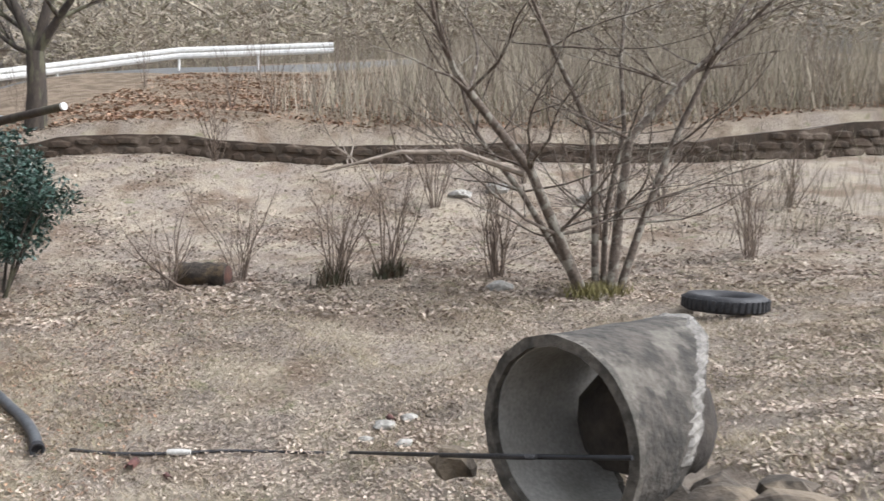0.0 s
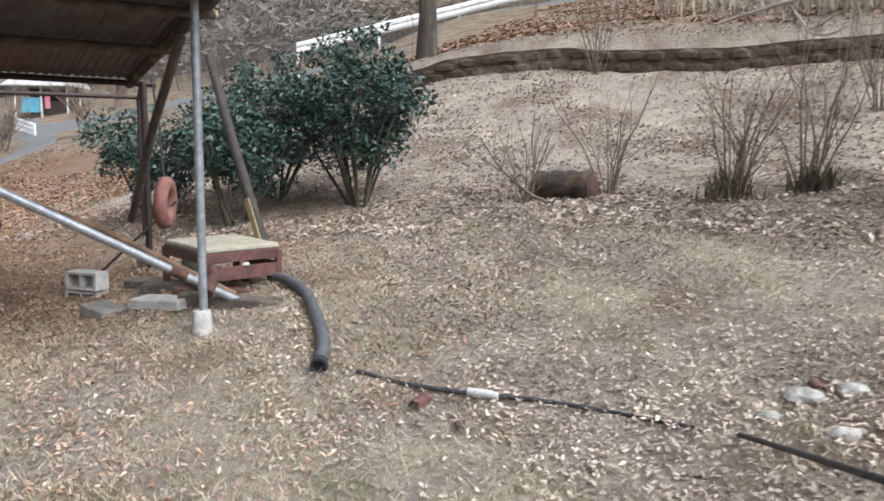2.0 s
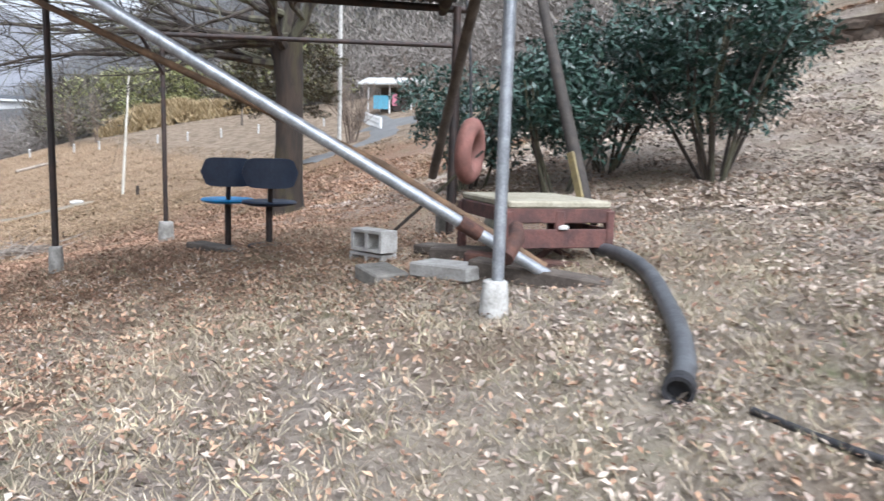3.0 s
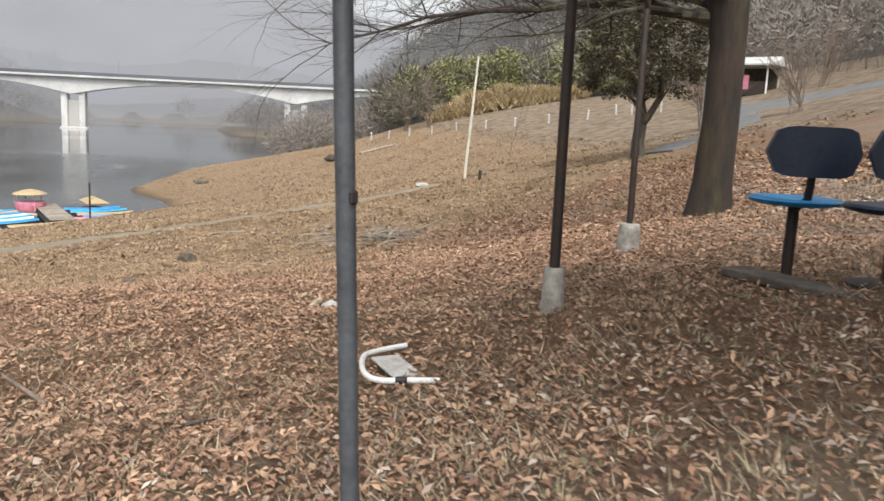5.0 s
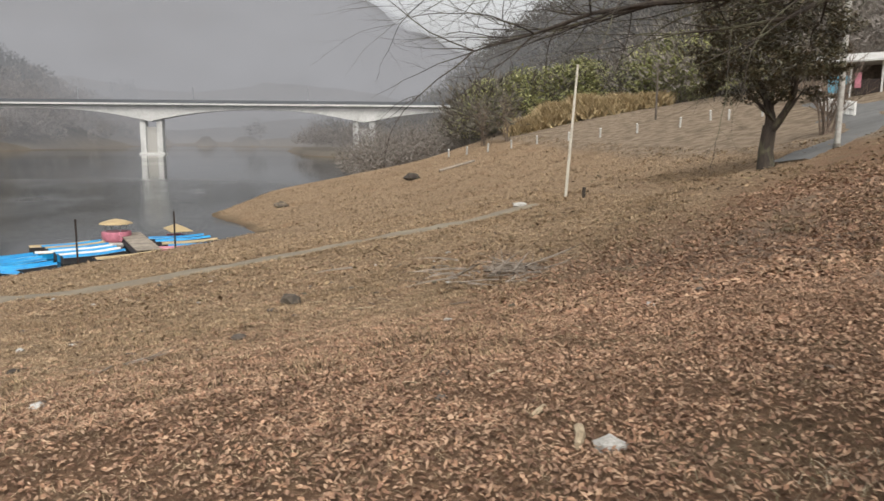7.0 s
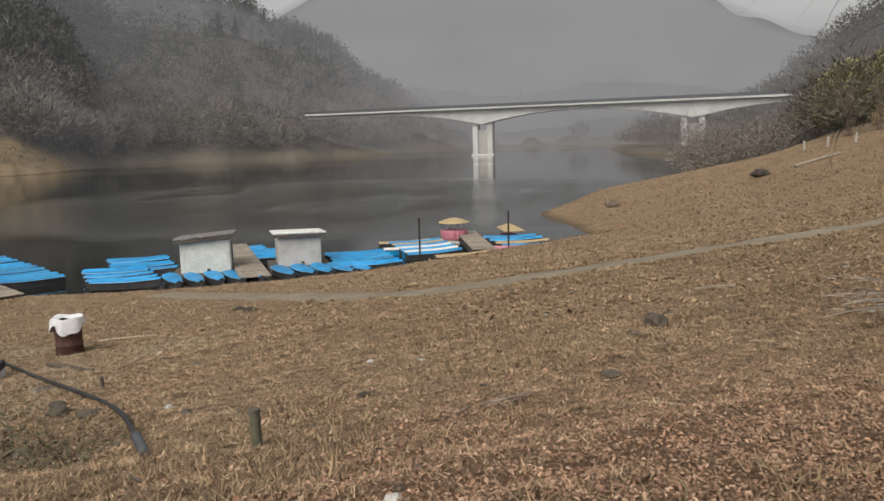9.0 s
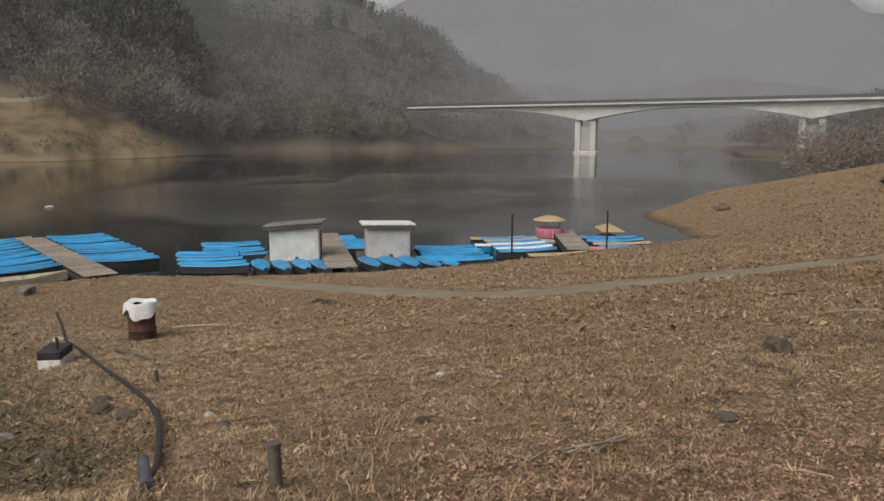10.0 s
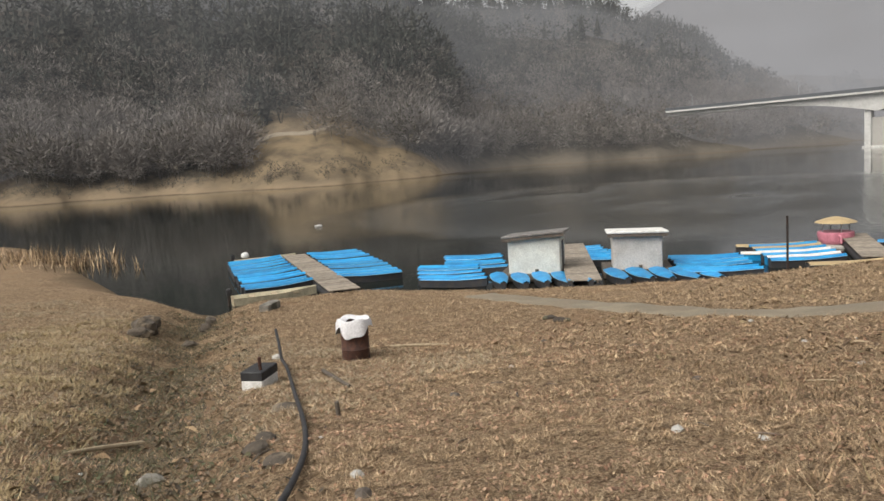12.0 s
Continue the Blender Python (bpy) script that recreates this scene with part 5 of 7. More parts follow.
for x, y, w in ((-2.96, 8.37, 0.085), (-2.6, 8.2, 0.05), (-0.8, 9.0, 0.07)):
    n, curl = 7, Shape()
    rim = [(w * 0.45 * math.cos(k / n * 3.6 - 0.2), w * 0.45 * math.sin(k / n * 3.6 - 0.2) + w * 0.2) for k in range(n + 1)]
    verts = [(e * w * (1 + 0.2 * math.sin(k * 2.1)), py * g, pz * g) for e in (-1, 1) for g in (1.0, 0.86) for k, (py, pz) in enumerate(rim)]
    m = n + 1
    curl.add(verts, [q for k in range(n) for q in ((k, k + 1, 2 * m + k + 1, 2 * m + k), (m + k + 1, m + k, 3 * m + k, 3 * m + k + 1), (k + 1, k, m + k, m + k + 1), (2 * m + k, 2 * m + k + 1, 3 * m + k + 1, 3 * m + k))])
    curl.smooth = True
    solo("bark_piece", curl, RUST_RED, "curled piece of red-brown bark on the ground", "bark", "bark pieces", at=pose(x, y, z_at(x, y) + 0.02, 0, 0, x * 90))
for x, y, w in ((-0.65, 8.39, 0.08), (-0.85, 8.9, 0.11), (-0.62, 9.0, 0.09), (-1.0, 8.6, 0.07), (0.6, 13.4, 0.2), (3.2, 19.5, 0.3), (1.1, 20.5, 0.35), (0.2, 20.2, 0.28), (-6.0, 9.4, 0.1)):
    solo("stone", Shape().blob((0, 0, 0), (w, w * 0.8, w * 0.55), w * 70, 0.3), CONCRETE_FOOT, "pale stone among fallen leaves", "stone", "pale stones", at=pose(x, y, z_at(x, y) + w * 0.15))


# ---- the rickety shelter ----
def shelter():
    ob = thing("open_shelter", (-6.6, 9.0, z_at(-6.6, 9.0)), "rickety open shelter of steel posts with a corrugated tin roof", "shelter")
    o = Vector(ob.location)

    def bar(name, pts, r, mat, label="", sides=10):
        return part(name, Shape().tube([Vector(p) - o for p in pts], r, sides), mat, ob, label)

    g = z_at
    p1, r1, r0 = (-5.25, 8.83), (-8.0, 10.65), (-9.9, 12.2)
    pa, pb = (-9.76, 7.47), (-12.04, 9.19)
    bar("post", [(p1[0], p1[1], g(*p1) + 0.1), (p1[0] + 0.02, p1[1], 2.3)], 0.034, GALVANISED, "grey galvanised post")
    bar("post", [(*r1, g(*r1) - 0.1), (r1[0] + 0.02, r1[1], 1.82)], 0.04, DARK_STEEL, "dark rusty post")
    bar("post", [(*r0, g(*r0) - 0.1), (*r0, 1.78)], 0.04, DARK_STEEL, "dark rusty post")
    for p, top, k in ((pa, 1.86, 0.54), (pb, 1.8, 0.84)):
        bar("post", [(p[0], p[1], g(*p) + 0.2), (p[0] - 0.02, p[1], top)], 0.03, DARK_STEEL, "thin dark post set in a concrete foot")
        foot = Shape().lathe(Vector((p[0], p[1], g(*p) - 0.06)) - o, [(0.12 * k, 0), (0.122 * k, 0.1), (0.112 * k, 0.14), (0.116 * k, 0.16), (0.107 * k, 0.285), (0.1 * k, 0.30), (0.04, 0.305)], 22, 0.012)
        part("foot", foot, CONCRETE_FOOT, ob, "pale round concrete foot")
    part("foot", Shape().lathe(Vector((p1[0] - 0.02, p1[1], g(*p1) - 0.08)) - o, [(0.085, 0), (0.08, 0.15), (0.07, 0.26), (0.055, 0.27)], 14, 0.03), PALE_CONCRETE, ob, "whitewashed concrete foot")
    bar("brace", [(-6.72, 11.25, -0.15), (-7.4, 11.5, 1.05), (-8.1, 11.8, 2.25)], [0.065, 0.06, 0.05], plain("dark_round_wood", (0.045, 0.036, 0.028), (0.024, 0.02, 0.016), 8), "leaning dark round-wood brace")
    bar("brace", [(-8.1, 10.5, g(-8.1, 10.5) + 0.6), (-7.2, 10.1, 1.3), (-6.0, 9.4, 2.05)], 0.045, OLD_WOOD, "dark diagonal brace")
    bar("brace", [(pb[0], pb[1], 1.32), (pb[0] + 0.35, pb[1] - 0.45, 1.85)], 0.022, DARK_STEEL)
    bar("rafter", [(-3.42, 8.13, 2.52), (-5.3, 9.05, 2.25), (-8.15, 10.6, 1.8)], [0.032, 0.045, 0.055], BARK, "long round-wood rafter with a pale sawn end")
    part("cut_end", Shape().tube([Vector((-3.42, 8.13, 2.52)) - o, Vector((-3.40, 8.12, 2.523)) - o], 0.03, 12), WHITE, ob, "pale sawn end")
    d, s_ = Vector((-0.46, -0.89, 0)), Vector((-0.865, 0.448, -0.14))
    for k, (z0, back) in enumerate(((2.37, 0.0), (2.2, 1.25), (2.02, 2.5))):
        a = Vector((-4.55, 8.72, z0)) + Vector((s_.x, s_.y, 0)) * back
        bar("purlin", [a - d * 0.12, a + d * 3.7], 0.04, OLD_WOOD)
        part("cut_end", Shape().tube([a - d * 0.14 - o, a - d * 0.119 - o], 0.036, 10), PALE_WOOD, ob, "pale sawn end")
    bar("beam", [(r1[0] - d.x * 0.15, r1[1] - d.y * 0.15, 1.8), (pa[0], pa[1], 1.84)], 0.035, DARK_STEEL)
    bar("beam", [(r0[0], r0[1], 1.78), (pb[0], pb[1], 1.8)], 0.03, DARK_STEEL)
    bar("beam", [(r0[0], r0[1], 1.78), (r1[0], r1[1], 1.8)], 0.03, DARK_STEEL)
    bar("beam", [(pa[0], pa[1], 1.84), (pb[0], pb[1], 1.8)], 0.03, DARK_STEEL)
    # corrugated sheets, laid side by side across the rafters
    for k in range(5):
        sheet = Shape()
        nx, ny = 36, 3
        verts = []
        for i in range(nx + 1):
            for j in range(ny + 1):
                p = Vector((-4.28, 8.72, 2.47)) + d * (k * 0.74 + 0.78 * i / nx) + s_ * (4.35 * j / ny)
                p.z += 0.012 * math.sin(i / nx * 2 * math.pi * 9) + 0.012 * (k % 2) + 0.01 * math.sin(k * 2 + j)
                verts.append(p - o)
        sheet.add(verts, [(i * (ny + 1) + j, i * (ny + 1) + j + 1, (i + 1) * (ny + 1) + j + 1, (i + 1) * (ny + 1) + j) for i in range(nx) for j in range(ny)])
        sheet.smooth = True
        roof = part("roof_sheet", sheet, ROOF_TIN, ob, "dark corrugated tin sheet")
        roof.modifiers.new("thickness", "SOLIDIFY").thickness = 0.004
    edge = Vector((-4.25, 8.7, 2.485))
    part("drip_edge", Shape().box(edge + d * 1.85 - o, (3.8, 0.05, 0.02), math.degrees(math.atan2(d.y, d.x)), 0.004), GALVANISED, ob, "pale metal drip edge")


shelter()

# leaning steel pipe and pole, and the free-standing pole
lean = thing("steel_pipe", (-5.36, 9.70, z_at(-5.36, 9.70)), "long galvanised steel pipe leaning across the shelter", "pipe")
o = Vector(lean.location)
p, d = Vector((-5.82, 8.79, 0.161)), Vector((-0.389, -0.775, 0.499))
part("pipe", Shape().tube([p + d * k - o for k in (-1.2, 0, 1.5, 4.2)], 0.037, 14), GALVANISED, lean)
part("coupling", Shape().tube([p + d * -0.35 - o, p + d * -0.2 - o], 0.048, 14), RUST, lean, "rusty coupling")
pole = thing("wooden_pole", (-5.6, 9.6, z_at(-5.6, 9.6)), "thin brown wooden pole leaning beside the pipe", "pole")
o = Vector(pole.location)
part("pole", Shape().tube([Vector((-5.55, 9.5, z_at(-5.55, 9.5) + 0.1)) - o, Vector((-6.3, 8.75, 0.38)) - o, Vector((-8.6, 6.5, 1.75)) - o], [0.034, 0.03, 0.02], 9), plain("brown_pole", (0.16, 0.095, 0.05), (0.09, 0.055, 0.03), 9), pole)
part("bracket", Shape().tube([Vector((-5.62, 9.3, 0.02)) - o, Vector((-5.45, 9.15, -0.02)) - o, Vector((-5.38, 9.0, -0.12)) - o], 0.05, 9), RUST, pole, "rusty clamp")
stand = thing("steel_post", (-7.605, 6.01, z_at(-7.605, 6.01) - 0.02), "slim grey steel post standing in leaf litter", "post")
part("post", Shape().tube([(0.008, 0.035, -0.1), (0.003, 0.011, 0.6), (-0.002, -0.008, 1.12), (-0.011, -0.049, 2.3)], 0.0218, 20), GREY_STEEL, stand)
part("cap", Shape().tube([(-0.011, -0.049, 2.295), (-0.011, -0.049, 2.308)], [0.0225, 0.02], 18), GREY_STEEL, stand)
part("clip", Shape().box((0.016, 0.012, 0.92), (0.02, 0.02, 0.03), 20, 0.004), DARK_STEEL, stand, "small dark clip")
st = thing("wooden_stick", (-8.05, 9.75, z_at(-8.05, 9.75)), "thin dark stick propped against the shelter", "stick")
part("stick", Shape().tube([(0, 0, -0.02), (0.75, 0.7, 0.95)], [0.018, 0.012], 7), BARK, st)
st = thing("pale_stake", (-5.4, 9.0, z_at(-5.4, 9.0)), "pale split stake leaning at the post's foot", "stake")
part("stake", Shape().tube([(0, 0, -0.02), (-0.35, 0.25, 0.34)], [0.018, 0.012], 6), PALE_WOOD, st)
st = thing("yellow_board", (-6.75, 11.1, z_at(-6.75, 11.1)), "narrow yellow-grey board leaning behind the table", "board")
part("board", Shape().box((0, 0, 0.36), (0.075, 0.025, 0.72), Matrix.Rotation(-0.35, 3, "Y"), 0.005), plain("dull_yellow_board", (0.26, 0.21, 0.09), (0.2, 0.16, 0.08), 8), st)


# ---- low table on a slab ----
def low_table():
    c = (-6.17, 9.97)
    z = z_at(*c) - 0.05
    ob = thing("low_table", (*c, z), "low table with a pale board top on a red-brown steel frame", "table", turn=70)
    part("tabletop", Shape().box((0, 0, 0.5), (0.76, 0.94, 0.05), None, 0.012), plain("pale_board_top", (0.36, 0.33, 0.25), (0.27, 0.25, 0.18), 6, 0.9, 0, 0.4, 40), ob)
    for y in (-0.45, 0.45):
        part("rail", Shape().box((0, y, 0.425), (0.78, 0.03, 0.1), None, 0.006), RUST_RED, ob)
    for x in (-0.38, 0.38):
        part("rail", Shape().box((x, 0, 0.425), (0.03, 0.86, 0.1), None, 0.006), RUST_RED, ob)
    part("lower_rail", Shape().box((0, -0.46, 0.27), (0.78, 0.025, 0.13), None, 0.006), RUST_RED, ob)
    part("lower_rail", Shape().box((0.39, 0, 0.27), (0.025, 0.86, 0.13), None, 0.006), RUST_RED, ob)
    part("middle_post", Shape().box((0, -0.45, 0.36), (0.07, 0.04, 0.2), None, 0.006), RUST_RED, ob)
    for x in (-0.38, 0.38):
        for y in (-0.45, 0.45):
            part("leg", Shape().box((x, y, 0.2), (0.06, 0.06, 0.52), None, 0.008), RUST_RED, ob)
    part("scrap_bar", Shape().tube([(-0.3, -0.42, 0.02), (0.25, -0.1, 0.25)], 0.025, 8), RUST, ob)
    part("scrap_bar", Shape().tube([(0.35, -0.42, 0.03), (-0.1, 0.1, 0.28)], 0.022, 8), RUST, ob)
    part("rag", Shape().blob((0.02, -0.475, 0.345), (0.04, 0.02, 0.02), 4, 0.4), PALE_CONCRETE, ob, "scrap of pale rag")


low_table()
for i, (x, y, sx, sy, sz, turn, mat, label) in enumerate((
        (-5.55, 9.45, 0.95, 0.16, 0.12, 22, OLD_WOOD, "weathered timber beam under the table"),
        (-6.15, 9.2, 0.55, 0.24, 0.1, 8, PALE_CONCRETE, "pale concrete kerb piece on the ground"),
        (-6.75, 9.05, 0.42, 0.26, 0.11, -10, CONCRETE, "worn concrete slab among dry grass"),
        (-6.6, 9.75, 0.6, 0.2, 0.1, 30, OLD_WOOD, "rotten timber offcut"),
        (-5.9, 9.7, 0.9, 0.14, 0.1, 40, RUST, "rust-brown timber under the pipe"),
        (-7.2, 9.95, 0.5, 0.2, 0.08, 12, OLD_WOOD, "grey timber offcut"))):
    solo("slab", Shape().box((0, 0, 0), (sx, sy, sz), None, 0.012), mat, label, "slab", at=pose(x, y, z_at(x, y) + sz * 0.4, 2, 3 * (-1) ** i, turn))


def hollow_block(x, y, z, turn, tip=0):
    ob = thing("concrete_block", (x, y, z), "hollow grey concrete building block", "block", "concrete blocks")
    ob.matrix_world = pose(x, y, z, tip, 0, turn)
    s = Shape()
    s.box((0, -0.08, 0.095), (0.39, 0.03, 0.19), None, 0.004)
    s.box((0, 0.08, 0.095), (0.39, 0.03, 0.19), None, 0.004)
    for k in (-0.18, 0, 0.18):
        s.box((k, 0, 0.095), (0.03, 0.132, 0.188))
    part("block", s, PALE_CONCRETE, ob)


hollow_block(-7.75, 9.7, z_at(-7.75, 9.7) + 0.16, 10, 90)
hollow_block(-7.8, 9.72, z_at(-7.8, 9.72) - 0.05, 14, 90)
for k, (x, y) in enumerate(((-8.2, 10.75), (-7.0, 10.35))):
    solo("concrete_stump", Shape().lathe((0, 0, 0), [(0.1, 0), (0.1, 0.2), (0.08, 0.32), (0.03, 0.33)], 16, 0.02), CONCRETE, "round concrete footing in the grass", "footing", "footings", at=pose(x, y, z_at(x, y) - 0.05))

# the rust-coloured ring hanging on the rear post
ring_ob = thing("coiled_rope_ring", (-7.3, 10.3, 0.30), "faded red-brown padded ring hanging from the shelter", "ring")
s = Shape()
R, r, n, m = 0.185, 0.075, 28, 12
tilt = Matrix.Rotation(radians(-58), 3, "Z") @ Matrix.Rotation(radians(86), 3, "X")
s.add([tilt @ Vector(((R + r * math.cos(6.2832 * j / m)) * math.cos(6.2832 * i / n), (R + r * math.cos(6.2832 * j / m)) * math.sin(6.2832 * i / n) * 1.12, r * math.sin(6.2832 * j / m))) + Vector((0, 0, 0.18)) for i in range(n) for j in range(m)],
      [(i * m + j, i * m + (j + 1) % m, ((i + 1) % n) * m + (j + 1) % m, ((i + 1) % n) * m + j) for i in range(n) for j in range(m)])
s.smooth = True
part("ring", s, plain("faded_red_rubber", (0.23, 0.10, 0.08), (0.16, 0.075, 0.06), 10), ring_ob)
part("cord", Shape().tube([(0, 0, 0.42), (-0.1, 0.05, 1.0), (-0.25, 0.1, 1.55)], 0.012, 6), BLACK_RUBBER, ring_ob)


# ---- the pair of blue seats on posts ----
def seat(x, y, turn, seat_mat, tall):
    z = z_at(x, y)
    ob = thing("pedestal_seat", (x, y, z), "blue plastic pedestal seat with a dark curved backrest", "seat", "pair of seats", turn)
    part("pedestal", Shape().tube([(0, 0, -0.05), (0, 0, tall)], 0.035, 12), DARK_STEEL, ob)
    part("base_plate", Shape().lathe((0, 0, -0.01), [(0.22, 0), (0.22, 0.02), (0.1, 0.04)], 20), DARK_STEEL, ob)
    s = Shape().lathe((0, 0, tall), [(0.2, 0), (0.27, 0.015), (0.285, 0.035), (0.265, 0.05), (0.12, 0.042)], 24)
    part("seat", s, seat_mat, ob)
    part("back_support", Shape().tube([(0, 0.05, tall - 0.01), (0, 0.2, tall + 0.05), (0, 0.24, tall + 0.3)], 0.025, 9), DARK_STEEL, ob)
    back = Shape()
    verts, nn = [], 12
    for i in range(nn + 1):
        q = -1 + 2 * i / nn
        px, py = 0.275 * q, 0.27 - 0.06 * q * q
        hh = 0.14 * math.sqrt(max(0.0, 1 - abs(q) ** 6)) + 0.01
        for dz in (-hh, hh):
            verts += [(px, py - 0.02, tall + 0.34 + dz), (px, py + 0.025, tall + 0.34 + dz)]
    faces = []
    for i in range(nn):
        a, b = i * 4, i * 4 + 4
        faces += [(a, a + 2, b + 2, b), (a + 1, b + 1, b + 3, a + 3), (a, b, b + 1, a + 1), (a + 2, a + 3, b + 3, b + 2)]
    faces += [(0, 1, 3, 2), (nn * 4, nn * 4 + 2, nn * 4 + 3, nn * 4 + 1)]
    back.add(verts, faces)
    part("backrest", back, NAVY_SEAT, ob, "navy plastic backrest")


seat(-10.05, 9.22, -110, BLUE_SEAT, 0.5)
seat(-9.47, 9.43, -112, NAVY_SEAT, 0.42)
solo("foot_board", Shape().box((0, 0, 0), (1.1, 0.22, 0.06), None, 0.01), OLD_WOOD, "dark timber board under the seats", "board", at=pose(-9.6, 9.0, z_at(-9.6, 9.0) + 0.02, 0, 0, 12))

# the white tube frame of a broken chair
fr = thing("chair_frame", (-9.47, 6.54, z_at(-9.47, 6.54) + 0.03), "broken white tubular chair frame with a grey seat board", "chair frame")
fr.scale = (0.86, 0.86, 0.9)
path_ = smooth_line([(-0.36, 0.14, 0.03), (-0.27, -0.05, 0.03), (-0.16, -0.16, 0.03), (0.12, -0.2, 0.03), (0.25, -0.14, 0.03), (0.30, 0.0, 0.04), (0.36, 0.16, 0.05)], 5)
part("frame", Shape().tube(path_, 0.016, 10), WHITE, fr)
part("seat_board", Shape().box((0.0, 0.0, 0.02), (0.36, 0.17, 0.018), 10, 0.006), PALE_CONCRETE, fr, "grey weathered board")
part("clip", Shape().tube([(0.28, -0.06, 0.035), (0.3, 0.0, 0.04)], 0.021, 8), BLACK_RUBBER, fr, "black clip")
# ---- boats, rafts and huts at the landing ----
def boat_shape(length, wide, deep=0.34):
    """A flat-bottomed boat: bow at +x, gunwale at z = 0."""
    s, n = Shape(), 9
    verts = []
    for i in range(n):
        q = i / (n - 1)
        w = wide * 0.5 * (0.62 + 0.38 * math.sin(math.pi * min(1.0, q * 1.15 + 0.18))) * (1 - max(0.0, q - 0.62) ** 1.6 * 2.6)
        x = -length / 2 + length * q
        up = 0.10 * max(0.0, q - 0.6) * 2
        for y, z in ((-w, up), (-w * 0.82, -deep + up), (w * 0.82, -deep + up), (w, up)):
            verts.append((x, y, z))
    faces = [(i * 4 + k, i * 4 + k + 1, i * 4 + 5 + k, i * 4 + 4 + k) for i in range(n - 1) for k in range(3)]
    faces += [(0, 3, 2, 1), ((n - 1) * 4, (n - 1) * 4 + 1, (n - 1) * 4 + 2, (n - 1) * 4 + 3)]
    return s.add(verts, faces)


def cover_shape(length, wide):
    """A sheet stretched over the boat, ridged along the middle."""
    s, n = Shape(), 9
    verts = []
    for i in range(n):
        q = i / (n - 1)
        w = wide * 0.5 * (0.62 + 0.38 * math.sin(math.pi * min(1.0, q * 1.15 + 0.18))) * (1 - max(0.0, q - 0.62) ** 1.6 * 2.6) + 0.025
        x = -length / 2 + length * q
        up = 0.10 * max(0.0, q - 0.6) * 2
        for y, z in ((-w, -0.03 + up), (-w * 0.97, 0.01 + up), (-w * 0.4, 0.04 + up + 0.008 * math.sin(i * 3)), (0, 0.065 + up), (w * 0.4, 0.045 + up), (w * 0.97, 0.01 + up), (w, -0.03 + up)):
            verts.append((x, y, z))
    s.add(verts, [(i * 7 + k, i * 7 + k + 1, i * 7 + 8 + k, i * 7 + 7 + k) for i in range(n - 1) for k in range(6)])
    s.smooth = True
    return s


def boat(label, cover, hull=None, length=2.9, wide=0.64, group="covered boats"):
    ob = thing("rowing_boat", (0, 0, 0), label, "boat", group)
    part("hull", boat_shape(length, wide), hull or HULL, ob)
    part("cover", cover_shape(length, wide), cover, ob)
    for y in (-1, 1):
        line = []
        for i in range(9):
            q = i / 8
            w = wide * 0.5 * (0.62 + 0.38 * math.sin(math.pi * min(1.0, q * 1.15 + 0.18))) * (1 - max(0.0, q - 0.62) ** 1.6 * 2.6) + 0.03
            line.append((-length / 2 + length * q, y * w, -0.025 + 0.2 * max(0.0, q - 0.6)))
        part("gunwale", Shape().tube(line, 0.014, 5), PALE_BLUE if cover is BOAT_BLUE else CREAM, ob, "pale edge of the boat")
    return ob


FLOAT = WATER + 0.31
blue = boat("rowing boat under a bright blue tarpaulin cover", BOAT_BLUE)
first = [True]


def moor(kind, x, y, bow, lift=0.0, roll=0.0):
    """Lay one boat on the water, bow towards the heading in degrees from +x."""
    m = pose(x, y, FLOAT + lift, roll, 0, bow)
    if kind is blue and first[0]:
        first[0] = False
        blue.matrix_world = m
        return blue
    return copy_thing(kind, m)


rng = random.Random(71)


def raft(kinds, start, step_, count, bow, jitter=0.06):
    for i in range(count):
        x, y = start[0] + step_[0] * i + rng.uniform(-jitter, jitter), start[1] + step_[1] * i + rng.uniform(-jitter, jitter)
        moor(kinds[i % len(kinds)], x, y, bow + rng.uniform(-4, 4), rng.uniform(0, 0.05), rng.uniform(-4, 4))


# along the first jetty, both sides
raft([blue], (-34.5, -22.9), (-0.50, -0.86), 11, 154)
raft([blue], (-38.1, -20.9), (-0.53, -0.85), 11, 148 + 180)
# beside and before the huts
raft([blue], (-38.1, -16.1), (-0.70, -0.66), 5, 108)
raft([blue], (-41.3, -17.3), (-0.72, -0.62), 5, 108)
raft([blue], (-38.95, -14.3), (-0.36, 0.74), 5, 38)
raft([blue], (-41.25, -10.3), (-0.38, 0.74), 5, 38)
raft([blue], (-43.3, -7.0), (-0.68, -0.42), 6, 112)
raft([blue], (-46.6, -15.2), (-0.7, -0.6), 3, 108)
raft([blue], (-45.0, -12.9), (-0.7, -0.6), 4, 108)
# the pink landing stage
white_boat = boat("rowing boat with a white and blue deck", WHITE, BOAT_BLUE, group="striped boats")
yellow_boat = boat("flat boat under a faded yellow cover", YELLOW, group="yellow boats")
pink_boat = boat("small boat painted pink", PINK, PINK, group="pink boats")


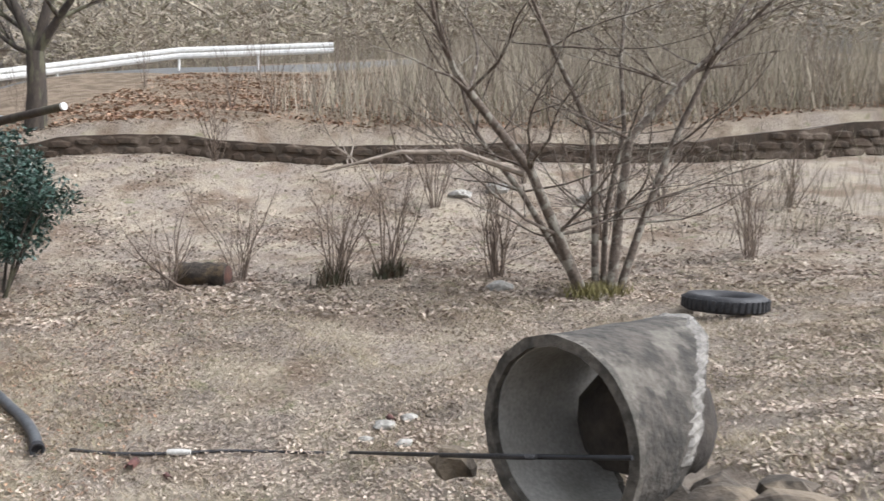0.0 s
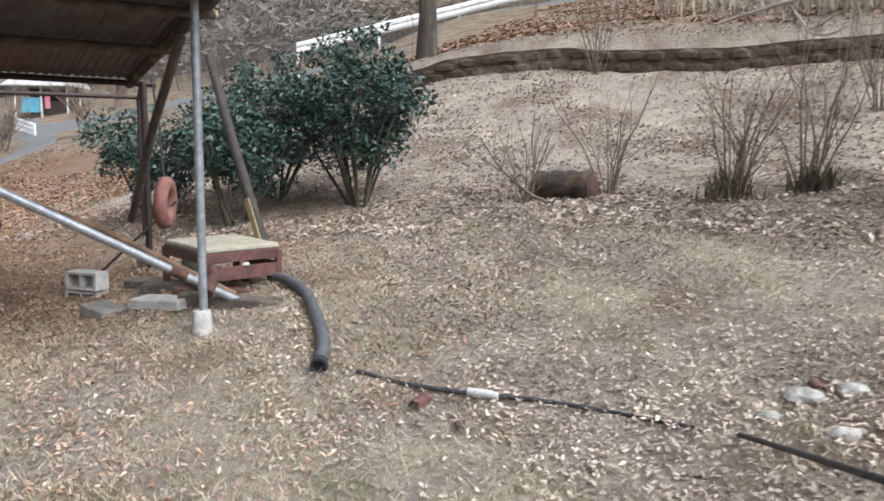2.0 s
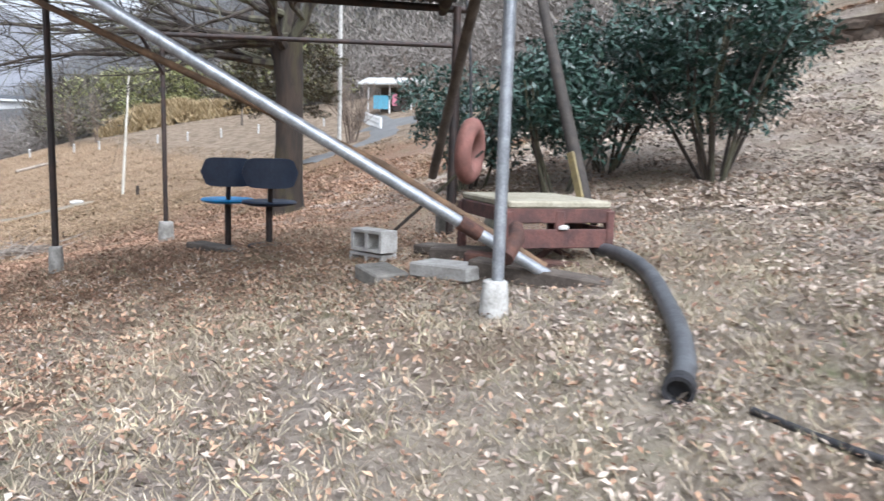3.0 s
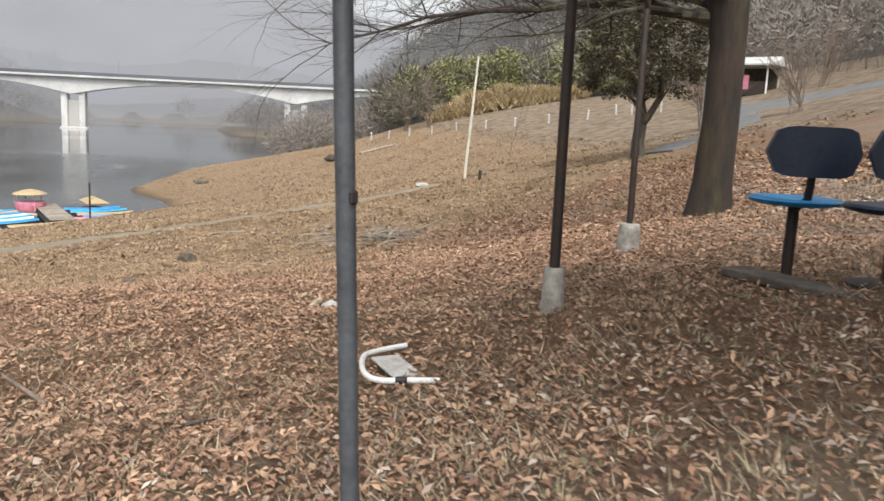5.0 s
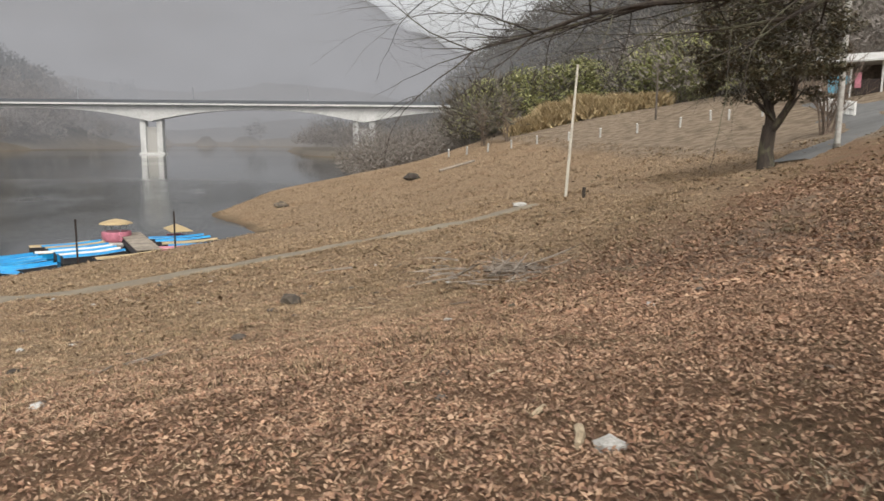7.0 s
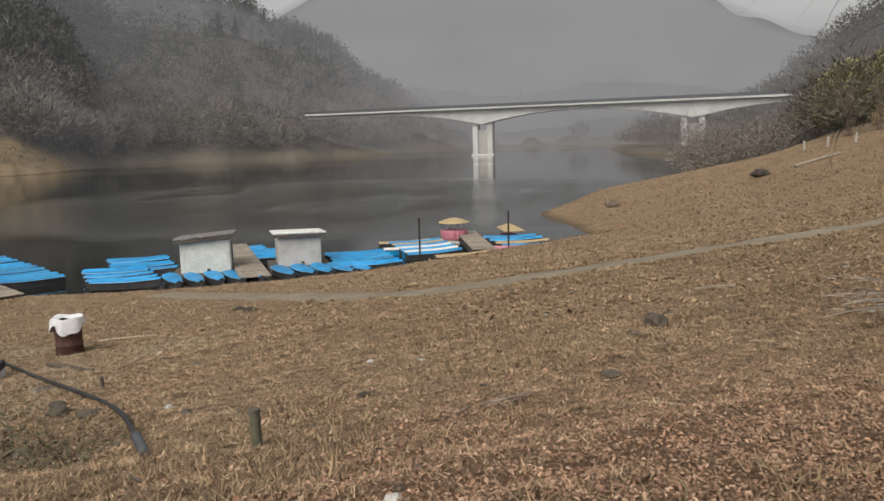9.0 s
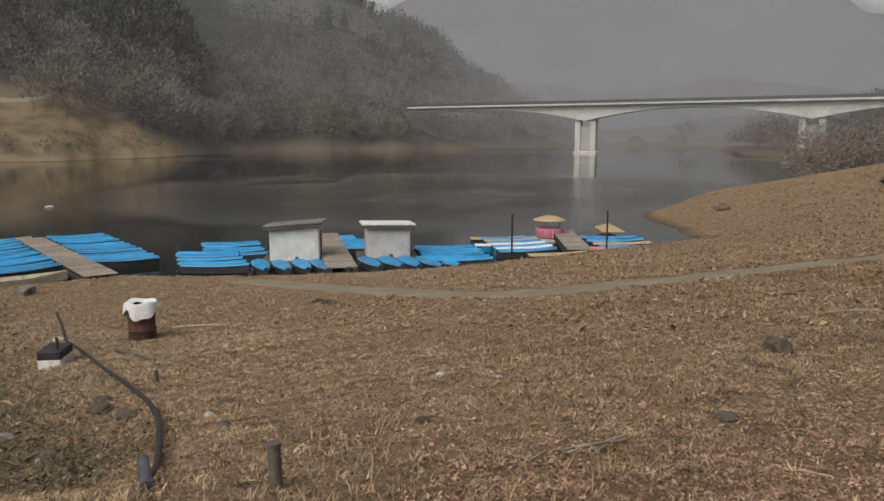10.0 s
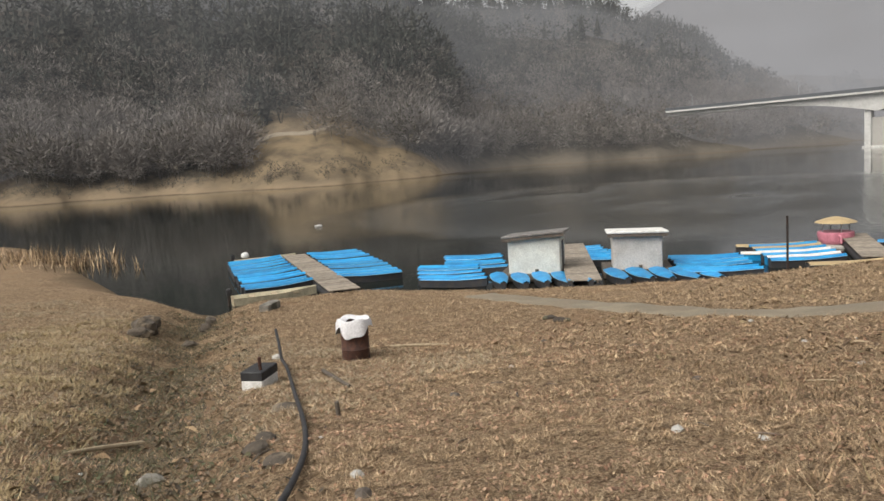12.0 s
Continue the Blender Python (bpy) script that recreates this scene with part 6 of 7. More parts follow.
def open_boat():
    ob = thing("rowing_boat", (0, 0, 0), "old cream wooden rowing boat, open, with an outboard motor", "boat", "cream boats")
    length, wide, n = 3.4, 1.0, 11
    outer, inner = [], []
    for i in range(n):
        q = i / (n - 1)
        w = wide * 0.5 * (0.7 + 0.3 * math.sin(math.pi * min(1.0, q + 0.2))) * (1 - max(0.0, q - 0.55) ** 1.7 * 3.2)
        x, up = -length / 2 + length * q, 0.22 * max(0.0, q - 0.6)
        outer.append([(x, -w, up), (x, -w * 0.8, -0.34 + up), (x, w * 0.8, -0.34 + up), (x, w, up)])
        inner.append([(x, -w + 0.04, up), (x, -w * 0.78 + 0.03, -0.28 + up), (x, w * 0.78 - 0.03, -0.28 + up), (x, w - 0.04, up)])
    s = Shape()
    rows_ = [o + i[::-1] for o, i in zip(outer, inner)]
    s.add([p for r in rows_ for p in r], [(i * 8 + k, i * 8 + (k + 1) % 8, i * 8 + 8 + (k + 1) % 8, i * 8 + 8 + k) for i in range(n - 1) for k in range(8)] + [tuple(range(8))[::-1], tuple((n - 1) * 8 + k for k in range(8))])
    part("hull", s, CREAM, ob)
    part("transom", Shape().box((-length / 2 + 0.03, 0, -0.15), (0.05, wide * 0.8, 0.32), None, 0.005), PALE_WOOD, ob)
    for x in (-0.9, 0.0, 0.8):
        part("thwart", Shape().box((x, 0, -0.07), (0.22, wide * 0.86 if x < 0.5 else wide * 0.7, 0.03), None, 0.005), PALE_WOOD, ob, "bare wooden thwart")
    motor = part("outboard_motor", Shape().box((-length / 2 - 0.1, 0, 0.22), (0.22, 0.2, 0.3), None, 0.05), BLACK_RUBBER, ob, "black outboard motor")
    part("shaft", Shape().tube([(-length / 2 - 0.12, 0, 0.1), (-length / 2 - 0.14, 0, -0.4)], 0.05, 8), DARK_STEEL, motor)
    return ob


cream_boat = open_boat()
for b, x, y, a in ((white_boat, -48.6, -6.6, 110), (yellow_boat, -50.9, -7.6, 112), (pink_boat, -49.4, -0.9, 100), (cream_boat, -33.3, -21.6, 152)):
    b.matrix_world = pose(x, y, FLOAT, 0, 0, a)
for i in range(7):
    x, y = -47.2 - 0.62 * i, -5.0 - 0.34 * i
    moor((blue, white_boat, blue, white_boat, blue, yellow_boat, blue)[i], x, y, 118 + rng.uniform(-5, 5), 0.02, rng.uniform(-3, 3))
for i in range(4):
    moor((blue, yellow_boat, blue, blue)[i], -50.2 - 0.7 * i, -0.6 - 0.45 * i, 104 + rng.uniform(-5, 5), 0.05 * i)
moor(yellow_boat, -46.6, -3.4, 120)
moor(cream_boat, -40.6, -31.9, 152)


def jetty(a, b, wide, label, posts=True):
    """Planks on two bearers."""
    a, b = Vector((*a, WATER + 0.42)), Vector((*b, WATER + 0.40))
    ob = thing("jetty", tuple(a), label, "jetty")
    way = (b - a).normalized()
    side = Vector((-way.y, way.x, 0))
    turn = math.degrees(math.atan2(way.y, way.x))
    for k in (-0.38, 0.38):
        part("bearer", Shape().tube([side * wide * k - Vector((0, 0, 0.08)), b - a + side * wide * k - Vector((0, 0, 0.08))], 0.05, 6), OLD_WOOD, ob)
        part("float", Shape().tube([side * wide * k - Vector((0, 0, 0.3)), b - a + side * wide * k - Vector((0, 0, 0.3))], 0.18, 10), BLACK_RUBBER, ob)
    n = int((b - a).length / 0.3)
    plank = Shape().box((0, 0, 0), (0.27, wide, 0.04), None, 0.006).mesh("plank", PLANK)
    for i in range(n):
        o = new("plank", plank)
        o.parent = ob
        o.matrix_local = Matrix.Translation((b - a) * ((i + 0.5) / n)) @ pose(0, 0, rng.uniform(-0.006, 0.006), 0, 0, turn + rng.uniform(-1, 1))


jetty((-34.4, -18.6), (-41.4, -30.4), 1.25, "long grey plank jetty between the covered boats")
jetty((-39.2, -10.7), (-48.8, -16.9), 1.3, "pale plank jetty between two huts")
jetty((-47.5, -2.5), (-55.0, -5.0), 1.2, "grey plank landing stage beside a pink boat")


def hut(a, b, deep, tall, wall_mat, roof_mat, label, rise):
    a, b = Vector((*a, 0)), Vector((*b, 0))
    way = (b - a).normalized()
    side = Vector((-way.y, way.x, 0))
    if side.dot(Vector((1, 0, 0))) > 0:
        side = -side
    wide = (b - a).length
    base = WATER + 0.28
    mid = (a + b) / 2 + side * deep / 2
    turn = math.degrees(math.atan2(way.y, way.x))
    ob = thing("boat_hut", (mid.x, mid.y, base), label, "hut", turn=turn)
    out = -1 if (Matrix.Rotation(radians(-turn), 3, "Z") @ side).y > 0 else 1
    part("raft", Shape().box((0, 0, -0.12), (wide + 0.9, deep + 0.8, 0.3), None, 0.03), OLD_WOOD, ob)
    for y, name in ((out * deep / 2, "front_wall"), (-out * deep / 2, "back_wall")):
        part(name, Shape().box((0, y, tall / 2), (wide, 0.06, tall), None, 0.01), wall_mat, ob)
    for x in (-wide / 2, wide / 2):
        part("side_wall", Shape().box((x, 0, tall / 2 - 0.02), (0.06, deep - 0.07, tall - 0.04), None, 0.01), wall_mat, ob)
    tilt = Matrix.Rotation(radians(rise), 3, "Y") @ Matrix.Rotation(radians(3 * out), 3, "X")
    part("roof", Shape().box((0, 0, tall + 0.1), (wide + 0.5, deep + 0.55, 0.09), tilt, 0.02), roof_mat, ob)
    part("fascia", Shape().box((0, out * (deep / 2 + 0.23), tall + 0.04), (wide + 0.46, 0.04, 0.12), tilt, 0.005), OLD_WOOD, ob, "dark fascia board")
    for x in (-wide / 2 + 0.12, wide / 2 - 0.12):
        part("corner_strip", Shape().box((x, out * (deep / 2 + 0.035), tall / 2), (0.06, 0.02, tall - 0.03), None, 0.004), wall_mat, ob)
    part("tap_box", Shape().box((0.1, out * (deep / 2 + 0.06), 0.12), (0.14, 0.06, 0.18), None, 0.01), OLD_WOOD, ob)
    # flat dark panel on the closed wall, coloured like a shaded door opening
    part("doorway_shade", Shape().box((wide / 2 + 0.035, 0, tall * 0.45), (0.02, 0.7, tall * 0.8)), DARK_STEEL, ob, "dark panel painted as the shade in an open side door")
    if roof_mat is WHITE:
        part("roof_sheet", Shape().box((-wide * 0.38, out * 0.2, tall + 0.17), (0.6, deep * 0.9, 0.05), tilt, 0.02), WHITE, ob, "lifted white sheet")
    return ob


hut((-40.15, -14.75), (-41.05, -12.85), 1.9, 1.5, HUT_WALL, ROOF_GREY, "small pale green-grey hut with a sloping flat roof on a raft", -4)
hut((-42.35, -11.1), (-43.3, -9.45), 1.9, 1.4, HUT_WALL_TWO, WHITE, "small grey hut with a white sheet roof on a raft", 1)

# a low boat with a thatched canopy
roofed = thing("canopy_boat", (-53.8, -2.1, FLOAT), "low pink-sided boat under a straw-coloured roof", "boat", turn=20)
part("hull", boat_shape(2.6, 0.95), plain("pink_hull", (0.55, 0.20, 0.24), (0.45, 0.16, 0.2), 3), roofed)
for px, py in ((-0.8, -0.35), (-0.8, 0.35), (0.8, -0.3), (0.8, 0.3)):
    part("canopy_post", Shape().tube([(px, py, -0.1), (px, py, 0.42)], 0.02, 6), GALVANISED, roofed)
part("canopy", Shape().add([(-1.15, -0.6, 0.4), (1.15, -0.6, 0.4), (1.15, 0.6, 0.4), (-1.15, 0.6, 0.4), (-0.5, 0, 0.68), (0.5, 0, 0.68), (-1.15, -0.6, 0.36), (1.15, -0.6, 0.36), (1.15, 0.6, 0.36), (-1.15, 0.6, 0.36)], [(0, 1, 5, 4), (1, 2, 5), (2, 3, 4, 5), (3, 0, 4), (6, 7, 1, 0), (7, 8, 2, 1), (8, 9, 3, 2), (9, 6, 0, 3), (9, 8, 7, 6)]), REED, roofed, "straw-coloured canopy")

# the round pink pleasure boat with its straw canopy
cup = thing("pink_pleasure_boat", (-53.6, -5.4, WATER), "round pink pleasure boat under a straw-coloured canopy", "boat")
part("bowl", Shape().lathe((0, 0, 0.05), [(0.55, 0), (0.72, 0.15), (0.8, 0.45), (0.78, 0.62), (0.68, 0.62)], 24), PINK, cup)
part("handle", Shape().tube([(0.7, 0.3, 0.55), (0.95, 0.45, 0.5), (0.98, 0.45, 0.25), (0.75, 0.32, 0.2)], 0.05, 8), PINK, cup)
for a in range(4):
    part("canopy_post", Shape().tube([(0.6 * math.cos(a * 1.571 + 0.6), 0.6 * math.sin(a * 1.571 + 0.6), 0.6), (0.6 * math.cos(a * 1.571 + 0.6), 0.6 * math.sin(a * 1.571 + 0.6), 1.15)], 0.025, 6), GALVANISED, cup)
part("canopy", Shape().lathe((0, 0, 1.1), [(0.9, 0), (0.88, 0.04), (0.5, 0.18), (0.12, 0.27), (0.02, 0.28)], 24), YELLOW, cup, "straw-coloured canopy")
part("deck", Shape().box((0.2, 0, 0.02), (2.2, 1.8, 0.16), 30, 0.03), PALE_CONCRETE, cup)
for x, y, top in ((-48.95, -1.5, -3.5), (-44.65, -5.05, -3.4)):
    solo("mooring_pole", Shape().tube([(0, 0, -0.6), (0, 0, top - WATER)], 0.045, 8), DARK_STEEL, "tall thin dark mooring pole in the water", "pole", "mooring poles", at=pose(x, y, WATER))
solo("buoy", Shape().blob((0, 0, 0), (0.22, 0.22, 0.2), 3, 0.1), WHITE, "white float on a boat's stern", "float", at=pose(-39.6, -32.4, WATER + 0.55))
for x, y in ((-58.4, -48.0),):
    solo("floating_scrap", Shape().blob((0, 0, 0), (0.42, 0.24, 0.1), 2.3, 0.3, 2), WHITE, "scrap of white foam floating on the lake", "foam", "floating scraps", at=pose(x, y, WATER + 0.02))

# ---- on the shore ----
drum = thing("oil_drum", (-24.95, -7.95, z_at(-24.95, -7.95) - 0.04), "rusty brown oil drum with a white plastic bag over its rim", "drum")
part("barrel", Shape().lathe((0, 0, 0), [(0.285, 0), (0.29, 0.01), (0.285, 0.26), (0.30, 0.28), (0.285, 0.30), (0.285, 0.54), (0.30, 0.56), (0.285, 0.58), (0.285, 0.82), (0.295, 0.84), (0.27, 0.84), (0.265, 0.6)], 32), RUST, drum)
bag = Shape()
n = 40
rows_ = [(0.2, 0.80), (0.27, 0.87), (0.32, 0.87), (0.35, 0.80), (0.36, 0.70)]
verts = []
for r, z in rows_:
    for k in range(n):
        a = 6.2832 * k / n
        w = 1 + 0.04 * math.sin(k * 0.94) + 0.05 * math.sin(k * 0.31 + z * 6)
        hang = (0.2 * max(0, math.sin(a * 1.5 + 0.6)) + 0.03 * math.sin(k * 0.94)) if z < 0.75 else 0.02 * math.sin(k * 0.63)
        verts.append((r * w * math.cos(a), r * w * math.sin(a), z - hang + 0.03))
bag.add(verts, [(i * n + k, i * n + (k + 1) % n, (i + 1) * n + (k + 1) % n, (i + 1) * n + k) for i in range(len(rows_) - 1) for k in range(n)])
bag.smooth = True
part("bag", bag, BAG, drum, "crumpled white plastic bag")
fish = thing("foam_box", (-22.2, -7.45, z_at(-22.2, -7.45) - 0.03), "black and white foam box with white markings in the grass", "box", turn=28)
part("tub", Shape().box((0, 0, 0.12), (0.62, 0.4, 0.2), None, 0.02), WHITE, fish)
part("band", Shape().box((0, 0, 0.29), (0.63, 0.41, 0.16), None, 0.015), BLACK_RUBBER, fish, "black upper band")
for k in range(3):
    part("marking", Shape().box((-0.12 + 0.08 * k, 0.208 * -1, 0.25), (0.05, 0.004, 0.07)), WHITE, fish, "white painted mark")
part("stub", Shape().tube([(0.15, 0.1, 0.35), (0.2, 0.12, 0.6)], 0.03, 7), RUST, fish)
black = smooth_line(along_ground([(-24.3, -9.7), (-23.2, -8.0), (-21.7, -5.9), (-19.85, -3.35), (-18.55, -1.85), (-17.1, -0.55), (-16.2, 0.15)], 0.075))
black[0].z += 0.55
black[1].z += 0.45
black[2].z += 0.32
big_hose = thing("rubber_hose", tuple(black[-1]), "thick black rubber hose lying down the bank", "hose")
part("hose", Shape().tube([p - black[-1] for p in black], 0.031, 10), BLACK_RUBBER, big_hose)
part("end_fitting", Shape().tube([(0.1, 0.1, 0.0), (-0.2, -0.2, 0.03)], 0.046, 10), GREY_STEEL, big_hose, "grey end fitting")


def rock(x, y, size, seed, mat=None, label="grey stone lying in dry grass", tall=0.6, group="stones"):
    return solo("rock", Shape().blob((0, 0, 0), (size, size * 0.75, size * tall), seed, 0.35), mat or ROCK, label, "rock", group, at=pose(x, y, z_at(x, y) + size * tall * 0.35, 0, 0, seed * 50))


rock(-23.85, 4.75, 0.25, 1, None, "rounded grey boulder on the grass slope", 0.65)
rock(-62.8, 3.55, 0.5, 2), rock(-66.0, 13.3, 0.75, 3, BARK, "dark tree stump on the spit", 0.5)
rock(-19.1, -3.25, 0.17, 4, ROCK, "dark flat stone at the gully edge", 0.4), rock(-19.45, -3.55, 0.16, 5, ROCK, "dark flat stone at the gully edge", 0.5)
rock(-20.95, -5.1, 0.26, 6, ROCK, "flat stone under the hose", 0.2), rock(-18.75, -1.3, 0.07, 7, PALE_CONCRETE, "small white stone in the grass"), rock(-18.35, -0.8, 0.09, 8, OLD_WOOD, "lump of brown bark", 0.5)
rock(-24.9, -16.4, 0.42, 9, ROCK, "dark broken rock in the gully side", 0.8), rock(-24.4, -15.8, 0.3, 10, ROCK, "dark broken rock in the gully side", 0.7), rock(-25.4, -17.0, 0.36, 11, ROCK, "dark broken rock in the gully side", 0.7)
rock(-27.6, -17.4, 0.26, 12, ROCK, "grey rock at the gully mouth", 0.8), rock(-26.9, -16.6, 0.22, 13, ROCK, "grey rock at the gully mouth", 0.8), rock(-25.6, -15.4, 0.25, 14)
rock(-17.45, -2.4, 0.07, 15, PALE_CONCRETE, "small white stone in the grass"), rock(-24.2, -9.6, 0.13, 16, PALE_CONCRETE, "small white stone in the grass"), rock(-19.45, 4.08, 0.12, 17, OLD_WOOD, "brown clod on the grass", 0.5)
rock(-22.9, 4.4, 0.13, 18, OLD_WOOD, "brown clod on the grass", 0.35), rock(-11.7, 6.5, 0.085, 19, PALE_CONCRETE, "smooth pale stone among leaves", 0.6), rock(-30.3, -6.3, 0.22, 20, BARK, "dark scrap of timber by the path", 0.35)
rock(-30.7, -6.9, 0.2, 21, BARK, "dark scrap of timber by the path", 0.3), rock(-37.0, 13.4, 0.35, 22, PALE_CONCRETE, "pale stone beside the path", 0.4), rock(-14.4, 3.0, 0.06, 23, PALE_CONCRETE, "small white stone in the grass")
rock(-18.2, -3.8, 0.16, 24, CONCRETE, "concrete fragment in the gully", 0.5), rock(-17.6, -2.6, 0.2, 25, ROCK, "flat grey stone in the gully", 0.3), rock(-18.9, -2.6, 0.2, 26, ROCK, "flat grey stone beside the hose", 0.3)
rng = random.Random(81)
for i in range(70):
    x, y = rng.uniform(-30, -13), rng.uniform(-6, 10)
    rock(x, y, rng.uniform(0.03, 0.09), 30 + i, rng.choice((OLD_WOOD, BARK, OLD_WOOD, PALE_CONCRETE)), "small lump of bark or stone in the grass", 0.45, "small lumps")
solo("kerb_stone", Shape().box((0, 0, 0), (0.95, 0.35, 0.3), None, 0.03), CONCRETE, "long concrete kerb stone near the jetty", "kerb", at=pose(-29.3, -16.6, z_at(-29.3, -16.6) + 0.08, 0, 0, 30))


def stick(a, b, r, mat, label, name="stick", group="sticks"):
    za, zb = z_at(*a), z_at(*b)
    ob = solo(name, Shape().tube([(0, 0, 0), ((b[0] - a[0]) / 2 + 0.03, (b[1] - a[1]) / 2, (zb - za) / 2 + 0.02), (b[0] - a[0], b[1] - a[1], zb - za)], [r, r * 0.9, r * 0.7], 7), mat, label, "stick", group)
    ob.matrix_world = pose(a[0], a[1], za + r * 0.7)
    return ob


stick((-23.5, -7.3), (-22.2, -5.15), 0.04, OLD_WOOD, "brown stick on the shore grass")
stick((-19.4, -6.3), (-18.2, -5.9), 0.035, PALE_WOOD, "pale bent stick in the gully")
stick((-26.2, -8.2), (-26.9, -7.1), 0.03, PALE_WOOD, "pale thin stick beside the drum")
stick((-66.5, 15.5), (-67.5, 18.5), 0.12, PALE_TWIG, "pale log on the spit", "log")
stick((-12.5, 6.42), (-12.35, 6.3), 0.02, PALE_WOOD, "short pale stick among leaves")
stick((-9.9, 4.9), (-10.4, 4.55), 0.012, TWIG, "thin twig on the leaf litter")
stick((-12.0, 6.45), (-11.75, 6.35), 0.03, PALE_WOOD, "strip of bark among leaves")
for i in range(110):
    x, y = rng.uniform(-30, -9), rng.uniform(-5, 10)
    a, reach_ = rng.uniform(0, 6.28), rng.uniform(0.12, 0.45)
    stick((x, y), (x + reach_ * math.cos(a), y + reach_ * math.sin(a)), rng.uniform(0.006, 0.014), rng.choice((TWIG, PALE_WOOD, OLD_WOOD)), "thin dead twig in the grass", "twig", "twigs")
stake = thing("short_stake", (-16.3, 1.2, z_at(-16.3, 1.2)), "short green-grey stake driven into the grass", "stake")
part("stake", Shape().tube([(0, 0, -0.1), (0.02, 0, 0.33)], 0.045, 12), plain("green_grey_stake", (0.13, 0.125, 0.085), (0.09, 0.085, 0.06), 9), stake)
part("cap", Shape().tube([(0.02, 0, 0.32), (0.02, 0, 0.345)], [0.052, 0.05], 12), OLD_WOOD, stake)
solo("wooden_stub", Shape().tube([(0, 0, -0.05), (0.02, 0, 0.2)], 0.03, 8), OLD_WOOD, "short wooden stub in the grass", "stub", at=pose(-20.85, -3.9, z_at(-20.85, -3.9)))

heap = Shape()
for i in range(60):
    a, q = rng.uniform(0, 6.28), rng.random()
    limb(heap, (rng.gauss(0, 0.6), rng.gauss(0, 0.8), 0.03 + 0.14 * q * q), (math.cos(a), math.sin(a), rng.uniform(-0.12, 0.16)), rng.uniform(0.3, 0.9), rng.uniform(0.014, 0.035), rng, 1, 5, 0.16, 1, 0.0)
for a, up in ((0.4, 0.5), (1.9, 0.7), (2.7, 0.35)):
    limb(heap, (rng.gauss(0, 0.3), rng.gauss(0, 0.6), 0.05), (math.cos(a), math.sin(a), up), 0.6, 0.035, rng, 1, 6, 0.12, 2, 0.0)
solo("brushwood_heap", heap, PALE_TWIG, "low heap of dead branches on the slope", "brushwood", kind="stuff", at=pose(-23.0, 9.35, z_at(-23.0, 9.35)))
heap = Shape()
for i in range(10):
    a = rng.uniform(-0.5, 0.5) + (0.3 if i % 2 else 2.6)
    limb(heap, (rng.gauss(0, 0.2), rng.gauss(0, 0.15), 0.02), (math.cos(a), math.sin(a), 0.03), rng.uniform(0.25, 0.55), rng.uniform(0.007, 0.014), rng, 1, 5, 0.12, 1, 0)
solo("loose_sticks", heap, PALE_TWIG, "few pale sticks lying together on the grass", "sticks", kind="stuff", at=pose(-17.75, 2.95, z_at(-17.75, 2.95)))

# leaning pole, tall pole and the white posts
top = Vector((-37.37, 15.74, 3.2))
lp = thing("leaning_pole", (-36.85, 15.2, z_at(-36.85, 15.2)), "thin white leaning pole in the grass", "pole")
part("pole", Shape().tube([(0, 0, -0.2), top - Vector(lp.location)], [0.065, 0.045], 10), plain("whitewashed_pole", (0.5, 0.47, 0.4), (0.38, 0.35, 0.29), 3), lp)
solo("tree_stub", Shape().tube([(0, 0, -0.1), (0.04, 0, 0.4)], 0.07, 8), BARK, "dark short stub beside a pole", "stub", at=pose(-35.65, 15.5, z_at(-35.65, 15.5)))
up = thing("utility_pole", (-31.5, 22.9, z_at(-31.5, 22.9)), "tall slim grey utility pole beside the lane", "utility pole")
part("pole", Shape().tube([(0, 0, -0.3), (0, 0, 4), (0.02, 0, 8)], [0.10, 0.09, 0.075], 12), PALE_CONCRETE, up)
part("foot_band", Shape().tube([(0, 0, 0.0), (0, 0, 0.12)], 0.12, 12), CONCRETE, up)
post_line = [(-75.3, 17.9), (-73.7, 19.2), (-72.1, 20.7), (-70.4, 22.3), (-69.0, 24.1), (-66.2, 25.8), (-63.4, 27.3), (-60.6, 29.0), (-57.7, 30.8), (-57.2, 32.8), (-54.9, 32.8), (-52.4, 33.6)]
white_post = thing("white_post", (*post_line[0], z_at(*post_line[0])), "short white roadside post", "post", "white posts")
part("post", Shape().tube([(0, 0, -0.2), (0, 0, 0.66)], 0.075, 10), PALE_CONCRETE, white_post)
part("cap", Shape().lathe((0, 0, 0.66), [(0.077, 0), (0.065, 0.03), (0.02, 0.05)], 10), WHITE, white_post)
for x, y in post_line[1:]:
    copy_thing(white_post, pose(x, y, z_at(x, y), rng.uniform(-3, 3), rng.uniform(-3, 3), 0))
tail = thing("utility_pole", (-66, 33, z_at(-66, 33)), "slim dark pole on the slope", "utility pole")
part("pole", Shape().tube([(0, 0, -0.3), (0, 0, 4.5)], [0.1, 0.07], 8), OLD_WOOD, tail)

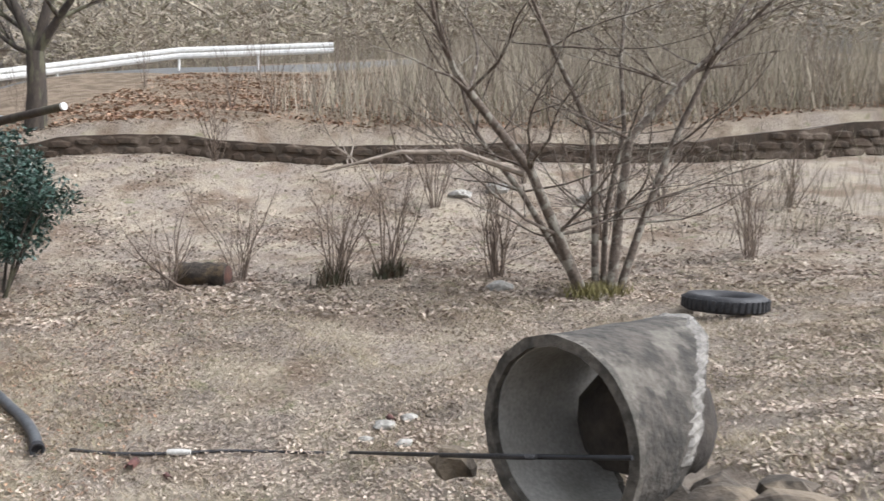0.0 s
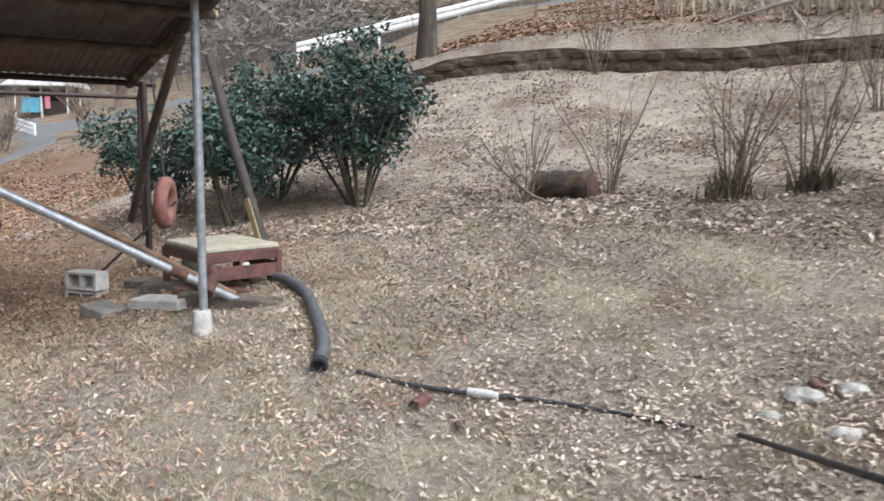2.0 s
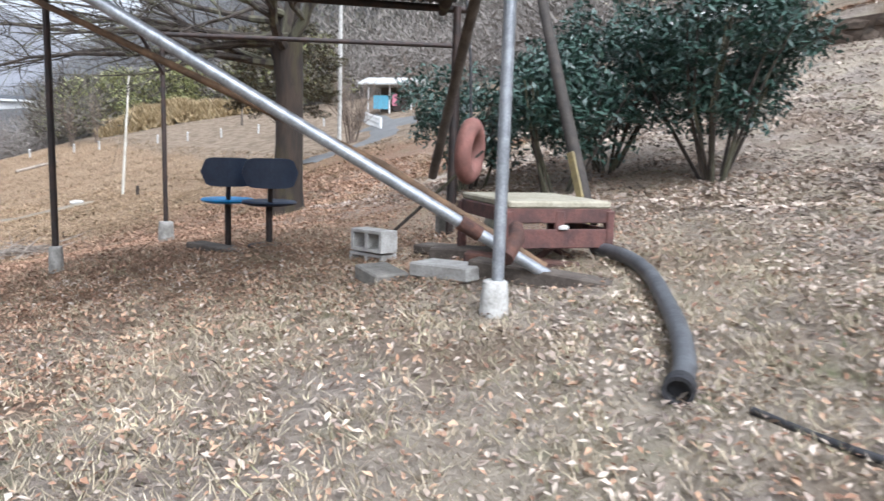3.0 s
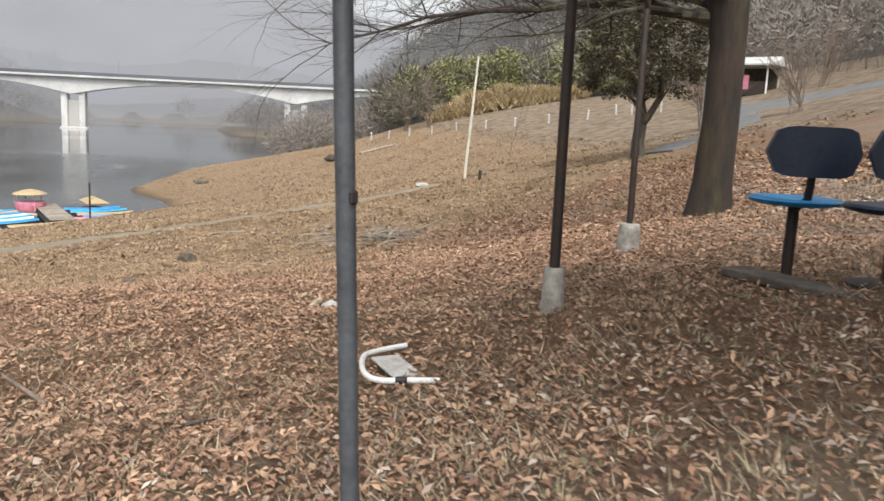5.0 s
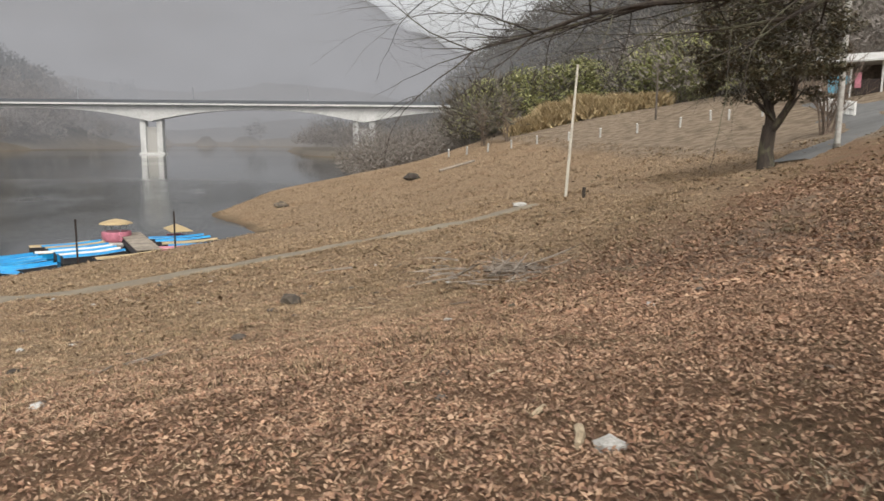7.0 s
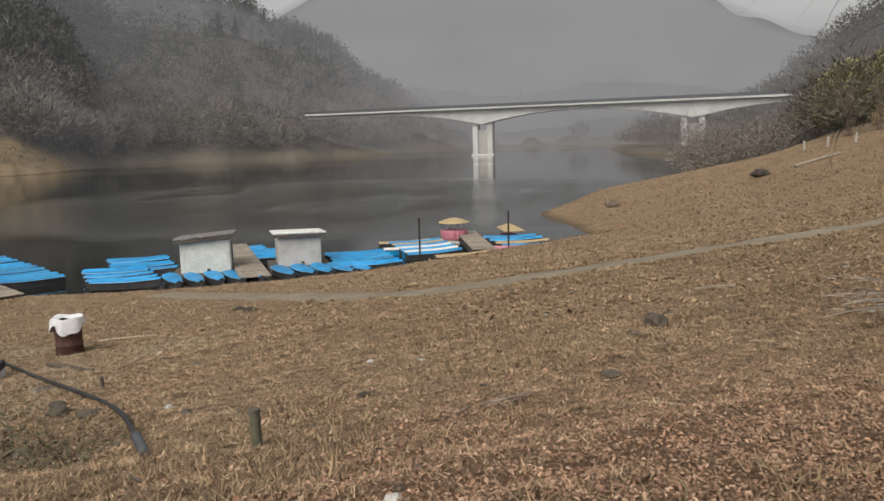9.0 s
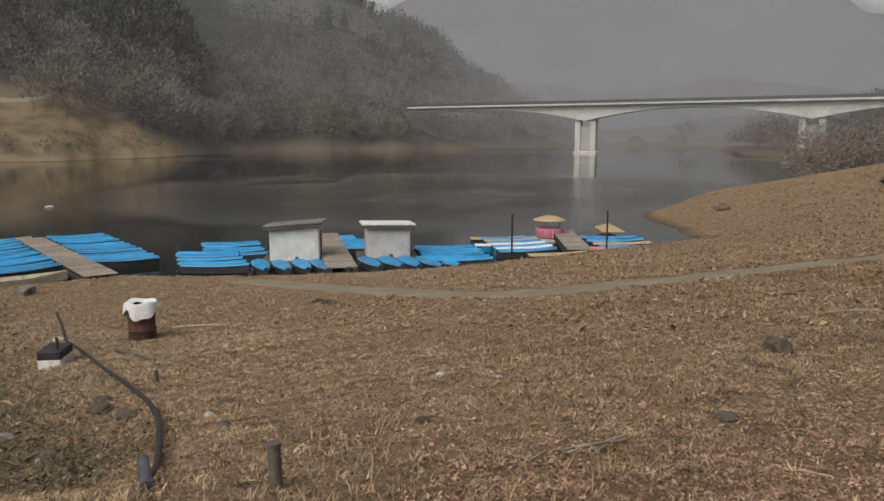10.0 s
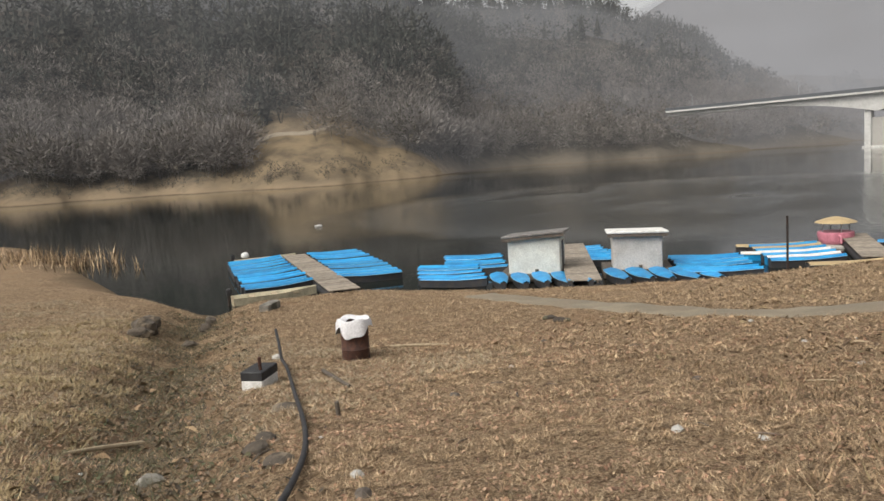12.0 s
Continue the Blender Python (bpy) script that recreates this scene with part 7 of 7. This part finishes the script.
# the pavilion and the white picket rail beside the lane
pav = thing("pavilion", (-50.5, 38.6, z_at(-50.5, 38.6)), "small pavilion with a pale roof, blue panel and pink cloth", "pavilion", turn=35)
for x in (-1.7, 0, 1.7):
    for y in (-1.2, 1.2):
        part("post", Shape().tube([(x, y, -0.6), (x, y, 1.9)], 0.06, 8), WHITE, pav)
s = Shape().add([(-2.3, -1.8, 1.9), (2.3, -1.8, 1.9), (2.3, 0, 2.45), (-2.3, 0, 2.45), (2.3, 1.8, 1.9), (-2.3, 1.8, 1.9), (-2.3, -1.8, 1.8), (2.3, -1.8, 1.8), (2.3, 1.8, 1.8), (-2.3, 1.8, 1.8)],
                [(0, 1, 2, 3), (3, 2, 4, 5), (0, 6, 7, 1), (1, 7, 8, 4, 2), (4, 8, 9, 5), (5, 9, 6, 0, 3), (6, 9, 8, 7)])
part("roof", s, plain("pale_pavilion_roof", (0.5, 0.5, 0.48), (0.4, 0.4, 0.38), 2), pav)
part("back_panel", Shape().box((0, 1.15, 0.8), (3.3, 0.06, 2.0)), OLD_WOOD, pav)
part("blue_panel", Shape().box((-0.7, -1.15, 0.55), (1.2, 0.06, 1.0), None, 0.01), plain("sky_blue_panel", (0.12, 0.36, 0.48), (0.1, 0.3, 0.4), 3), pav, "sky blue panel")
part("cloth", Shape().box((0.4, -1.2, 0.75), (0.35, 0.05, 0.9), None, 0.02), PINK, pav, "hanging pink cloth")
part("counter", Shape().box((0.9, -0.9, 0.35), (1.3, 0.5, 0.9), None, 0.02), DARK_STEEL, pav)
rail_ = thing("picket_rail", (-47.6, 34.4, z_at(-47.6, 34.4)), "white picket rail along the lane", "fence")
for i in range(13):
    q = i / 12
    x, y = -0.5 + 6.0 * q, 0.1 - 2.6 * q
    part("picket", Shape().tube([(x, y, z_at(-47.6 + x, 34.4 + y) - rail_.location.z - 0.1), (x, y, z_at(-47.6 + x, 34.4 + y) - rail_.location.z + 0.75)], 0.07, 6), WHITE, rail_)
for h in (0.35, 0.65):
    part("rail", Shape().tube([(-0.5 + 6.0 * q, 0.1 - 2.6 * q, z_at(-48.1 + 6 * q, 34.5 - 2.6 * q) - rail_.location.z + h) for q in (0, 0.33, 0.66, 1)], 0.045, 6), WHITE, rail_)

# ---- what lies and grows on the ground ----
def litter(count, xs, ys, seed, size, material, name, label, keep, flat=0.35):
    """Curled fallen leaves lying at all angles."""
    g = np.random.default_rng(seed)
    x, y = g.uniform(*xs, count), g.uniform(*ys, count)
    ok = g.random(count) < keep(x, y)
    x, y = x[ok], y[ok]
    n = len(x)
    z = height(x, y) + g.uniform(0.0, 0.02, n)
    a, s = g.uniform(0, 2 * np.pi, n), size * g.uniform(0.55, 1.5, n)
    tx, ty = g.normal(0, flat, n), g.normal(0, flat, n)
    w = s * g.uniform(0.35, 0.6, n)
    curl = g.uniform(0.1, 0.5, n) * s
    ux, uy, vx, vy = np.cos(a), np.sin(a), -np.sin(a), np.cos(a)

    def at_(u, v, up):
        px, py = ux * u + vx * v, uy * u + vy * v
        return np.stack([x + px, y + py, z + np.abs(up) + tx * px + ty * py + 0.012], -1)

    p = np.stack([at_(-s, 0 * s, curl * 0.3), at_(-s * 0.1, w, curl), at_(s, 0 * s, curl * 0.4), at_(-s * 0.1, -w, curl)], 1)
    base = np.arange(n)[:, None] * 4
    faces = np.concatenate([base + f for f in ([0, 2, 1], [0, 3, 2])], 0)
    stuff(name, p.reshape(-1, 3).tolist(), faces.tolist(), material, label, "leaves")


def turf(count, xs, ys, seed, tall, wide, material, name, label, keep, lean=1.0):
    """Short dead grass, mostly lying over."""
    g = np.random.default_rng(seed)
    x, y = g.uniform(*xs, count), g.uniform(*ys, count)
    ok = g.random(count) < keep(x, y)
    x, y = x[ok], y[ok]
    n = len(x)
    z = height(x, y)
    a, t = g.uniform(0, 2 * np.pi, n), g.uniform(0, 2 * np.pi, n)
    h, w = tall * g.uniform(0.4, 1.4, n), wide * g.uniform(0.6, 1.4, n)
    ln = lean * g.uniform(0.5, 1.8, n) * h
    dx, dy = np.cos(t) * w, np.sin(t) * w
    p = np.stack([np.stack([x - dx, y - dy, z - 0.01], -1), np.stack([x + dx, y + dy, z - 0.01], -1), np.stack([x + np.cos(a) * ln, y + np.sin(a) * ln, z + h], -1)], 1)
    faces = np.arange(n * 3).reshape(-1, 3)
    stuff(name, p.reshape(-1, 3).tolist(), faces.tolist(), material, label, "grass")


def clumpy(x, y, size, low, seed):
    return np.clip((waves(x, y, size, seed) + 0.6 - low) * 1.4, 0.28, 1)


def dry_side(x, y):
    return 1 - step(-19.5, -8.0, x + 0.75 * y + 2.0 * waves(x, y, 2.2, 3))


DEAD_BROWN = ramp_pieces("brown_dead_grass", [(0.07, 0.043, 0.026), (0.19, 0.125, 0.07), (0.36, 0.25, 0.15), (0.14, 0.115, 0.055)], 0.9, 0.55, 3.0)


def off_pipe(x, y):
    return np.hypot(x - 0.4, y - 5.6) > 0.75


def gully_side(x, y):
    off, along = gully(x, y)
    return np.exp(-(off / (0.75 + 0.35 * along)) ** 2)


litter(170000, (-9, 5.5), (5.0, 15.5), 1, 0.018, LITTER_PALE, "pale_leaf_litter", "pale curled fallen leaves on the slope", lambda x, y: clumpy(x, y, 0.8, 0.0, 1) * (0.2 + 0.8 * step(-5, -2.5, x + 0.9 * (y - 8.5))) * (1 - 0.25 * step(8, 15, y)) * off_pipe(x, y))
litter(75000, (-14, 8), (12, 24), 2, 0.034, LITTER_PALE, "hillside_leaf_litter", "pale fallen leaves higher on the slope", lambda x, y: clumpy(x, y, 1.4, 0.0, 2) * (1 - 0.4 * step(15, 24, y)))
litter(400000, (-21, -3), (2.2, 15), 3, 0.0155, LITTER, "brown_leaf_litter", "brown fallen leaves under the large tree", lambda x, y: (1 - dry_side(x, y)) * (0.6 + 0.4 * clumpy(x, y, 0.7, 0.0, 3)) * (1 - 0.6 * step(9, 15, y)) * (1 - 0.7 * step(-7.4, -5.2, x)) * (1 - 0.45 * step(6.6, 7.6, y) * step(-10.5, -9.5, x)))
litter(50000, (-27, -16), (8, 20), 4, 0.04, LITTER, "slope_leaf_litter", "brown fallen leaves spread up the slope", lambda x, y: (1 - dry_side(x, y)) * clumpy(x, y, 1.2, 0.0, 4))
litter(64000, (-30, -10), (-9, 10), 5, 0.022, LITTER, "scattered_leaves", "few brown leaves scattered over dry grass", lambda x, y: dry_side(x, y) * clumpy(x, y, 1.0, 0.2, 5))
litter(30000, (-14, 16), (24, 42), 6, 0.07, LITTER, "bank_leaf_litter", "fallen leaves on the bank above the wall", lambda x, y: clumpy(x, y, 1.6, 0.0, 6))
turf(520000, (-24, -10), (-7, 8), 11, 0.022, 0.0033, STRAW, "dry_turf", "short flattened straw-coloured winter grass", lambda x, y: (0.3 + 0.7 * dry_side(x, y)) * clumpy(x, y, 0.6, -0.25, 7), 2.6)
turf(230000, (-42, -21), (-24, 16), 12, 0.04, 0.009, STRAW, "shore_turf", "straw-coloured winter grass down to the shore", lambda x, y: off_path(x, y) * dry_side(x, y) * clumpy(x, y, 1.3, -0.3, 8) * (shore_distance(x, y) > 0.4), 2.0)
turf(120000, (-15, -3), (3.5, 13), 17, 0.012, 0.0018, STRAW, "fallen_straw", "fine straw and needles lying among brown leaves", lambda x, y: clumpy(x, y, 0.5, -0.1, 14), 4.5)
turf(280000, (-11, 5), (3.5, 14), 13, 0.05, 0.003, STRAW_PALE, "slope_grass", "thin pale dead grass among the leaves", lambda x, y: (0.45 + 0.55 * step(-7, -3.5, x)) * clumpy(x, y, 0.7, 0.0, 9) * off_pipe(x, y), 1.3)
turf(110000, (-26, -9), (-24, -4), 14, 0.07, 0.006, STRAW_PALE, "gully_grass", "rough yellow grass along the gully", lambda x, y: clumpy(x, y, 1.0, 0.0, 10) * (1 - gully_side(x, y)), 1.6)
turf(5200, (-25.9, -23.3), (-1.9, 0.3), 15, 0.07, 0.005, DEAD_BROWN, "dead_grass_patch", "taller dead grass in a dark patch", lambda x, y: np.exp(-((x - -24.6) ** 2 + (y - -0.8) ** 2) * 1.6) * clumpy(x, y, 0.25, 0.2, 25), 0.9)
turf(7000, (-4, 4), (7, 13), 16, 0.04, 0.004, ramp_pieces("green_shoots", [(0.05, 0.08, 0.02), (0.10, 0.12, 0.04)]), "green_shoots", "sparse green shoots among the leaves", lambda x, y: (waves(x, y, 0.9, 12) > 0.45) * 0.8, 0.8)


litter(80000, (-29, -13), (-20, -1), 21, 0.035, ramp_pieces("gully_debris", [(0.035, 0.028, 0.02), (0.07, 0.053, 0.036), (0.13, 0.095, 0.062), (0.06, 0.07, 0.03), (0.2, 0.15, 0.1)]), "gully_debris", "dark dead stems and leaves in the gully", gully_side)
turf(70000, (-29, -13), (-20, -1), 22, 0.11, 0.008, ramp_pieces("gully_weeds", [(0.05, 0.043, 0.025), (0.11, 0.085, 0.05), (0.055, 0.07, 0.024)]), "gully_weeds", "dark tangled weeds along the gully bottom", gully_side, 1.2)
litter(420, (-26, -16), (-15, -1), 25, 0.09, DEAD_BROWN, "gully_clods", "dark clods and stones in the gully", gully_side, 0.6)
turf(24000, (-9, 17), (24.2, 43), 23, 1.6, 0.017, SCRUB, "bank_scrub", "thin brown upright scrub on the bank", lambda x, y: clumpy(x, y, 2.5, 0.1, 15) * step(-8, 3, x), 0.25)
turf(2200, (2, 17), (15, 22.4), 24, 0.9, 0.008, SCRUB, "wall_scrub", "thin brown scrub below the wall", lambda x, y: clumpy(x, y, 2.0, 0.3, 16) * step(2, 8, x), 0.3)


def tufts(count, xs, ys, seed, blades_each, wide, tall, material, name, label, keep):
    """Matted tufts of dead grass, splayed and pressed flat."""
    g = np.random.default_rng(seed)
    x, y = g.uniform(*xs, count), g.uniform(*ys, count)
    ok = g.random(count) < keep(x, y)
    x, y = np.repeat(x[ok], blades_each), np.repeat(y[ok], blades_each)
    size = np.repeat(g.uniform(0.5, 1.5, ok.sum()), blades_each)
    n = len(x)
    a, q = g.uniform(0, 2 * np.pi, n), g.random(n) ** 0.5 * wide * size
    bx, by = x + np.cos(a) * q, y + np.sin(a) * q
    z = height(bx, by)
    h = tall * size * g.uniform(0.4, 1.2, n)
    t, w = a + g.normal(0, 0.7, n), wide * 0.078 * g.uniform(0.6, 1.4, n)
    ln = h * g.uniform(0.5, 2.2, n)
    dx, dy = -np.sin(t) * w, np.cos(t) * w
    p = np.stack([np.stack([bx - dx, by - dy, z - 0.005], -1), np.stack([bx + dx, by + dy, z - 0.005], -1), np.stack([bx + np.cos(t) * ln, by + np.sin(t) * ln, z + h], -1)], 1)
    stuff(name, p.reshape(-1, 3).tolist(), np.arange(n * 3).reshape(-1, 3).tolist(), material, label, "grass")


tufts(15000, (-27, -11), (-9, 9), 31, 14, 0.055, 0.042, STRAW, "matted_tufts", "matted tufts of flattened straw-coloured grass", lambda x, y: dry_side(x, y) * clumpy(x, y, 1.1, 0.0, 17))
tufts(11000, (-44, -26), (-14, 16), 32, 8, 0.10, 0.07, STRAW, "rough_shore_tufts", "rough tufts of dead grass towards the shore", lambda x, y: off_path(x, y) * dry_side(x, y) * clumpy(x, y, 1.8, 0.1, 18) * (shore_distance(x, y) > 0.5))
tufts(9000, (-26, -12), (-18, -3), 37, 12, 0.08, 0.085, REED, "bank_tussocks", "rough yellow tussocks along the gully's far bank", lambda x, y: (y < -7.1 + (x + 19.2) * 1.55) * clumpy(x, y, 0.7, 0.0, 29))
tufts(5000, (-11, -3.2), (5, 10.5), 33, 12, 0.05, 0.04, STRAW_PALE, "slope_tufts", "pale flattened grass tufts under the shelter's edge", lambda x, y: clumpy(x, y, 0.8, 0.0, 19) * step(-10, -6.5, x))
tufts(20000, (-38, -14), (0, 20), 34, 9, 0.09, 0.075, DEAD_BROWN, "brown_tufts", "coarse brown dead grass in uneven patches", lambda x, y: off_path(x, y) * (waves(x, y, 1.6, 21) > -0.05) * clumpy(x, y, 0.9, 0.0, 20))
litter(28000, (-76, -25), (-6, 26), 35, 0.06, DEAD_BROWN, "bank_flecks", "dark clods and dead leaves on the bare bank", lambda x, y: off_path(x, y) * clumpy(x, y, 1.5, 0.2, 26) * (shore_distance(x, y) > 0.6))
tufts(9000, (-80, -36), (-4, 26), 36, 6, 0.16, 0.09, STRAW, "bank_tufts", "thin straw-coloured tufts on the bare bank", lambda x, y: off_path(x, y) * clumpy(x, y, 2.2, 0.2, 27) * (shore_distance(x, y) > 0.6))
